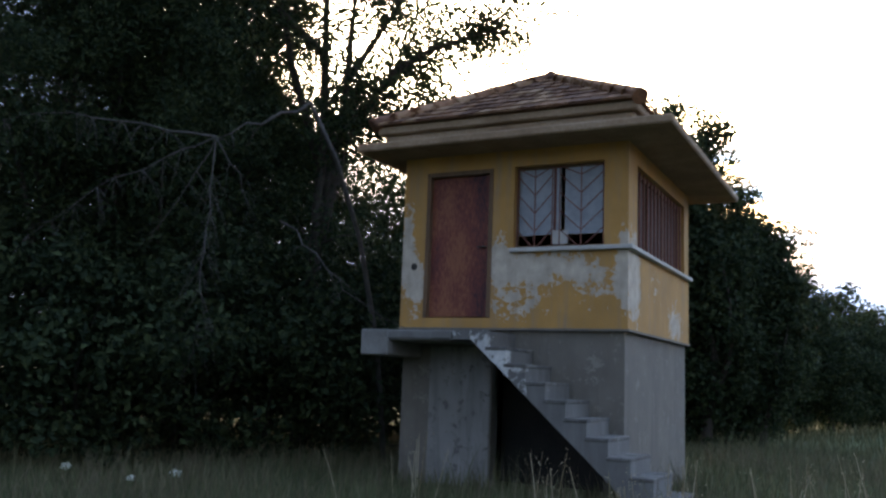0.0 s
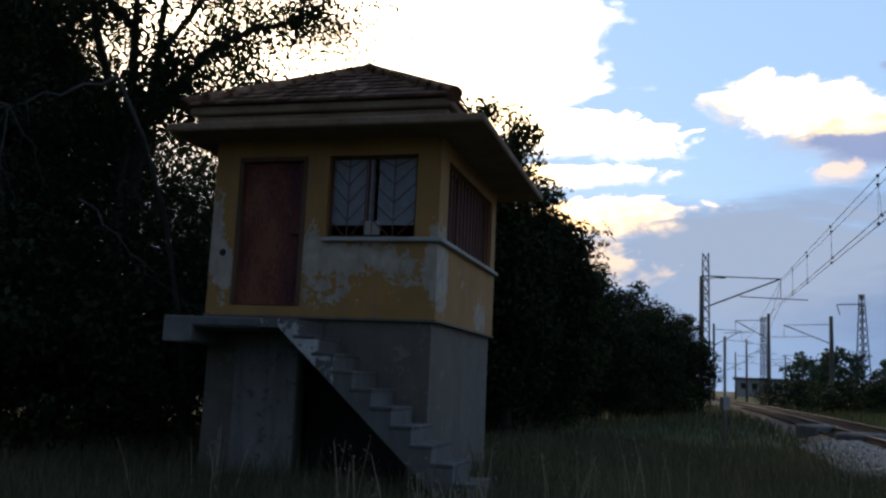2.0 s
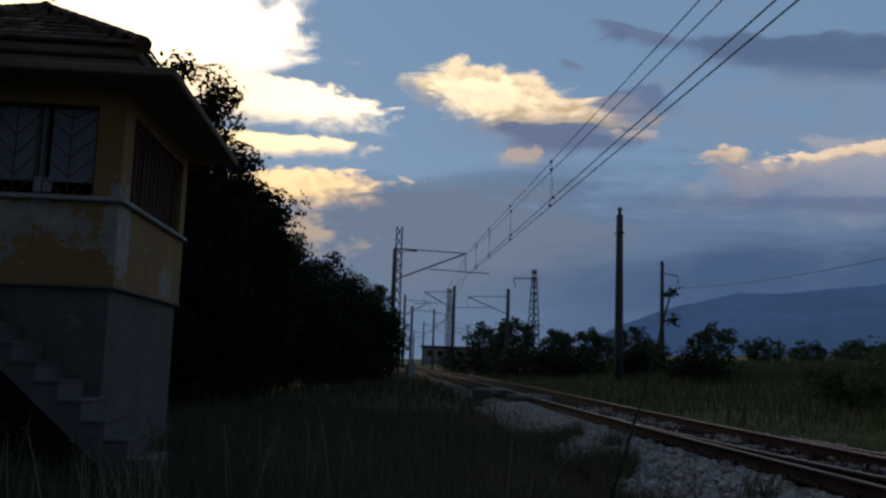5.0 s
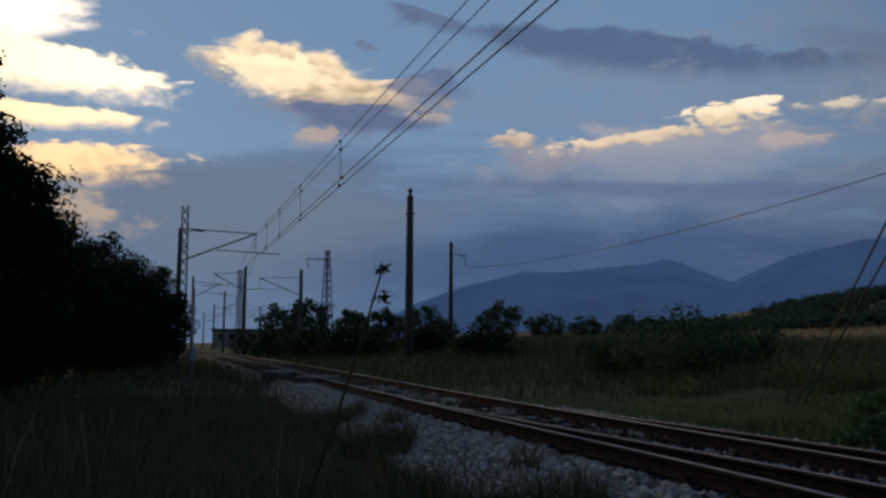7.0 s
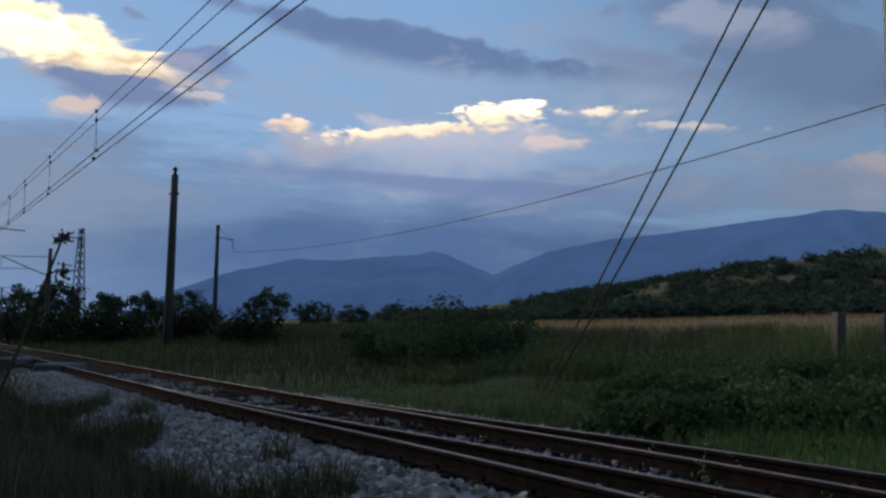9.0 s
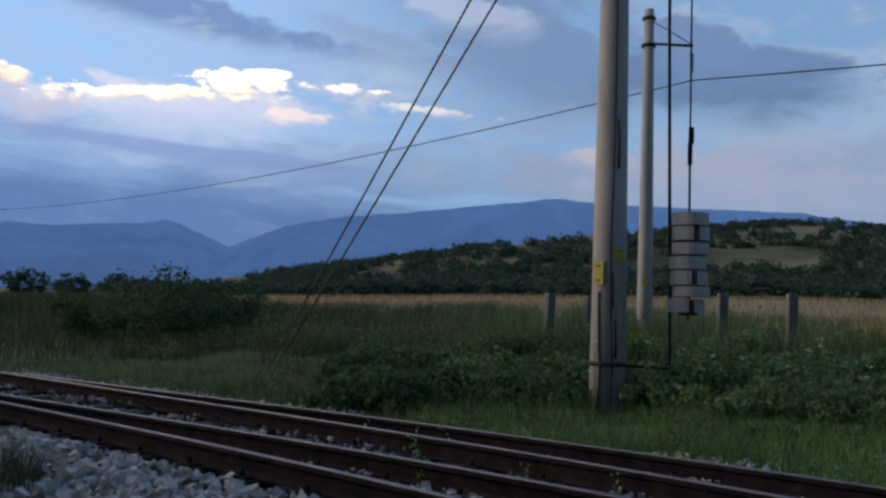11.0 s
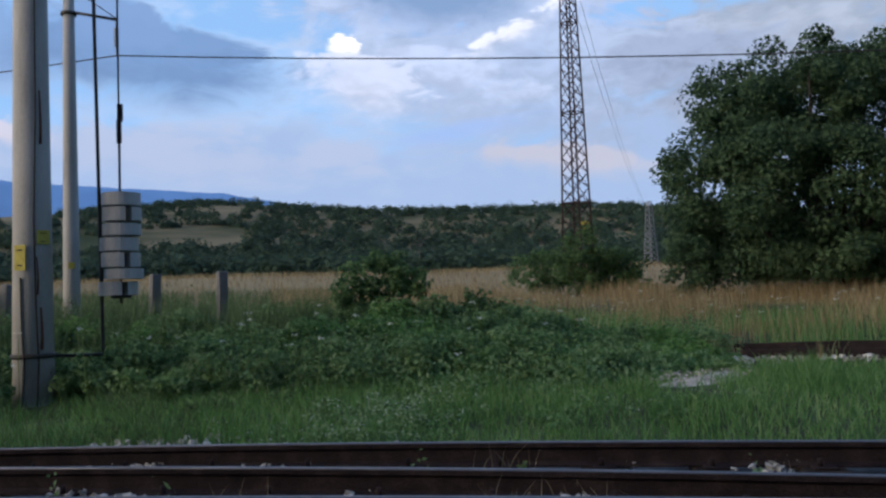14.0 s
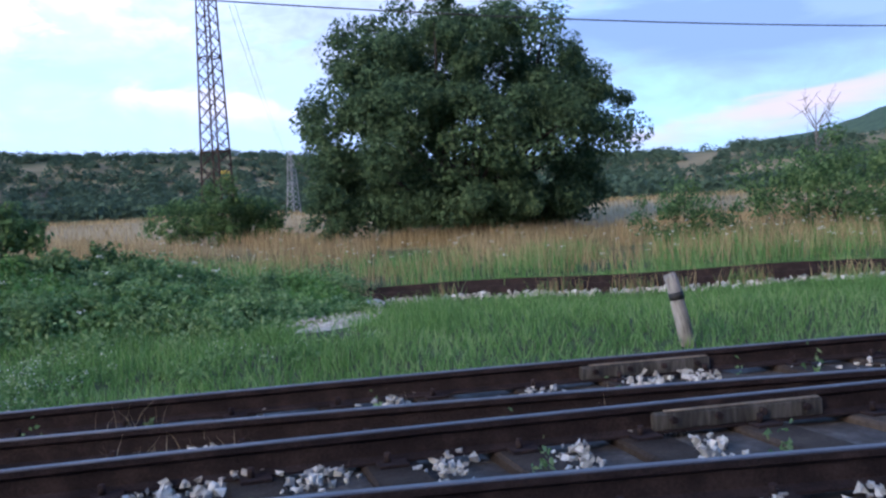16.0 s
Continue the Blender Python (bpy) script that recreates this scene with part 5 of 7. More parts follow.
def make_lattice_mast(p, h, w0, w1, segs, label, mat=None, turn=0.0, group="lattice masts", thick=0.03):
    e = thing("lattice_mast", Matrix.Translation(p) @ pose(0, 0, 0, 0, 0, turn), label, "mast", group)
    mat = mat or M_RUSTMAST

    def corner(k, i):
        w = (w0 + (w1 - w0) * k) / 2
        sx, sy = ((-1, -1), (1, -1), (1, 1), (-1, 1))[i]
        return Vector((sx * w, sy * w, -0.2 + (h + 0.2) * k))

    for i in range(4):
        part("leg", Shape().tube([corner(0, i), corner(1, i)], thick * 1.5, thick, 4), mat, e)
    br = Shape()
    for s in range(segs):
        k0, k1 = s / segs, (s + 1) / segs
        for i in range(4):
            j = (i + 1) % 4
            br.tube([corner(k0, i), corner(k1, j)], thick * 0.6, None, 4)
            br.tube([corner(k0, j), corner(k1, i)], thick * 0.6, None, 4)
            if s % 6 == 5:
                br.tube([corner(k1, i), corner(k1, j)], thick * 0.8, None, 4)
    part("bracing", br, mat, e, "crossed steel bracing")
    return e


M1 = gpoint(-120.68, 44.2)
mast = make_lattice_mast(M1, 17.8, 1.15, 0.42, 24, "tall rusty lattice mast rising from bushes", None, 25, "lattice masts", 0.042)
part("sign", Shape().box((-0.28, -0.66, 2.95), (0.28, -0.64, 3.42)), M_YELLOW, mast, "small yellow sign")
for a, b in (((-1.6, 0, 14.6), (0.3, 0, 15.2)), ((-1.6, 0, 14.6), (0.2, 0, 14.7)), ((1.5, 0, 16.2), (-0.2, 0, 16.8))):
    part("crossarm", Shape().tube([a, b], 0.05, None, 5), M_GALV, mast, "grey steel crossarm")
make_lattice_mast(gpoint(-125.5, 180.0), 12.6, 2.0, 0.8, 12, "distant pale lattice pylon in the field", M_GALV, 10, "lattice masts", 0.09)
for dz in (15.4, 17.2):
    wire("power_line", (M1 + Vector((0, 0, dz)), gpoint(-125.5, 180, 11.5)), 0.012, "thin power line between pylons", 2.5, 20)

# catenary supports along the line
CAT = gpoint(-28.2, 54.0)
m = make_lattice_mast(CAT, 9.5 - CAT.z, 0.5, 0.34, 16, "dark lattice catenary mast beside the track", M_STEEL, -27, "lattice masts", 0.03)
AX = Vector((ACROSS[0], ACROSS[1], 0))


def make_cantilever(p, z_top, reach, parent_label):
    e = thing("cantilever", Matrix.Translation((p.x, p.y, 0)), parent_label, "cantilever", "catenary cantilevers")
    q = AX * reach
    part("strut", Shape().tube([(0, 0, z_top), (q.x, q.y, z_top - 0.15)], 0.035, None, 6), M_STEEL, e)
    part("tube_arm", Shape().tube([(0, 0, z_top - 1.85), (q.x, q.y, z_top - 0.15)], 0.05, None, 6), M_STEEL, e)
    part("steady_arm", Shape().tube([(q.x * 0.45, q.y * 0.45, z_top - 1.2), (q.x * 1.35, q.y * 1.35, z_top - 1.35)], 0.03, None, 6), M_STEEL, e)
    part("insulator", Shape().tube([(q.x, q.y, z_top - 0.1), (q.x, q.y, z_top - 1.3)], 0.025, None, 6), M_GALV, e)
    return Vector((p.x + q.x, p.y + q.y, z_top - 0.2)), Vector((p.x + q.x, p.y + q.y, z_top - 1.5))


hang, contact = make_cantilever(CAT, 8.15, 4.15, "steel cantilever holding the overhead wires")
make_round_pole("concrete_pole", gpoint(-27.95, 52.5), 7.9, 0.17, 0.12, "grey concrete pole beside a lattice mast", "line poles")
lamp = part("street_lamp", Shape().tube([(0, 0, 0), (0.5, -0.2, 0.18)], 0.03, None, 6).box((0.45, -0.32, 0.14), (1.15, -0.12, 0.26), None, 0.04), M_STEEL)
lamp.matrix_world = Matrix.Translation((CAT.x, CAT.y, 7.9))
tagged(lamp, "dark street lamp head fixed to a lattice mast", "lamp")

# the overhead line: two messenger wires over two contact wires, joined by droppers
OVERHEAD = (((10.56, 10.32, 7.35), (8.99, 7.55, 6.10)), ((10.68, 10.05, 7.30), (9.10, 7.44, 6.05)))
for k, (a, b) in enumerate(OVERHEAD):
    a, b = Vector(a), Vector(b)
    gap = AX * 0.14 * k
    wire("messenger_wire", (hang + gap, a + (a - hang).normalized() * 40), 0.011, "overhead messenger wire above the track", 0.0)
    wire("contact_wire", (contact + gap, b + (b - contact).normalized() * 40), 0.014, "overhead contact wire above the track", 0.0)
    for f, g in ((0.30, 0.335), (0.52, 0.54), (0.70, 0.71), (0.85, 0.855)):
        q, r = a.lerp(hang + gap, f + 0.03 * k), b.lerp(contact + gap, g + 0.03 * k)
        w = thing("dropper", Matrix.Translation(q), "thin dropper with clamps between overhead wires", "wire", "droppers")
        part("strand", Shape().tube([(0, 0, 0), r - q], 0.006, None, 5), M_STEEL, w)
        for c in (Vector((0, 0, 0)), r - q):
            part("clamp", Shape().box(c - Vector((0.035, 0.035, 0.045)), c + Vector((0.035, 0.035, 0.045)), None, 0.01), M_STEEL, w)
# onward wires to the supports farther off
for (a, b) in ((gpoint(-28.9, 105, 0), 0.0), (gpoint(-30.25, 170, 0), 1.0)):
    far = Vector((a.x, a.y, 0)) + AX * 3.0
    wire("messenger_wire", (hang + Vector((0, 0, -b * 0.2)), Vector((far.x, far.y, 8.2 - 0.3 * b))), 0.013, "overhead messenger wire above the track", 0.9)
    wire("contact_wire", (contact + Vector((0, 0, -b * 0.1)), Vector((far.x, far.y, 6.8))), 0.014, "overhead contact wire above the track", 0.0)

PA = gpoint(-42.42, 46.0)
ea = make_round_pole("tall_pole", PA, 9.2 - PA.z, 0.24, 0.17, "tall dark concrete pole with a fitting on top", "line poles")
part("cap_fitting", Shape().box((-0.1, -0.25, 8.2 - PA.z), (0.1, 0.25, 8.3 - PA.z)).tube([(0, 0, 9.2 - PA.z), (0, 0, 9.5 - PA.z)], 0.08, None, 8).tube([(0, 0, 9.45 - PA.z), (0, 0, 9.6 - PA.z)], 0.16, 0.05, 8).tube([(0.16, 0.2, 7.6 - PA.z), (0.16, 0.2, 9.2 - PA.z)], 0.05, None, 6), M_STEEL, ea)

for az, dist, top in ((-28.9, 105, 9.0), (-30.85, 130, 8.8), (-30.25, 170, 8.6), (-29.65, 215, 8.5), (-34.05, 150, 8.2), (-33.1, 175, 8.4)):
    p = gpoint(az, dist)
    make_round_pole("concrete_pole", p, top - p.z, 0.17, 0.12, "distant concrete catenary pole", "line poles")
    make_cantilever(p, top - 0.6, 3.0 * (1 if az > -32 else -1), "steel cantilever holding the overhead wires")
pc = gpoint(-35.55, 92.0)
make_round_pole("concrete_pole", pc, 9.0 - pc.z, 0.24, 0.17, "dark concrete pole with a slanting arm", "line poles")
make_cantilever(pc, 8.2, -4.2, "steel cantilever holding the overhead wires")
p = gpoint(-32.05, 90)
make_round_pole("concrete_pole", p, 9.0 - p.z, 0.19, 0.14, "dark concrete catenary pole", "line poles")
make_lattice_mast(gpoint(-31.75, 92), 8.8, 0.5, 0.35, 14, "dark lattice catenary mast", M_STEEL, 0, "lattice masts", 0.03)
make_cantilever(p, 8.4, -3.0, "steel cantilever holding the overhead wires")
pl = gpoint(-37.2, 84)
lm = make_lattice_mast(pl, 10.3 - pl.z, 1.0, 0.3, 14, "dark tapering lattice mast with a side arm", M_STEEL, 0, "lattice masts", 0.04)
part("crossarm", Shape().tube([(-2.0, 0.6, 8.2), (0, 0, 8.3)], 0.05, None, 5).tube([(-2.0, 0.6, 8.2), (-1.8, 0.5, 7.3)], 0.04, None, 5), M_STEEL, lm)

# small trackside furniture
def make_fence_post(p, h):
    e = thing("fence_post", Matrix.Translation(p) @ pose(0, 0, 0, random.uniform(-2, 2), random.uniform(-2, 2), random.uniform(0, 60)), "weathered square concrete fence post", "post", "fence posts")
    part("shaft", Shape().box((-0.08, -0.08, -0.2), (0.08, 0.08, h), None, 0.015), M_CONCRETE, e)


for az, d, top in ((-83.2, 16.3, 1.93), (-85.6, 16.3, 1.88), (-93.65, 15.8, 1.98), (-97.64, 15.8, 2.0)):
    p = gpoint(az, d)
    make_fence_post(p, top - p.z)

MARK = Vector((4.53, -7.32, float(ground_z(4.53, -7.32))))
mk = thing("marker_post", Matrix.Translation(MARK) @ pose(0, 0, 0, -5, 9, 0), "leaning weathered marker post with a black band", "post")
part("shaft", Shape().tube([(0, 0, -0.15), (0, 0, 0.3), (0.006, 0, 0.62), (0.022, 0, 0.69)], 0.075, 0.056, 12), M_GREYPOST, mk)
part("band", Shape().tube([(0, 0, 0.44), (0, 0, 0.51)], 0.073, None, 10), M_BLACK, mk, "black painted band")

BOXP = gpoint(-28.65, 21.0)
bx = thing("track_marker", Matrix.Translation(BOXP), "thin grey post with a small cabinet beside the track", "post")
part("shaft", Shape().tube([(0, 0, -0.2), (0, 0, 2.6)], 0.035, None, 8), M_GALV, bx)
part("cabinet", Shape().box((-0.09, -0.08, 0.95), (0.09, 0.08, 1.25), None, 0.01), M_GALV, bx, "small grey steel cabinet")

for az, d in ((-36.5, 25), (-34.2, 30)):
    p = gpoint(az, d)
    o = part("concrete_block", Shape().box((-0.6, -0.4, -0.1), (0.6, 0.4, 0.42), None, 0.06), M_CONCRETE)
    o.matrix_world = Matrix.Translation(p) @ pose(0, 0, 0, 0, 0, 20)
    tagged(o, "pale worn concrete block beside the track", "block", "concrete blocks")

far_house = thing("far_building", Matrix.Translation(gpoint(-32.4, 240)) @ pose(0, 0, 0, 0, 0, -30), "distant low flat-roofed station building", "building")
part("wall", Shape().box((-9, -4, -1), (9, 4, 3.2)), M_SILL, far_house)
part("roof", Shape().box((-9.5, -4.5, 3.2), (9.5, 4.5, 3.8)), M_CONCRETE, far_house)
for k in range(6):
    part("window", Shape().box((-7.6 + 2.6 * k, -4.05, 1.0), (-6.2 + 2.6 * k, -4.0, 2.4)), M_DARK, far_house)


# ---- trees, bushes and grass ----
def leaf_cards(centres, size, rs, droop=0.3, facing=None, spread_out=0.75, slim=0.3):
    """Folded diamond leaves, one per centre; with facing they lie like scales on their clump, else in random attitudes."""
    n = len(centres)
    if facing is None:
        d = rs.normal(size=(n, 3))
        d[:, 2] -= droop
        d /= np.linalg.norm(d, axis=1)[:, None]
        u = np.cross(d, rs.normal(size=(n, 3)))
        u /= np.linalg.norm(u, axis=1)[:, None] + 1e-9
        w = np.cross(d, u)
    else:
        w = facing + np.array([0, 0, 0.45]) + spread_out * rs.normal(size=(n, 3))
        w /= np.linalg.norm(w, axis=1)[:, None] + 1e-9
        d = np.cross(w, rs.normal(size=(n, 3)))
        d /= np.linalg.norm(d, axis=1)[:, None] + 1e-9
        u = np.cross(w, d)
    sz = size * rs.uniform(0.6, 1.35, (n, 1))
    fold = 0.12 * sz
    V = np.stack([centres - d * sz * 0.5, centres + u * sz * slim + w * fold, centres + d * sz * 0.5, centres - u * sz * slim + w * fold], 1)
    return V.reshape(-1, 3), np.arange(4 * n).reshape(n, 4)


def clumps(rs, n, mid, half, blobs, blob_r, fill=0.55, floor=None):
    """Leaf places in many small clumps that fill an uneven crown, and the way each leaf looks out of its clump."""
    d = rs.normal(size=(blobs, 3))
    d /= np.linalg.norm(d, axis=1)[:, None]
    k = fill + (1 - fill) * rs.rand(blobs, 1) ** 0.6
    k *= rs.uniform(0.88, 1.07, (blobs, 1))
    c = d * k * np.asarray(half) + np.asarray(mid)
    if floor is not None:
        c[:, 2] = np.maximum(c[:, 2], floor + blob_r * 0.6)
    rb = blob_r * rs.uniform(0.55, 1.3, blobs)
    pick = rs.randint(0, blobs, n)
    e = rs.normal(size=(n, 3))
    e /= np.linalg.norm(e, axis=1)[:, None]
    p = c[pick] + e * (rb[pick] * rs.rand(n) ** 0.33)[:, None] * np.array([1, 1, 0.8])
    return p, c, e + 0.35 * d[pick]


def make_tree(name, base, mid, half, n, size, blobs, blob_r, mat, label, seed, trunk=0.22, fill=0.5, limbs=14, group="", bark=None, floor=None, loose=0.85, slim=0.3):
    rs = np.random.RandomState(seed)
    e = thing(name, Matrix.Translation(base), label, "bush" if "bush" in name else "tree", group)
    p, c, out_ = clumps(rs, n, mid, half, blobs, blob_r, fill, floor)
    V, F = leaf_cards(p, size, rs, 0.3, out_, loose, slim)
    sheet("crown", V, F, mat, False, e)
    sh = Shape()
    mid = Vector(mid)
    fork = Vector((mid.x * 0.3, mid.y * 0.3, max(0.25, (mid.z - half[2]) * 0.6 + 0.35 * mid.z * 0.5)))
    sh.tube([(0, 0, -0.3), (fork.x * 0.4, fork.y * 0.4 + 0.06, fork.z * 0.5), fork], trunk, trunk * 0.75, 10)
    for q in c[rs.choice(len(c), min(limbs, len(c)), replace=False)]:
        q = Vector(q)
        j = Vector(rs.uniform(-0.3, 0.3, 3)) * (q - fork).length * 0.35
        a, b = fork.lerp(q, 0.35) + j + Vector((0, 0, 0.1)), fork.lerp(q, 0.7) + j * 0.7
        sh.tube([fork, a, b, q], trunk * 0.5, trunk * 0.06, 6)
    part("trunk", sh, bark or M_BARK, e)
    return e


make_tree("walnut_tree", gpoint(-136.6, 40), (0, 0, 4.6), (7.3, 7.3, 6.1), 150000, 0.195, 470, 0.9, M_LEAF_WALNUT, "broad round green tree standing in dry grass", 25, 0.35, 0.45, 26, "", None, 0.55, 0.7)

# the dark wood behind and beside the house
BANK = [(33, 17, 13, 4.0), (26.5, 15.5, 12.5, 3.4), (20.5, 16, 12, 2.5), (30, 24, 15, 5), (22, 25, 14, 4.0), (15.4, 18.5, 9.6, 1.9), (18.5, 17, 13.5, 2.3), (16.5, 19, 9, 2.8), (10.5, 18, 6.6, 2.8), (4.8, 20, 6.8, 2.6), (-1, 24, 7.2, 2.8), (-6, 26, 7.2, 3.0)]
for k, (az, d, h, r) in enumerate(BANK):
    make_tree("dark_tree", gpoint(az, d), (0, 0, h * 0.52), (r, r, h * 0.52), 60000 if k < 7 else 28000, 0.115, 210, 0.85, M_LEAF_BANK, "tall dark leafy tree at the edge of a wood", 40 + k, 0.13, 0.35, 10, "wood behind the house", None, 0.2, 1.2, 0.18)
TAIL = [(-12.9, 22, 8.3, 1.1), (-15.3, 22, 8.3, 1.0), (-18.6, 24, 6.4, 0.95), (-16.6, 24, 6.6, 1.2), (-12, 30, 6.2, 3.0), (-16.4, 31, 5.8, 2.8), (-19.6, 33, 6.0, 2.4), (-21.3, 35, 6.0, 2.2), (-22.8, 38, 5.0, 2.4), (-24.2, 41, 5.8, 2.2), (-25.5, 45, 5.6, 2.1), (-26.8, 49, 4.2, 1.7)]
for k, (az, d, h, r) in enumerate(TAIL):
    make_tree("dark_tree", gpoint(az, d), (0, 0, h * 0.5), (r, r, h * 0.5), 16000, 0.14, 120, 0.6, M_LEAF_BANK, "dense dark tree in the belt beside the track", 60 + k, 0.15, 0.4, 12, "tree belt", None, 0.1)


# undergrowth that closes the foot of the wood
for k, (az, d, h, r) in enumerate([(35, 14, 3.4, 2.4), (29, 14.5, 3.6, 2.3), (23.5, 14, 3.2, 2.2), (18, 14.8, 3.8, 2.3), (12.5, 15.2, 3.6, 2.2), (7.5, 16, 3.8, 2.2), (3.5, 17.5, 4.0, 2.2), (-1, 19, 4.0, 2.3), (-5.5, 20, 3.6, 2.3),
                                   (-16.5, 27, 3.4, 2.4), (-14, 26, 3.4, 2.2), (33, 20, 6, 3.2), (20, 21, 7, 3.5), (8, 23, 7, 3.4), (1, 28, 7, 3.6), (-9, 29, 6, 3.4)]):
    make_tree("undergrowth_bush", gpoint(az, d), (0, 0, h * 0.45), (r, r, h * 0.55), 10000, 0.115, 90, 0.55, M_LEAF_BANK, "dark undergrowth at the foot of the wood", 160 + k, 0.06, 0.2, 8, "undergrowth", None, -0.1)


def make_sparse_tree(base, seed):
    """A tall open tree whose boughs reach over the house."""
    rs = np.random.RandomState(seed)
    e = thing("open_tree", Matrix.Translation(base), "tall thin-leaved tree with a long arching bough", "tree", "wood behind the house")
    sh = Shape()
    pts = []

    def bough(path, r):
        sh.tube(path, r, r * 0.15, 7)
        for a, b in zip(path[1:], path[2:]):
            for _ in range(11):
                q = Vector(a).lerp(Vector(b), rs.rand())
                tip = q + Vector(rs.uniform(-1, 1, 3)) * 0.9 + Vector((0.15, 0, 0.15))
                sh.tube([q, q.lerp(tip, 0.5) + Vector((0, 0, 0.08)), tip], r * 0.16, 0.005, 4)
                for _ in range(190):
                    pts.append(q.lerp(tip, rs.uniform(0.3, 1.1)) + Vector(rs.normal(size=3)) * 0.22)

    bough([(0, 0, -0.2), (0.1, 0, 3), (0.15, 0, 5.5), (0.05, 0, 8.2), (0.2, 0, 11.5)], 0.15)
    bough([(0.1, 0, 3.8), (0.45, 0, 5.6), (0.55, 0.1, 8.0), (0.9, 0.1, 11)], 0.10)
    bough([(0.1, 0, 3.2), (0.45, 0, 4.9), (0.7, 0, 5.8), (1.35, -0.1, 6.7), (2.0, -0.2, 7.1), (2.8, -0.3, 7.35), (3.3, -0.3, 7.8), (3.75, -0.3, 8.5)], 0.10)
    bough([(0.1, 0, 5.0), (-0.5, 0, 6.8), (-0.9, 0.2, 8.5), (-0.9, 0.2, 11)], 0.09)
    bough([(0.5, 0, 6.5), (1.1, 0.3, 7.7), (1.7, 0.4, 8.8), (2.3, 0.4, 10.4)], 0.07)
    bough([(0.3, 0, 5.4), (0.9, 0.3, 6.2), (1.5, 0.4, 6.5), (2.2, 0.4, 6.3)], 0.05)
    bough([(0.05, 0, 7), (-1.2, 0, 8.2), (-2.2, 0, 9.8)], 0.08)
    V, F = leaf_cards(np.array(pts), 0.078, rs)
    sheet("crown", V, F, M_LEAF_BANK, False, e)
    part("trunk", sh, M_BARK, e)


make_sparse_tree(gpoint(10.6, 15.5), 71)


def make_bare_boughs():
    """Grey leafless boughs that hang before the dark wood."""
    rs = np.random.RandomState(33)
    e = thing("bare_bough", Matrix.Translation(around(17.2, 12.6, 0.0)), "leafless grey boughs hanging before a dark wood", "branches")
    sh = Shape()

    def spray(path, r, twigs, drop):
        path = [Vector(p) for p in path]
        line = [path[0]]
        for a, b in zip(path, path[1:]):
            for k in range(1, 4):
                line.append(a.lerp(b, k / 3) + Vector(rs.uniform(-0.05, 0.05, 3)))
        sh.tube(line, r, r * 0.25, 5)
        for q in line[2:]:
            for _ in range(twigs):
                v = Vector((rs.uniform(-0.35, 0.35), rs.uniform(-0.2, 0.2), -rs.uniform(0.15, 0.6) * drop))
                sh.tube([q, q + v * 0.5 + Vector((0, 0, 0.05)), q + v], r * 0.26, 0.0015, 4)

    node = (0, 0, 4.7)
    spray([node, (-1.0, 0, 4.85), (-2.0, -0.1, 4.95), (-3.3, -0.2, 4.75)], 0.020, 5, 0.9)
    spray([node, (-0.7, 0, 4.35), (-1.6, -0.1, 3.9), (-2.4, -0.1, 3.2)], 0.014, 5, 1.0)
    spray([node, (-0.35, 0, 4.0), (-0.75, -0.1, 3.3)], 0.012, 2, 1.0)
    spray([node, (0.0, 0, 3.9), (-0.05, -0.1, 3.1), (0.05, -0.1, 2.3), (-0.1, -0.1, 1.7)], 0.014, 5, 1.2)
    spray([node, (0.4, 0, 4.2), (0.55, 0, 3.6)], 0.01, 2, 1.0)
    spray([(0.9, 0.3, 3.6), (1.5, 0.2, 3.1), (1.9, 0.1, 2.6), (2.7, 0, 2.15)], 0.014, 2, 0.7)
    spray([(1.2, 0.5, 5.4), (0.6, 0.2, 5.0), node], 0.03, 1, 0.6)
    sh.tube([(2.4, 2.6, 0.0), (2.2, 2.3, 2.0), (1.9, 1.7, 3.6), (1.55, 1.0, 4.7), (1.2, 0.5, 5.4)], 0.05, 0.028, 7)
    part("bough", sh, M_DEADWOOD, e)


make_bare_boughs()

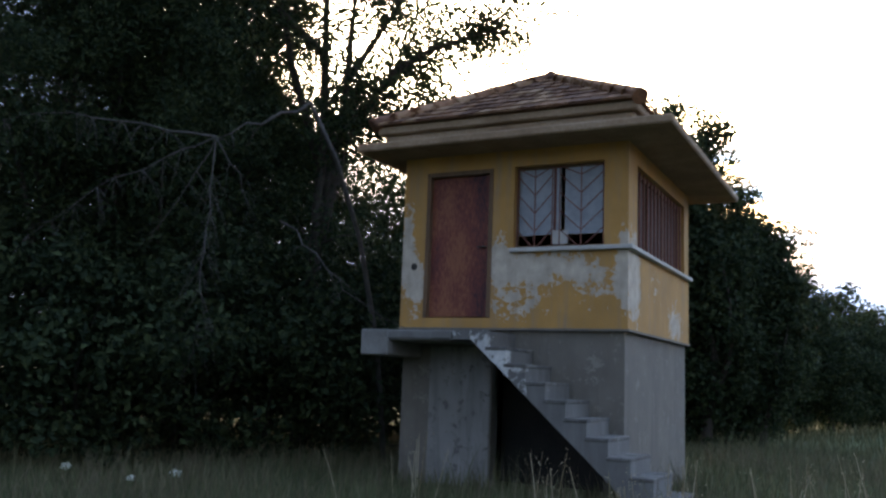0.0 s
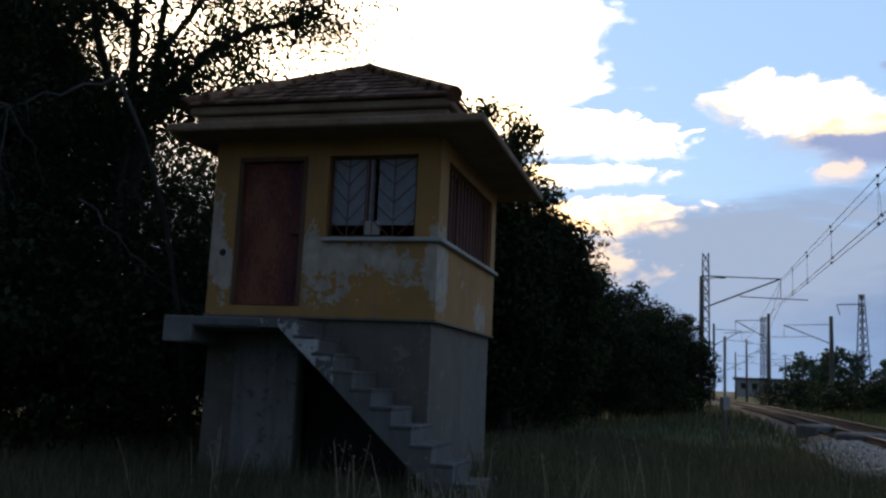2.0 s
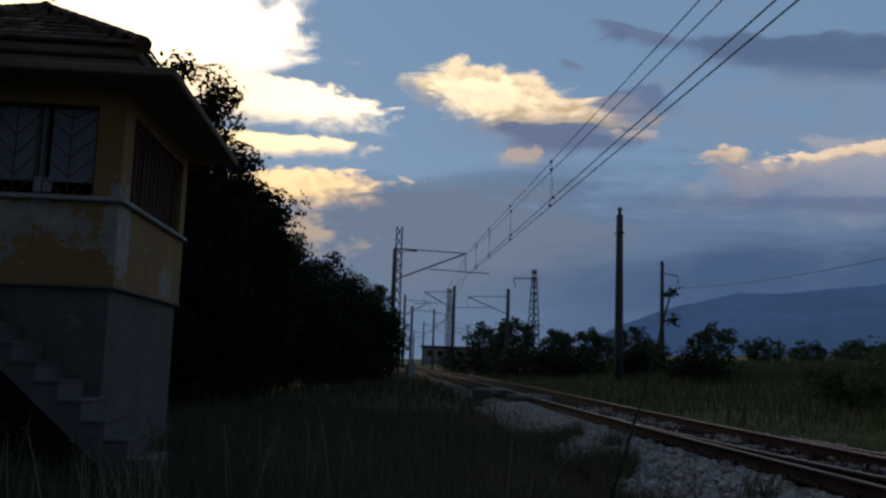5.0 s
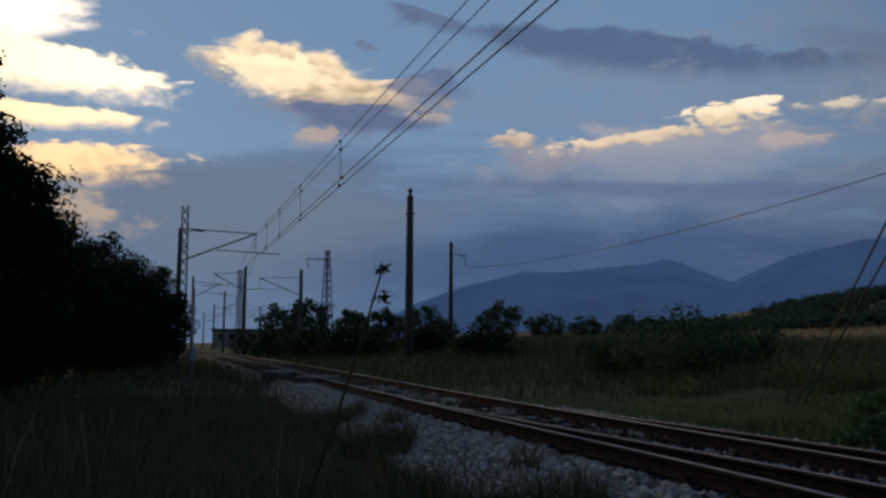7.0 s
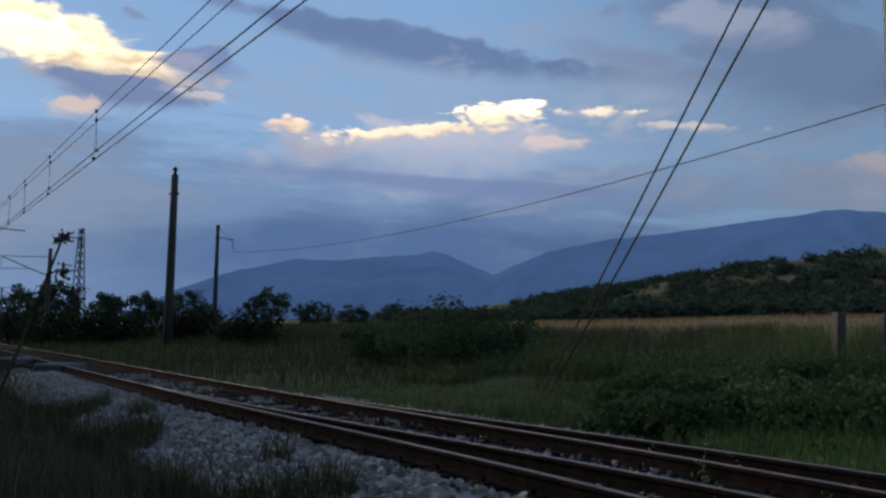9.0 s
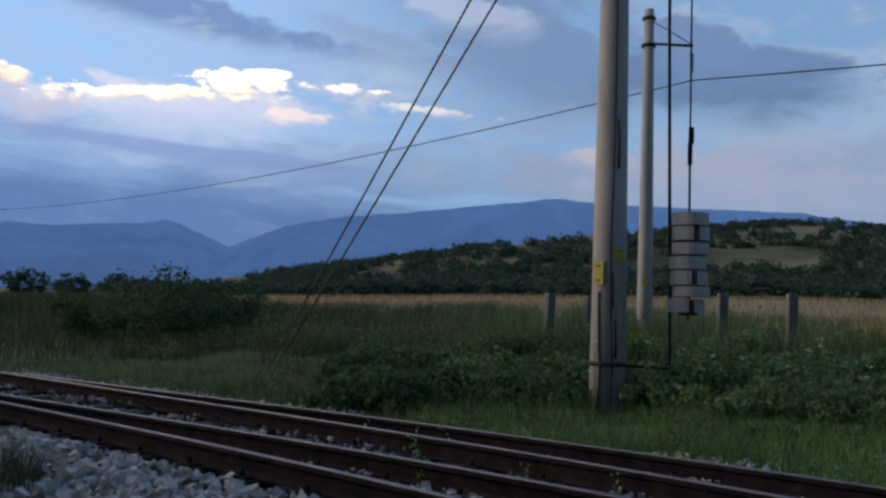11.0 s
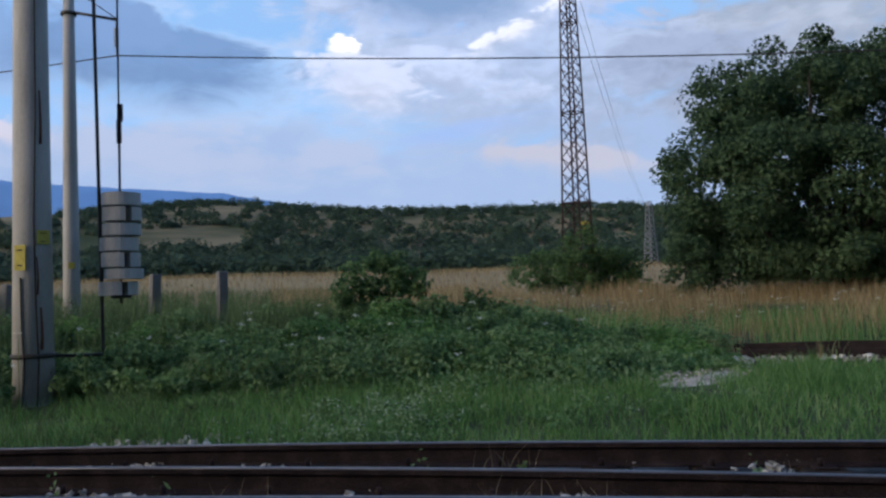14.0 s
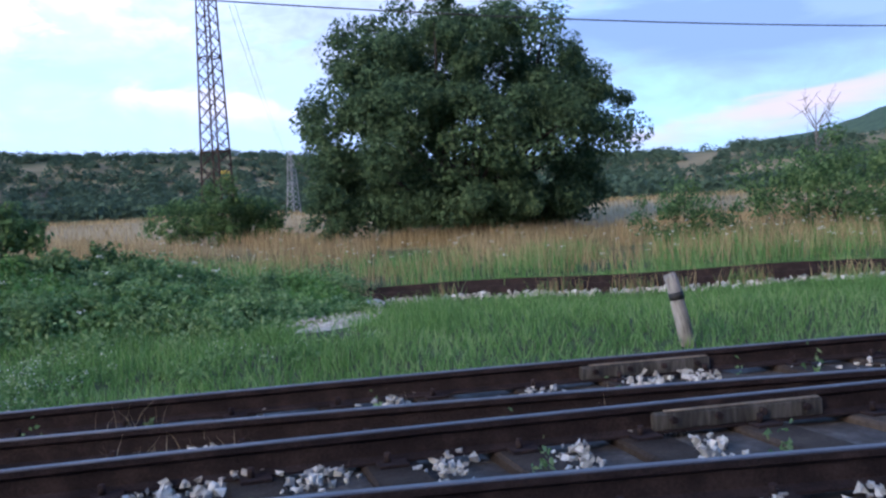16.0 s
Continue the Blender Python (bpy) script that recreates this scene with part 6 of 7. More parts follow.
M_LEAF_SHRUB = leaf("shrub_leaf", (0.045, 0.085, 0.035), (0.09, 0.16, 0.06), (0.17, 0.25, 0.105), 0.45)
BUSHES = [("leafy_bush", -113.6, 14.6, 1.0, 0.4, 900, 0.09, "slim green sapling among weeds"), ("leafy_bush", -107.9, 15.3, 1.6, 0.9, 3800, 0.105, "fresh green leafy bush among weeds"), ("dark_bush", -59.5, 24, 1.7, 1.8, 5200, 0.11, "dark green bush beside the field"),
          ("dark_bush", -63.0, 26, 1.4, 1.5, 3600, 0.11, "dark green bush beside the field"), ("dark_bush", -55.5, 27, 1.3, 1.4, 3000, 0.11, "dark green bush beside the field"),
          ("mast_bush", -121.3, 41, 3.1, 1.7, 5000, 0.16, "green bushes round the foot of a lattice mast"), ("mast_bush", -118.5, 42, 2.3, 1.6, 3000, 0.16, "green bushes round the foot of a lattice mast"),
          ("mast_bush", -123.2, 42, 2.0, 1.4, 2600, 0.16, "green bushes round the foot of a lattice mast"), ("thorn_bush", -149.6, 27, 2.0, 1.5, 3200, 0.12, "low olive thorn bush in dry grass"),
          ("thorn_bush", -158.5, 31, 3.1, 2.8, 6500, 0.15, "large green bush beside the field"), ("thorn_bush", -163.5, 30, 2.8, 2.4, 5000, 0.15, "large green bush beside the field"),
          ("dark_bush", -36.5, 60, 2.2, 3.0, 3500, 0.2, "dark scrub beside the track"), ("dark_bush", -39.5, 55, 2.0, 2.6, 3500, 0.2, "dark scrub beside the track"),
          ("dark_bush", -33.5, 75, 2.6, 3.4, 3500, 0.22, "dark scrub beside the track"), ("dark_bush", -43.5, 48, 1.8, 2.2, 3000, 0.18, "dark scrub beside the track"),
          ("dark_bush", -47.5, 40, 1.4, 1.8, 3000, 0.15, "dark scrub beside the track"), ("dark_bush", -127.6, 37, 3.4, 1.7, 5000, 0.17, "dark shrub beside a broad round tree")]
for k, (name, az, d, h, r, n, sz, lab) in enumerate(BUSHES):
    make_tree(name, gpoint(az, d), (0, 0, h * 0.44), (r, r, h * 0.55), n, sz, 60, 0.26 * r, M_LEAF_SHRUB if name in ("leafy_bush", "mast_bush", "thorn_bush") else M_LEAF_BANK if "scrub" in lab else M_LEAF_WALNUT, lab, 90 + k, 0.03, 0.2, 10, "", None, 0.0)

# leafy mounds of bramble and weed that cover the bank
M_LEAF_BRAMBLE = leaf("bramble_leaf", (0.07, 0.125, 0.05), (0.145, 0.24, 0.09), (0.27, 0.36, 0.16), 0.45)
rs = np.random.RandomState(15)
for k in range(84):
    az = -70 - 57 * (k + rs.rand()) / 84
    row = (k * 37) % 3
    d = (11.9, 13.2, 14.8)[row] + rs.uniform(-0.6, 0.6)
    h, r = rs.uniform(0.32, 0.52) + 0.10 * row, rs.uniform(0.4, 0.85)
    if az < -118:
        h, d = h * 0.7, d + 0.4
    if abs(az + 86.95) < 2.6 and d < 12.9:
        d += 1.6
    make_tree("weed_bush", gpoint(az, d), (0, 0, h * 0.42), (r, r * 0.9, h * 0.58), 2300, 0.078, 34, 0.21, (M_LEAF_BRAMBLE, M_LEAF_BRAMBLE if az < -84 else M_LEAF_WALNUT, M_GRASS if az < -84 else M_LEAF_SHRUB, M_LEAF_BUSH if az < -92 else M_LEAF_SHRUB)[rs.randint(4)], "low leafy bramble mound on the grassy bank", 200 + k, 0.012, 0.35, 6, "weed clumps", M_GRASS, -0.05)

# trees along the far edge of the field
rs = np.random.RandomState(17)
FAR = [(-41.0, 190, 7, 4), (-38.8, 170, 6, 3.5), (-43.2, 200, 8, 5), (-44.6, 210, 5, 4), (-48.6, 190, 8.5, 5), (-51.2, 210, 6.5, 4.5), (-53.8, 230, 5.5, 5), (-36, 150, 7, 4.5), (-34.5, 160, 7, 4.5), (-56.5, 235, 6, 5)]
for k, (az, d, h, r) in enumerate(FAR):
    make_tree("field_tree", gpoint(az, d), (0, 0, h * 0.5), (r, r, h * 0.5), 1500, 0.75, 40, 1.3, M_LEAF_HILL, "dark round tree at the far edge of the field", 130 + k, 0.25, 0.4, 6, "far field trees", None, 0.2)


def make_hill_woods():
    rs = np.random.RandomState(3)
    P = []
    for _ in range(7600):
        az = rs.uniform(-200, -56)
        d = 205 + 415 * rs.rand() ** 1.4
        p = gpoint(az, d)
        open_ground = noise.noise(Vector((p.x * 0.011, p.y * 0.011, 0.0))) + 0.35 * noise.noise(Vector((p.x * 0.04, p.y * 0.04, 4.0)))
        if d > 270 and open_ground > (0.22 if az > -80 else -0.02 if az > -104 else 0.02) and not (-150 < az < -100 and d < 520) and not (az > -100 and d < 330):
            if rs.rand() > 0.06:
                continue
        if az > -64 and d > 300:
            continue
        P.append((p.x, p.y, p.z, rs.uniform(2.2, 4.6)))
    for _ in range(520):
        az = rs.uniform(-150, -84)
        p = gpoint(az, rs.uniform(196, 232))
        P.append((p.x, p.y, p.z, rs.uniform(2.6, 5.6)))
    P = np.array(P)
    n = 70
    m = len(P)
    e = rs.normal(size=(m, n, 3))
    e /= np.linalg.norm(e, axis=2)[..., None]
    e[..., 2] = np.abs(e[..., 2]) * 1.15
    lumpy = 0.82 + 0.22 * np.sin(e[..., 0:1] * 5 + rs.uniform(0, 6, (m, 1, 1))) * np.sin(e[..., 2:3] * 6 + e[..., 1:2] * 4)
    c = P[:, None, :3] + e * P[:, None, 3:4] * lumpy * rs.uniform(0.8, 1.08, (m, n, 1))
    V, F = leaf_cards(c.reshape(-1, 3), 1.5, rs, 0.3, e.reshape(-1, 3), 0.5)
    tagged(sheet("hill_wood", V, F, M_LEAF_HILL), "dark mixed woodland covering the far hillside", "woodland", "", "stuff")


make_hill_woods()


def make_dead_tree(p, h, seed):
    rs = np.random.RandomState(seed)
    e = thing("dead_tree", Matrix.Translation(p), "pale leafless dead tree", "tree", "dead trees")
    sh = Shape()
    sh.tube([(0, 0, -0.3), (0.1, 0, h * 0.4), (0, 0, h)], h * 0.016, 0.015, 6)
    for k in range(16):
        a, z = rs.uniform(0, 6.28), h * rs.uniform(0.25, 0.9)
        L = h * rs.uniform(0.2, 0.4)
        q = Vector((math.cos(a) * L * 0.55, math.sin(a) * L * 0.55, z + L * 0.8))
        sh.tube([(0, 0, z), q.lerp(Vector((0, 0, z)), 0.5) - Vector((0, 0, 0.1)), q], h * 0.006, 0.006, 4)
        for _ in range(3):
            sh.tube([q * 0.8 + Vector((0, 0, z * 0.2)), q + Vector(rs.uniform(-0.14, 0.14, 3)) * h], h * 0.003, 0.003, 4)
    part("trunk", sh, M_PALEBARK, e)


make_dead_tree(gpoint(-108.6, 200), 8, 1)
make_dead_tree(gpoint(-110.8, 200), 9, 2)
make_dead_tree(gpoint(-157.8, 45), 5.0, 3)


def ridge(name, az, el, dist, mat, label, rough, seed):
    """A mountain chain: a broad slope up to an uneven crest, with spurs."""
    a = np.arange(az[0], az[-1] + 0.01, 0.25)
    top = np.interp(a, az, el)
    top = top + rough * np.array([noise.noise(Vector((v * 0.35, seed, 0))) + 0.5 * noise.noise(Vector((v * 1.1, seed, 5))) for v in a])
    V = []
    for k in np.linspace(0, 1, 12):
        r = dist * (0.72 + 0.28 * k)
        bump = np.array([noise.noise(Vector((v * 0.5, k * 2, seed + 2))) for v in a]) * 0.35 * k * (1 - k) * 4
        z = 1.45 + dist * np.tan(np.radians(np.clip(top * (k ** 0.8) + bump, -2, 20))) * (1 if k else 0) - 60 * (1 - k)
        V.append(np.stack([-r * np.sin(np.radians(a)), r * np.cos(np.radians(a)), z], 1))
    n = len(a)
    V = np.concatenate(V)
    i, j = np.meshgrid(np.arange(11), np.arange(n - 1), indexing="ij")
    F = np.stack([i * n + j, i * n + j + 1, (i + 1) * n + j + 1, (i + 1) * n + j], -1).reshape(-1, 4)
    tagged(sheet(name, V, F, mat, True), label, "mountain", "", "structure")


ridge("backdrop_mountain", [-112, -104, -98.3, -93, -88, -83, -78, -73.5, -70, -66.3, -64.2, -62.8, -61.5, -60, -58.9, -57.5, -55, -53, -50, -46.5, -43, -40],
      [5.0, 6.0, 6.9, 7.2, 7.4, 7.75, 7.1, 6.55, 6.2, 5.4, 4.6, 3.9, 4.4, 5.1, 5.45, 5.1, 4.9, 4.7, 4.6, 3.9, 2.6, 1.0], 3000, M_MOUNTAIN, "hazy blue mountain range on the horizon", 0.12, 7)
ridge("backdrop_hill", [-215, -190, -172, -162, -158.6, -154, -150, -146], [3, 6, 6.4, 5.7, 4.6, 4.2, 3.2, 2.0], 1500, M_LEAF_HILL, "wooded hill in the distance", 0.15, 12)


# grass
def blades(name, p, height, width, rs, mat, label, lean=0.35):
    n = len(p)
    a = rs.uniform(0, 6.283, n)
    h = height * rs.uniform(0.5, 1.3, n)
    w = width * rs.uniform(0.6, 1.3, n)
    side = np.stack([np.cos(a), np.sin(a), 0 * a], 1)
    b = rs.uniform(0, 6.283, n)
    bend = np.stack([np.cos(b), np.sin(b), 0 * b], 1) * (h * rs.uniform(0.05, lean, n))[:, None]
    up = np.stack([0 * h, 0 * h, h], 1)
    l, r = p - side * w[:, None] / 2, p + side * w[:, None] / 2
    mid = p + up * 0.55 + bend * 0.35
    tip = p + up + bend
    V = np.stack([l, r, mid + side * w[:, None] * 0.38, mid - side * w[:, None] * 0.38, tip], 1).reshape(-1, 3)
    F = (np.array([(0, 1, 2), (0, 2, 3), (3, 2, 4)])[None] + 5 * np.arange(n)[:, None, None]).reshape(-1, 3)
    return tagged(sheet(name, V, F, mat), label, "grass", "", "stuff")


def spread(rs, n, az0, az1, d0, d1, power=0.5, s_lo=-99, s_hi=99, clump=0.0, freq=0.5):
    az = rs.uniform(az0, az1, n)
    d = d0 + (d1 - d0) * rs.rand(n) ** (1 / (power * 2))
    x, y = -d * np.sin(np.radians(az)), d * np.cos(np.radians(az))
    s = x * ACROSS[0] + y * ACROSS[1]
    tau = x * ALONG[0] + y * ALONG[1]
    near, far = track_at(TRACK_A, tau) - 1.9, track_at(TRACK_B, tau) + 1.95
    ok = (s > s_lo) & (s < s_hi) & ((s < near) | (s > far) | (np.abs(tau) > 120))
    loc = np.stack([(x - 1.76) * 0.891 + (y - 10.83) * -0.454, (x - 1.76) * 0.454 + (y - 10.83) * 0.891], 1)
    ok &= ~((loc[:, 0] > -3.3) & (loc[:, 0] < 0.05) & (loc[:, 1] > -0.1) & (loc[:, 1] < 3.6))
    if clump:
        c = np.array([noise.noise(Vector((u * freq, v * freq, 7.0))) for u, v in zip(x, y)])
        ok &= c > rs.uniform(-0.5, 0.5, n) * (1 - clump) + 0.0
    x, y = x[ok], y[ok]
    return np.stack([x, y, ground_z(x, y) - 0.02], 1)


def clear_of(p, extra=0.0):
    """Leaves the sandy path, the foot of the house and the siding's near side free."""
    q = p[:, :2]
    ok = np.ones(len(p), bool)
    ragged = np.random.RandomState(len(p)).uniform(0.35, 1.05, len(p))
    for c, r in (((11.3, 0.6), 0.75), ((10.2, 0.5), 0.5), ((7.9, -5.8), 0.55), ((8.4, -6.0), 0.5), ((8.9, -6.3), 0.6), ((9.6, -7.1), 0.65), ((10.3, -8.1), 0.7), ((11.0, -9.0), 0.6)):
        ok &= np.hypot(q[:, 0] - c[0], q[:, 1] - c[1]) > (r + extra) * ragged
    d = (q - np.array([13.6, -7.9])) @ np.array([0.697, -0.717])
    ok &= ~((np.abs(d + 0.2) < 1.3 + extra) & (q[:, 1] < -8.5))
    return p[ok]


rs = np.random.RandomState(77)
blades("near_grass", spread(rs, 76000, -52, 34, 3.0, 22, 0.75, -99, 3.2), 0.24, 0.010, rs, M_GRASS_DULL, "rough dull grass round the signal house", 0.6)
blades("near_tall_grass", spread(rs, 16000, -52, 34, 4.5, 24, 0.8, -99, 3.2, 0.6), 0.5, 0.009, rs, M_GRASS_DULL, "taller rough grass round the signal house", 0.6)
M_GRASS_DRY = leaf("withered_grass", (0.075, 0.06, 0.04), (0.125, 0.10, 0.066), (0.21, 0.17, 0.115))
# darkest grass copy: dim evening light on the meadow is put into the colour
M_GRASS_SHADE = leaf("shaded_meadow_grass", (0.035, 0.052, 0.026), (0.065, 0.092, 0.042), (0.12, 0.135, 0.07))
blades("near_dry_grass", spread(rs, 26000, -52, 34, 3.2, 20, 0.8, -99, 3.4, 0.5, 0.7), 0.42, 0.007, rs, M_GRASS_DRY, "withered brown grass round the signal house", 0.8)
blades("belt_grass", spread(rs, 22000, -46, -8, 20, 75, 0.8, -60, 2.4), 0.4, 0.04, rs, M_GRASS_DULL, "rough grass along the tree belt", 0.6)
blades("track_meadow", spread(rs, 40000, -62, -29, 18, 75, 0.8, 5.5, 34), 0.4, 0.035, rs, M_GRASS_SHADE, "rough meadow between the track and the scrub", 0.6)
blades("verge_grass", clear_of(spread(rs, 112000, -175, -76, 5.0, 19, 0.75, 6.0, 17)), 0.15, 0.013, rs, M_GRASS, "short green grass beyond the tracks", 0.9)
blades("verge_grass", clear_of(spread(rs, 36000, -95, -40, 5.0, 19, 0.75, 6.0, 17)), 0.13, 0.012, rs, M_GRASS_MID, "short dim green grass beyond the tracks", 0.9)
blades("verge_tufts", clear_of(spread(rs, 28000, -134, -75, 6.5, 15.0, 0.8, 7.0, 14.2, 0.7, 0.9)), 0.22, 0.011, rs, M_GRASS, "tufts of longer grass beyond the tracks", 0.7)
blades("verge_tufts", clear_of(spread(rs, 15000, -96, -40, 6.5, 16, 0.8, 7.0, 12.5, 0.7, 0.9)), 0.28, 0.011, rs, M_GRASS_MID, "tufts of longer dim green grass beyond the tracks", 0.7)
blades("meadow_grass", clear_of(spread(rs, 34000, -106, -76, 12, 50, 0.9, 10.5, 42, 0.5)), 0.6, 0.018, rs, M_GRASS_MID, "tall green meadow grass before the field", 0.5)
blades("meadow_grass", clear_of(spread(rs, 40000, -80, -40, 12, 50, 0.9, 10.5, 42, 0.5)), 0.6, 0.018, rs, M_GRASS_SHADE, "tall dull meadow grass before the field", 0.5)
blades("meadow_grass", clear_of(spread(rs, 40000, -175, -105, 14, 30, 0.9, 12.5, 25, 0.8)), 0.5, 0.018, rs, M_GRASS, "green grass mixed into the dry meadow", 0.5)
blades("dry_grass", clear_of(spread(rs, 60000, -178, -101, 17, 42, 0.9, 15.8, 40, 0.4, 0.25)), 0.72, 0.018, rs, M_GOLD, "tall dry golden grass before the field", 0.4)
blades("rank_grass", clear_of(spread(rs, 9000, -104, -78, 13.0, 16.4, 0.9, 9.9, 30, 0.4, 0.6)), 0.85, 0.016, rs, M_GRASS_MID, "rank grass before the fence posts", 0.5)
blades("dry_field_edge", spread(rs, 30000, -178, -55, 36, 90, 0.9, 28, 90), 0.4, 0.04, rs, M_GOLD, "dry golden stubble of the field", 0.4)


def shoulder_grass():
    """Tongues of rough grass that creep over the stones."""
    rs = np.random.RandomState(83)
    n = 26000
    tau, off = rs.uniform(1.5, 15, n), rs.uniform(-2.6, -1.25, n)
    c = np.array([noise.noise(Vector((t * 0.9, q * 1.6, 5.0))) for t, q in zip(tau, off)])
    ok = c > 0.25 + 0.55 * (off + 1.9) + rs.uniform(-0.12, 0.12, n)
    tau, off = tau[ok], off[ok]
    z = np.interp(off, [-2.9, -1.9, -1.45, -0.8], [0.03, 0.25, 0.34, 0.345])
    blades("shoulder_grass", np.concatenate([to_xy(tau, track_at(TRACK_A, tau) + off), z[:, None]], 1), 0.26, 0.010, rs, M_GRASS_DULL, "rough grass creeping over the track shoulder", 0.8)


shoulder_grass()
siding_tufts()


def weeds():
    """Low leafy weeds in mounds beyond the verge."""
    rs = np.random.RandomState(9)
    P = clear_of(np.concatenate([spread(rs, 5200, -128, -56, 9.8, 22, 0.85, 9.9, 19, 0.75, 0.4), spread(rs, 800, -126, -40, 7.5, 14, 0.8, 7.2, 12, 0.6, 0.8)]), 0.3)
    big = np.array([noise.noise(Vector((x * 0.55, y * 0.55, 2.0))) for x, y, _ in P])
    s = P[:, 0] * ACROSS[0] + P[:, 1] * ACROSS[1]
    r = rs.uniform(0.12, 0.30, len(P)) * (1.0 + 1.3 * np.clip(big, 0, 1)) * np.where(s < 9.5, 0.55, np.where(s > 11.0, 1.45, 1.1))
    n = 52
    e = rs.normal(size=(len(P), n, 3))
    e /= np.linalg.norm(e, axis=2)[..., None]
    e[..., 2] = np.abs(e[..., 2]) * 1.5
    c = (P[:, None] + e * r[:, None, None] * rs.uniform(0.5, 1.1, (len(P), n, 1))).reshape(-1, 3)
    az = np.degrees(np.arctan2(-c[:, 0], c[:, 1])) + rs.normal(0, 6, len(c))
    for side, mat, label in ((az > -103, M_GRASS_MID, "low dim green weeds in mounds"), (az <= -103, M_LEAF_BUSH, "low leafy green weeds in mounds")):
        V, F = leaf_cards(c[side], 0.058, rs)
        tagged(sheet("weed_mounds", V, F, mat), label, "weeds", "", "stuff")


weeds()


def pale_weeds():
    """Patches of small pale-flowered plants on the short verge."""
    rs = np.random.RandomState(91)
    at = np.concatenate([np.array([x, y]) + rs.normal(size=(n, 2)) * np.array([0.32, 0.5]) for x, y, n in ((7.6, -2.2, 60), (8.2, -2.9, 18), (7.2, -4.6, 12))])
    P = np.concatenate([at, ground_z(at[:, 0], at[:, 1])[:, None]], 1)
    h = rs.uniform(0.12, 0.34, (len(P), 1))
    for name, m, size, lo, mat, label in (("pale_weed_leaves", 26, 0.04, 0.05, M_LEAF_BUSH, "grey-green leaves of small verge plants"), ("pale_weed_flowers", 6, 0.018, 0.7, M_FLOWER, "tiny pale flowers of small verge plants")):
        k = rs.uniform(lo, 1.05, (len(P), m))
        c = P[:, None] + np.stack([rs.normal(size=k.shape) * 0.045, rs.normal(size=k.shape) * 0.045, k * h], -1)
        V, F = leaf_cards(c.reshape(-1, 3), size, rs)
        tagged(sheet(name, V, F, mat), label, "weeds", "", "stuff")


pale_weeds()


def flowers():
    """White umbels on thin stalks among the grass."""
    rs = np.random.RandomState(19)
    P = np.concatenate([spread(rs, 240, -165, -116, 15, 32, 0.8, 12, 28), spread(rs, 26, -120, -85, 8, 14, 0.8, 7.5, 14)])
    h = rs.uniform(0.45, 0.95, len(P))
    tip = P + np.stack([rs.uniform(-0.1, 0.1, len(P)), rs.uniform(-0.1, 0.1, len(P)), h], 1)
    c = (tip[:, None] + rs.normal(size=(len(P), 12, 3)) * np.array([0.025, 0.025, 0.008])).reshape(-1, 3)
    V, F = leaf_cards(c, 0.025, rs, 0)
    tagged(sheet("white_umbels", V, F, M_FLOWER), "white flower umbels scattered in the grass", "flowers", "", "stuff")
    sh = Shape()
    for a, b in zip(P, tip):
        sh.tube([a, b], 0.005, 0.003, 3, False)
    tagged(part("flower_stalks", sh, M_GRASS), "thin green flower stalks", "flowers", "", "stuff")


flowers()


def oat_stalks():
    """Dry wild oats in front of the stair."""
    rs = np.random.RandomState(29)
    sh = Shape()
    seeds = []
    for az, d, n in ((-8.5, 7.0, 16), (-11, 7.4, 14), (-3.5, 8.0, 8), (-17.5, 8.5, 10), (-22, 9, 10), (5, 10, 8), (-35, 7, 6)):
        for _ in range(n):
            p = gpoint(az + rs.normal() * 1.2, d + rs.normal() * 0.3)
            h = rs.uniform(0.45, 0.85)
            q = p + Vector((rs.normal() * 0.12, rs.normal() * 0.12, h))
            sh.tube([p, p.lerp(q, 0.6) + Vector((0, 0, 0.04)), q], 0.004, 0.002, 4, False)
            for k in range(13):
                seeds.append(p.lerp(q, rs.uniform(0.68, 1.02)) + Vector(rs.normal(size=3)) * 0.036)
    tagged(part("oat_stalks", sh, M_STALK), "dry wild oat stalks before the stair", "grass", "", "stuff")
    V, F = leaf_cards(np.array(seeds), 0.015, rs, 2.0)
    tagged(sheet("oat_seeds", V, F, M_STALK), "pale hanging oat seeds", "grass", "", "stuff")


oat_stalks()


def tall_weed():
    """One thistle stem standing close by, dark against the hills."""
    base, tip = Vector((0.62, 1.50, float(ground_z(0.62, 1.50)))), Vector((1.13, 1.51, 1.615))
    e = thing("thistle", Matrix.Translation(base), "single tall weed stem with withered flower heads", "plant")
    d = tip - base
    stem = [Vector((0, 0, -0.02)), d * 0.35 + Vector((-0.03, 0.0, 0.02)), d * 0.7 + Vector((-0.02, 0.0, 0.01)), d * 0.86 + Vector((-0.006, 0, 0)), d]
    part("stem", Shape().tube(stem, 0.005, 0.002, 6), M_GRASS_DULL, e)
    rs = np.random.RandomState(2)
    for k, f in enumerate((0.997, 0.955, 0.91)):
        side = Vector(((0.0, 0, 0), (0.03, -0.012, 0), (-0.012, 0.004, 0))[k])
        pts = np.array([d * f + side * rs.rand() + Vector(rs.normal(size=3)) * 0.0055 for _ in range(30)])
        V, F = leaf_cards(pts, 0.013, rs, -1.2)
        sheet("flower_head", V, F, M_GRASS_DULL, False, e)


tall_weed()


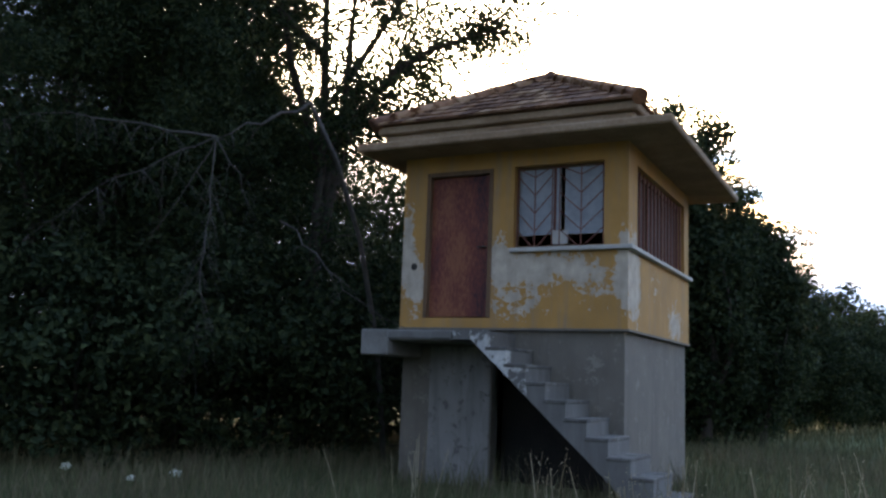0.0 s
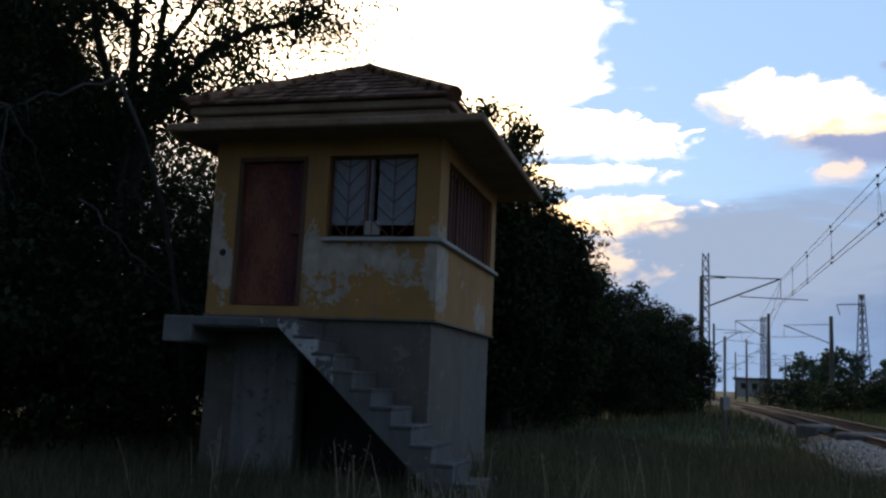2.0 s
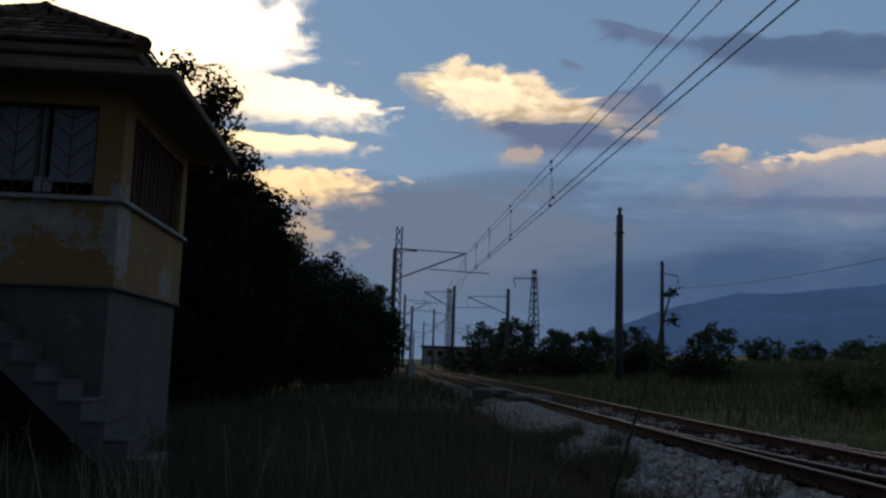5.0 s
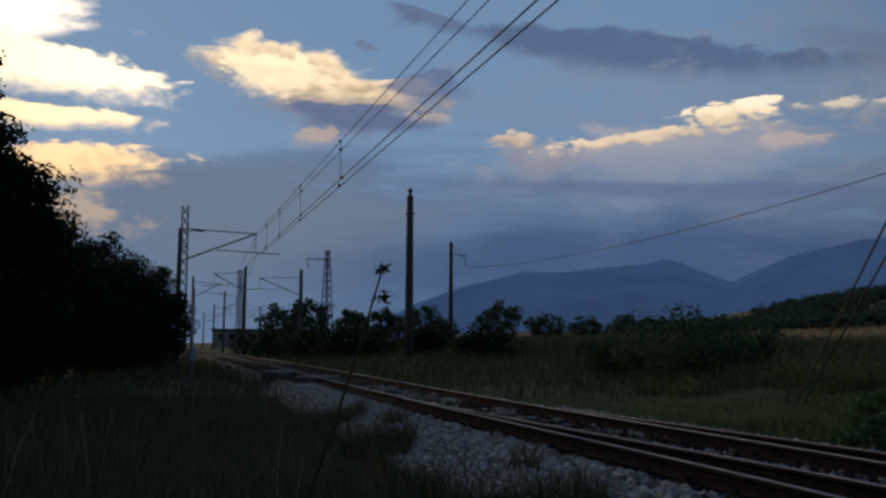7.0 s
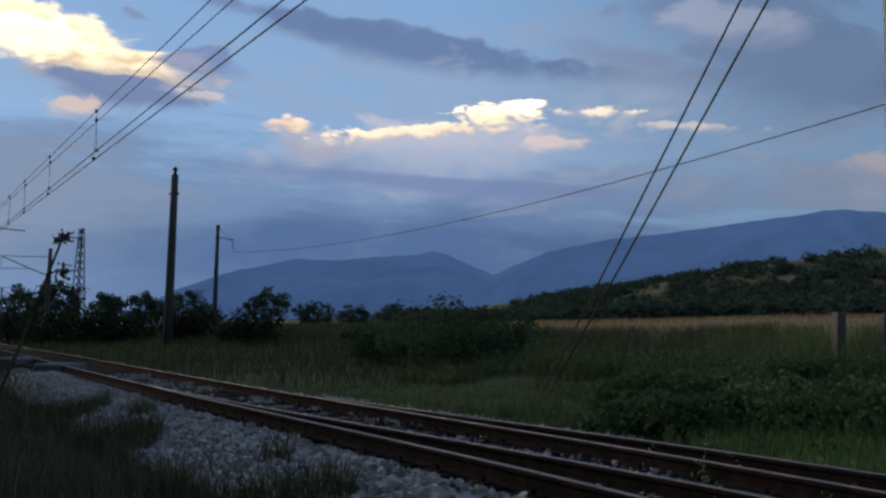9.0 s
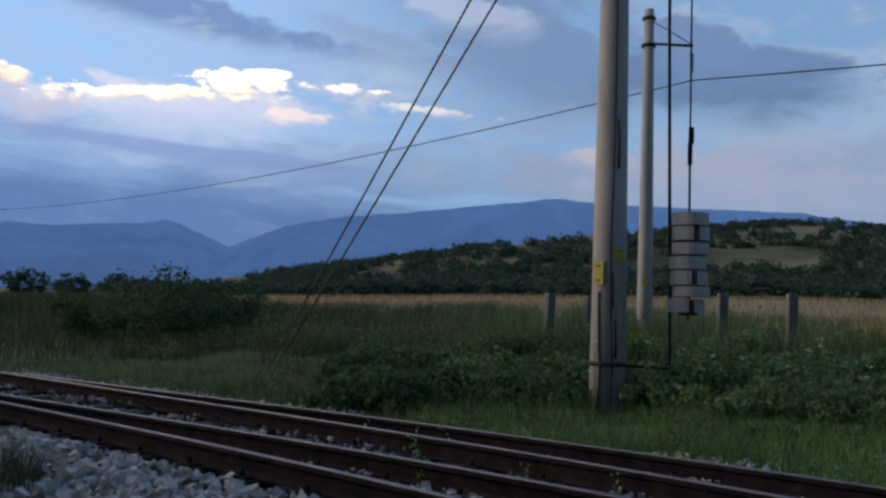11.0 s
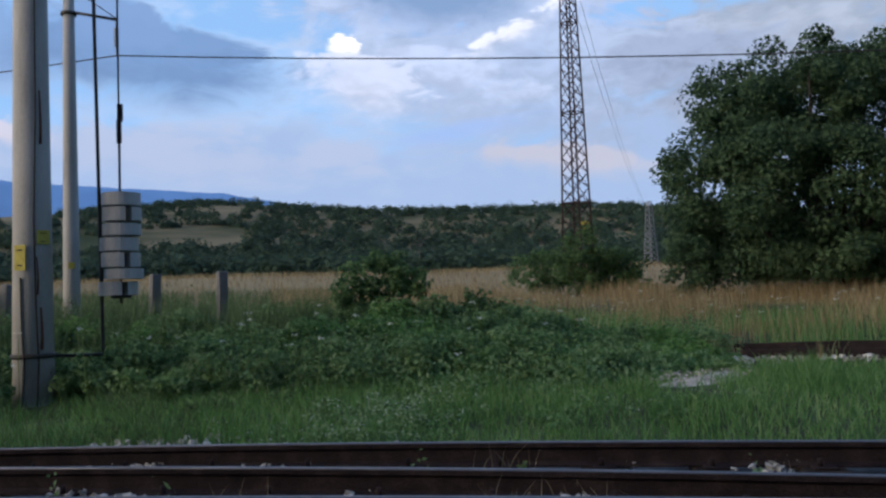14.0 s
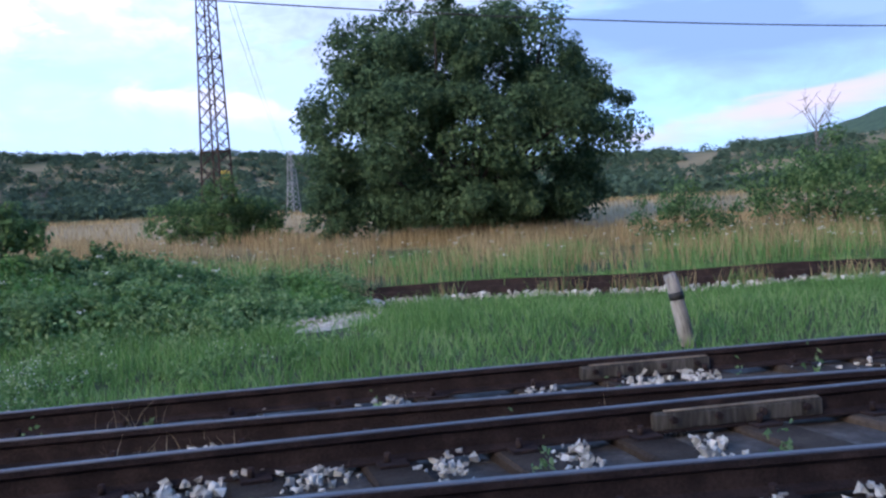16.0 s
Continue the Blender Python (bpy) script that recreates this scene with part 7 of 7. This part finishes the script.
def track_weeds():
    rs = np.random.RandomState(61)
    P = []
    for _ in range(34):
        tau = rs.uniform(-5, 6)
        q = to_xy(np.array(tau), track_at(TRACK_A, np.array(tau)) + rs.uniform(-0.5, 1.6))
        P.append((q[0], q[1], 0.36, rs.uniform(0.03, 0.12)))
    c = np.concatenate([np.array(p[:3]) + np.abs(rs.normal(size=(26, 3))) * np.array([0.5, 0.5, 1.0]) * p[3] for p in P])
    V, F = leaf_cards(c, 0.036, rs)
    tagged(sheet("track_weeds", V, F, M_LEAF_BUSH), "small green weeds sprouting between the rails", "weeds", "", "stuff")


track_weeds()
rs = np.random.RandomState(62)
p = np.concatenate([np.array([x, y, 0.36]) + rs.normal(size=(n, 3)) * np.array([0.12, 0.12, 0.0]) for x, y, n in ((4.36, -1.82, 16), (4.34, -2.29, 14), (5.3, -2.3, 18), (3.2, -3.9, 12), (5.0, -0.6, 10), (4.1, -3.3, 10))])
blades("track_stalks", p, 0.17, 0.005, rs, M_STALK, "withered stalks standing between the rails", 0.9)

# pale bare track of sand that crosses to the siding
M_SAND = material("pale_sand", [(0.34, (0.24, 0.205, 0.155)), (0.5, (0.47, 0.41, 0.32)), (0.68, (0.64, 0.57, 0.46))], 5, 0.95, 0, 0.9, 22)
rs = np.random.RandomState(44)
A, B = np.array([8.7, -5.9]), np.array([11.7, -9.9])
U = (B - A) / np.linalg.norm(B - A)
N = np.array([U[1], -U[0]])
V, F = [], []
for i in range(22):
    k = i / 21
    half = 0.34 + 0.12 * math.sin(k * 7) + rs.uniform(-0.1, 0.1)
    c = A + (B - A) * k + N * 0.25 * math.sin(k * 4.2)
    for q in np.linspace(-1, 1, 7):
        x, y = c + N * half * q * rs.uniform(0.92, 1.08)
        V.append((x, y, float(ground_z(x, y)) + 0.10 * (1 - q * q) * min(1, 6 * k, 6 * (1 - k)) - 0.03 + rs.uniform(-0.012, 0.016)))
for i in range(21):
    for j in range(6):
        F.append((7 * i + j, 7 * i + j + 1, 7 * i + j + 8, 7 * i + j + 7))
tagged(sheet("sandy_path", np.array(V), np.array(F), M_SAND, True), "pale bare gravel path through the grass", "path", "", "structure")
k = 0.65 * rs.rand(260)
p = A + (B - A) * k[:, None] + N * rs.normal(0, 0.25, 260)[:, None]
stones("path_gravel", np.concatenate([p, (ground_z(p[:, 0], p[:, 1]) + 0.1)[:, None]], 1), rs.uniform(0.012, 0.03, 260), "loose pale gravel on the path", 45)

# litter in the grass before the wood
for az, d, r in ((18.1, 12.2, 0.08), (20.7, 11.6, 0.06), (24.1, 12.6, 0.07)):
    p = gpoint(az, d, 0.12)
    sh = Shape()
    bmesh.ops.create_icosphere(sh.bm, subdivisions=2, radius=r)
    for v in sh.bm.verts:
        v.co *= 1 + 0.55 * noise.noise(v.co * 40 + Vector((az, 0, 0)))
        v.co.z *= 0.6
    o = part("litter", sh, M_FLOWER)
    o.matrix_world = Matrix.Translation(p)
    tagged(o, "crumpled white litter lying in the grass", "litter", "litter in the grass")

# the nearest stones of the shoulder, one by one
rs = np.random.RandomState(50)
meshes = []
for k in range(10):
    me = bpy.data.meshes.new("ballast_stone")
    me.from_pydata(rock_mesh(rs).tolist(), [], ROCK_F.tolist())
    me.materials.append(M_STONE)
    meshes.append(me)
bed = bpy.data.objects["trackbed"]
for k in range(280):
    tau, off = rs.uniform(2.5, 7.5), rs.uniform(-2.2, -1.0)
    x, y = to_xy(np.array(tau), track_at(TRACK_A, np.array(tau)) + off)
    z = float(np.interp(off, [-2.9, -1.9, -1.45, -0.8], [0.03, 0.25, 0.34, 0.345])) + rs.uniform(0.03, 0.05)
    o = new("ballast_stone", meshes[k % 10])
    o.parent = bed
    o.matrix_local = pose(x, y, z, rs.uniform(0, 360), rs.uniform(0, 360), rs.uniform(0, 360)) @ Matrix.Scale(rs.uniform(0.045, 0.08), 4)
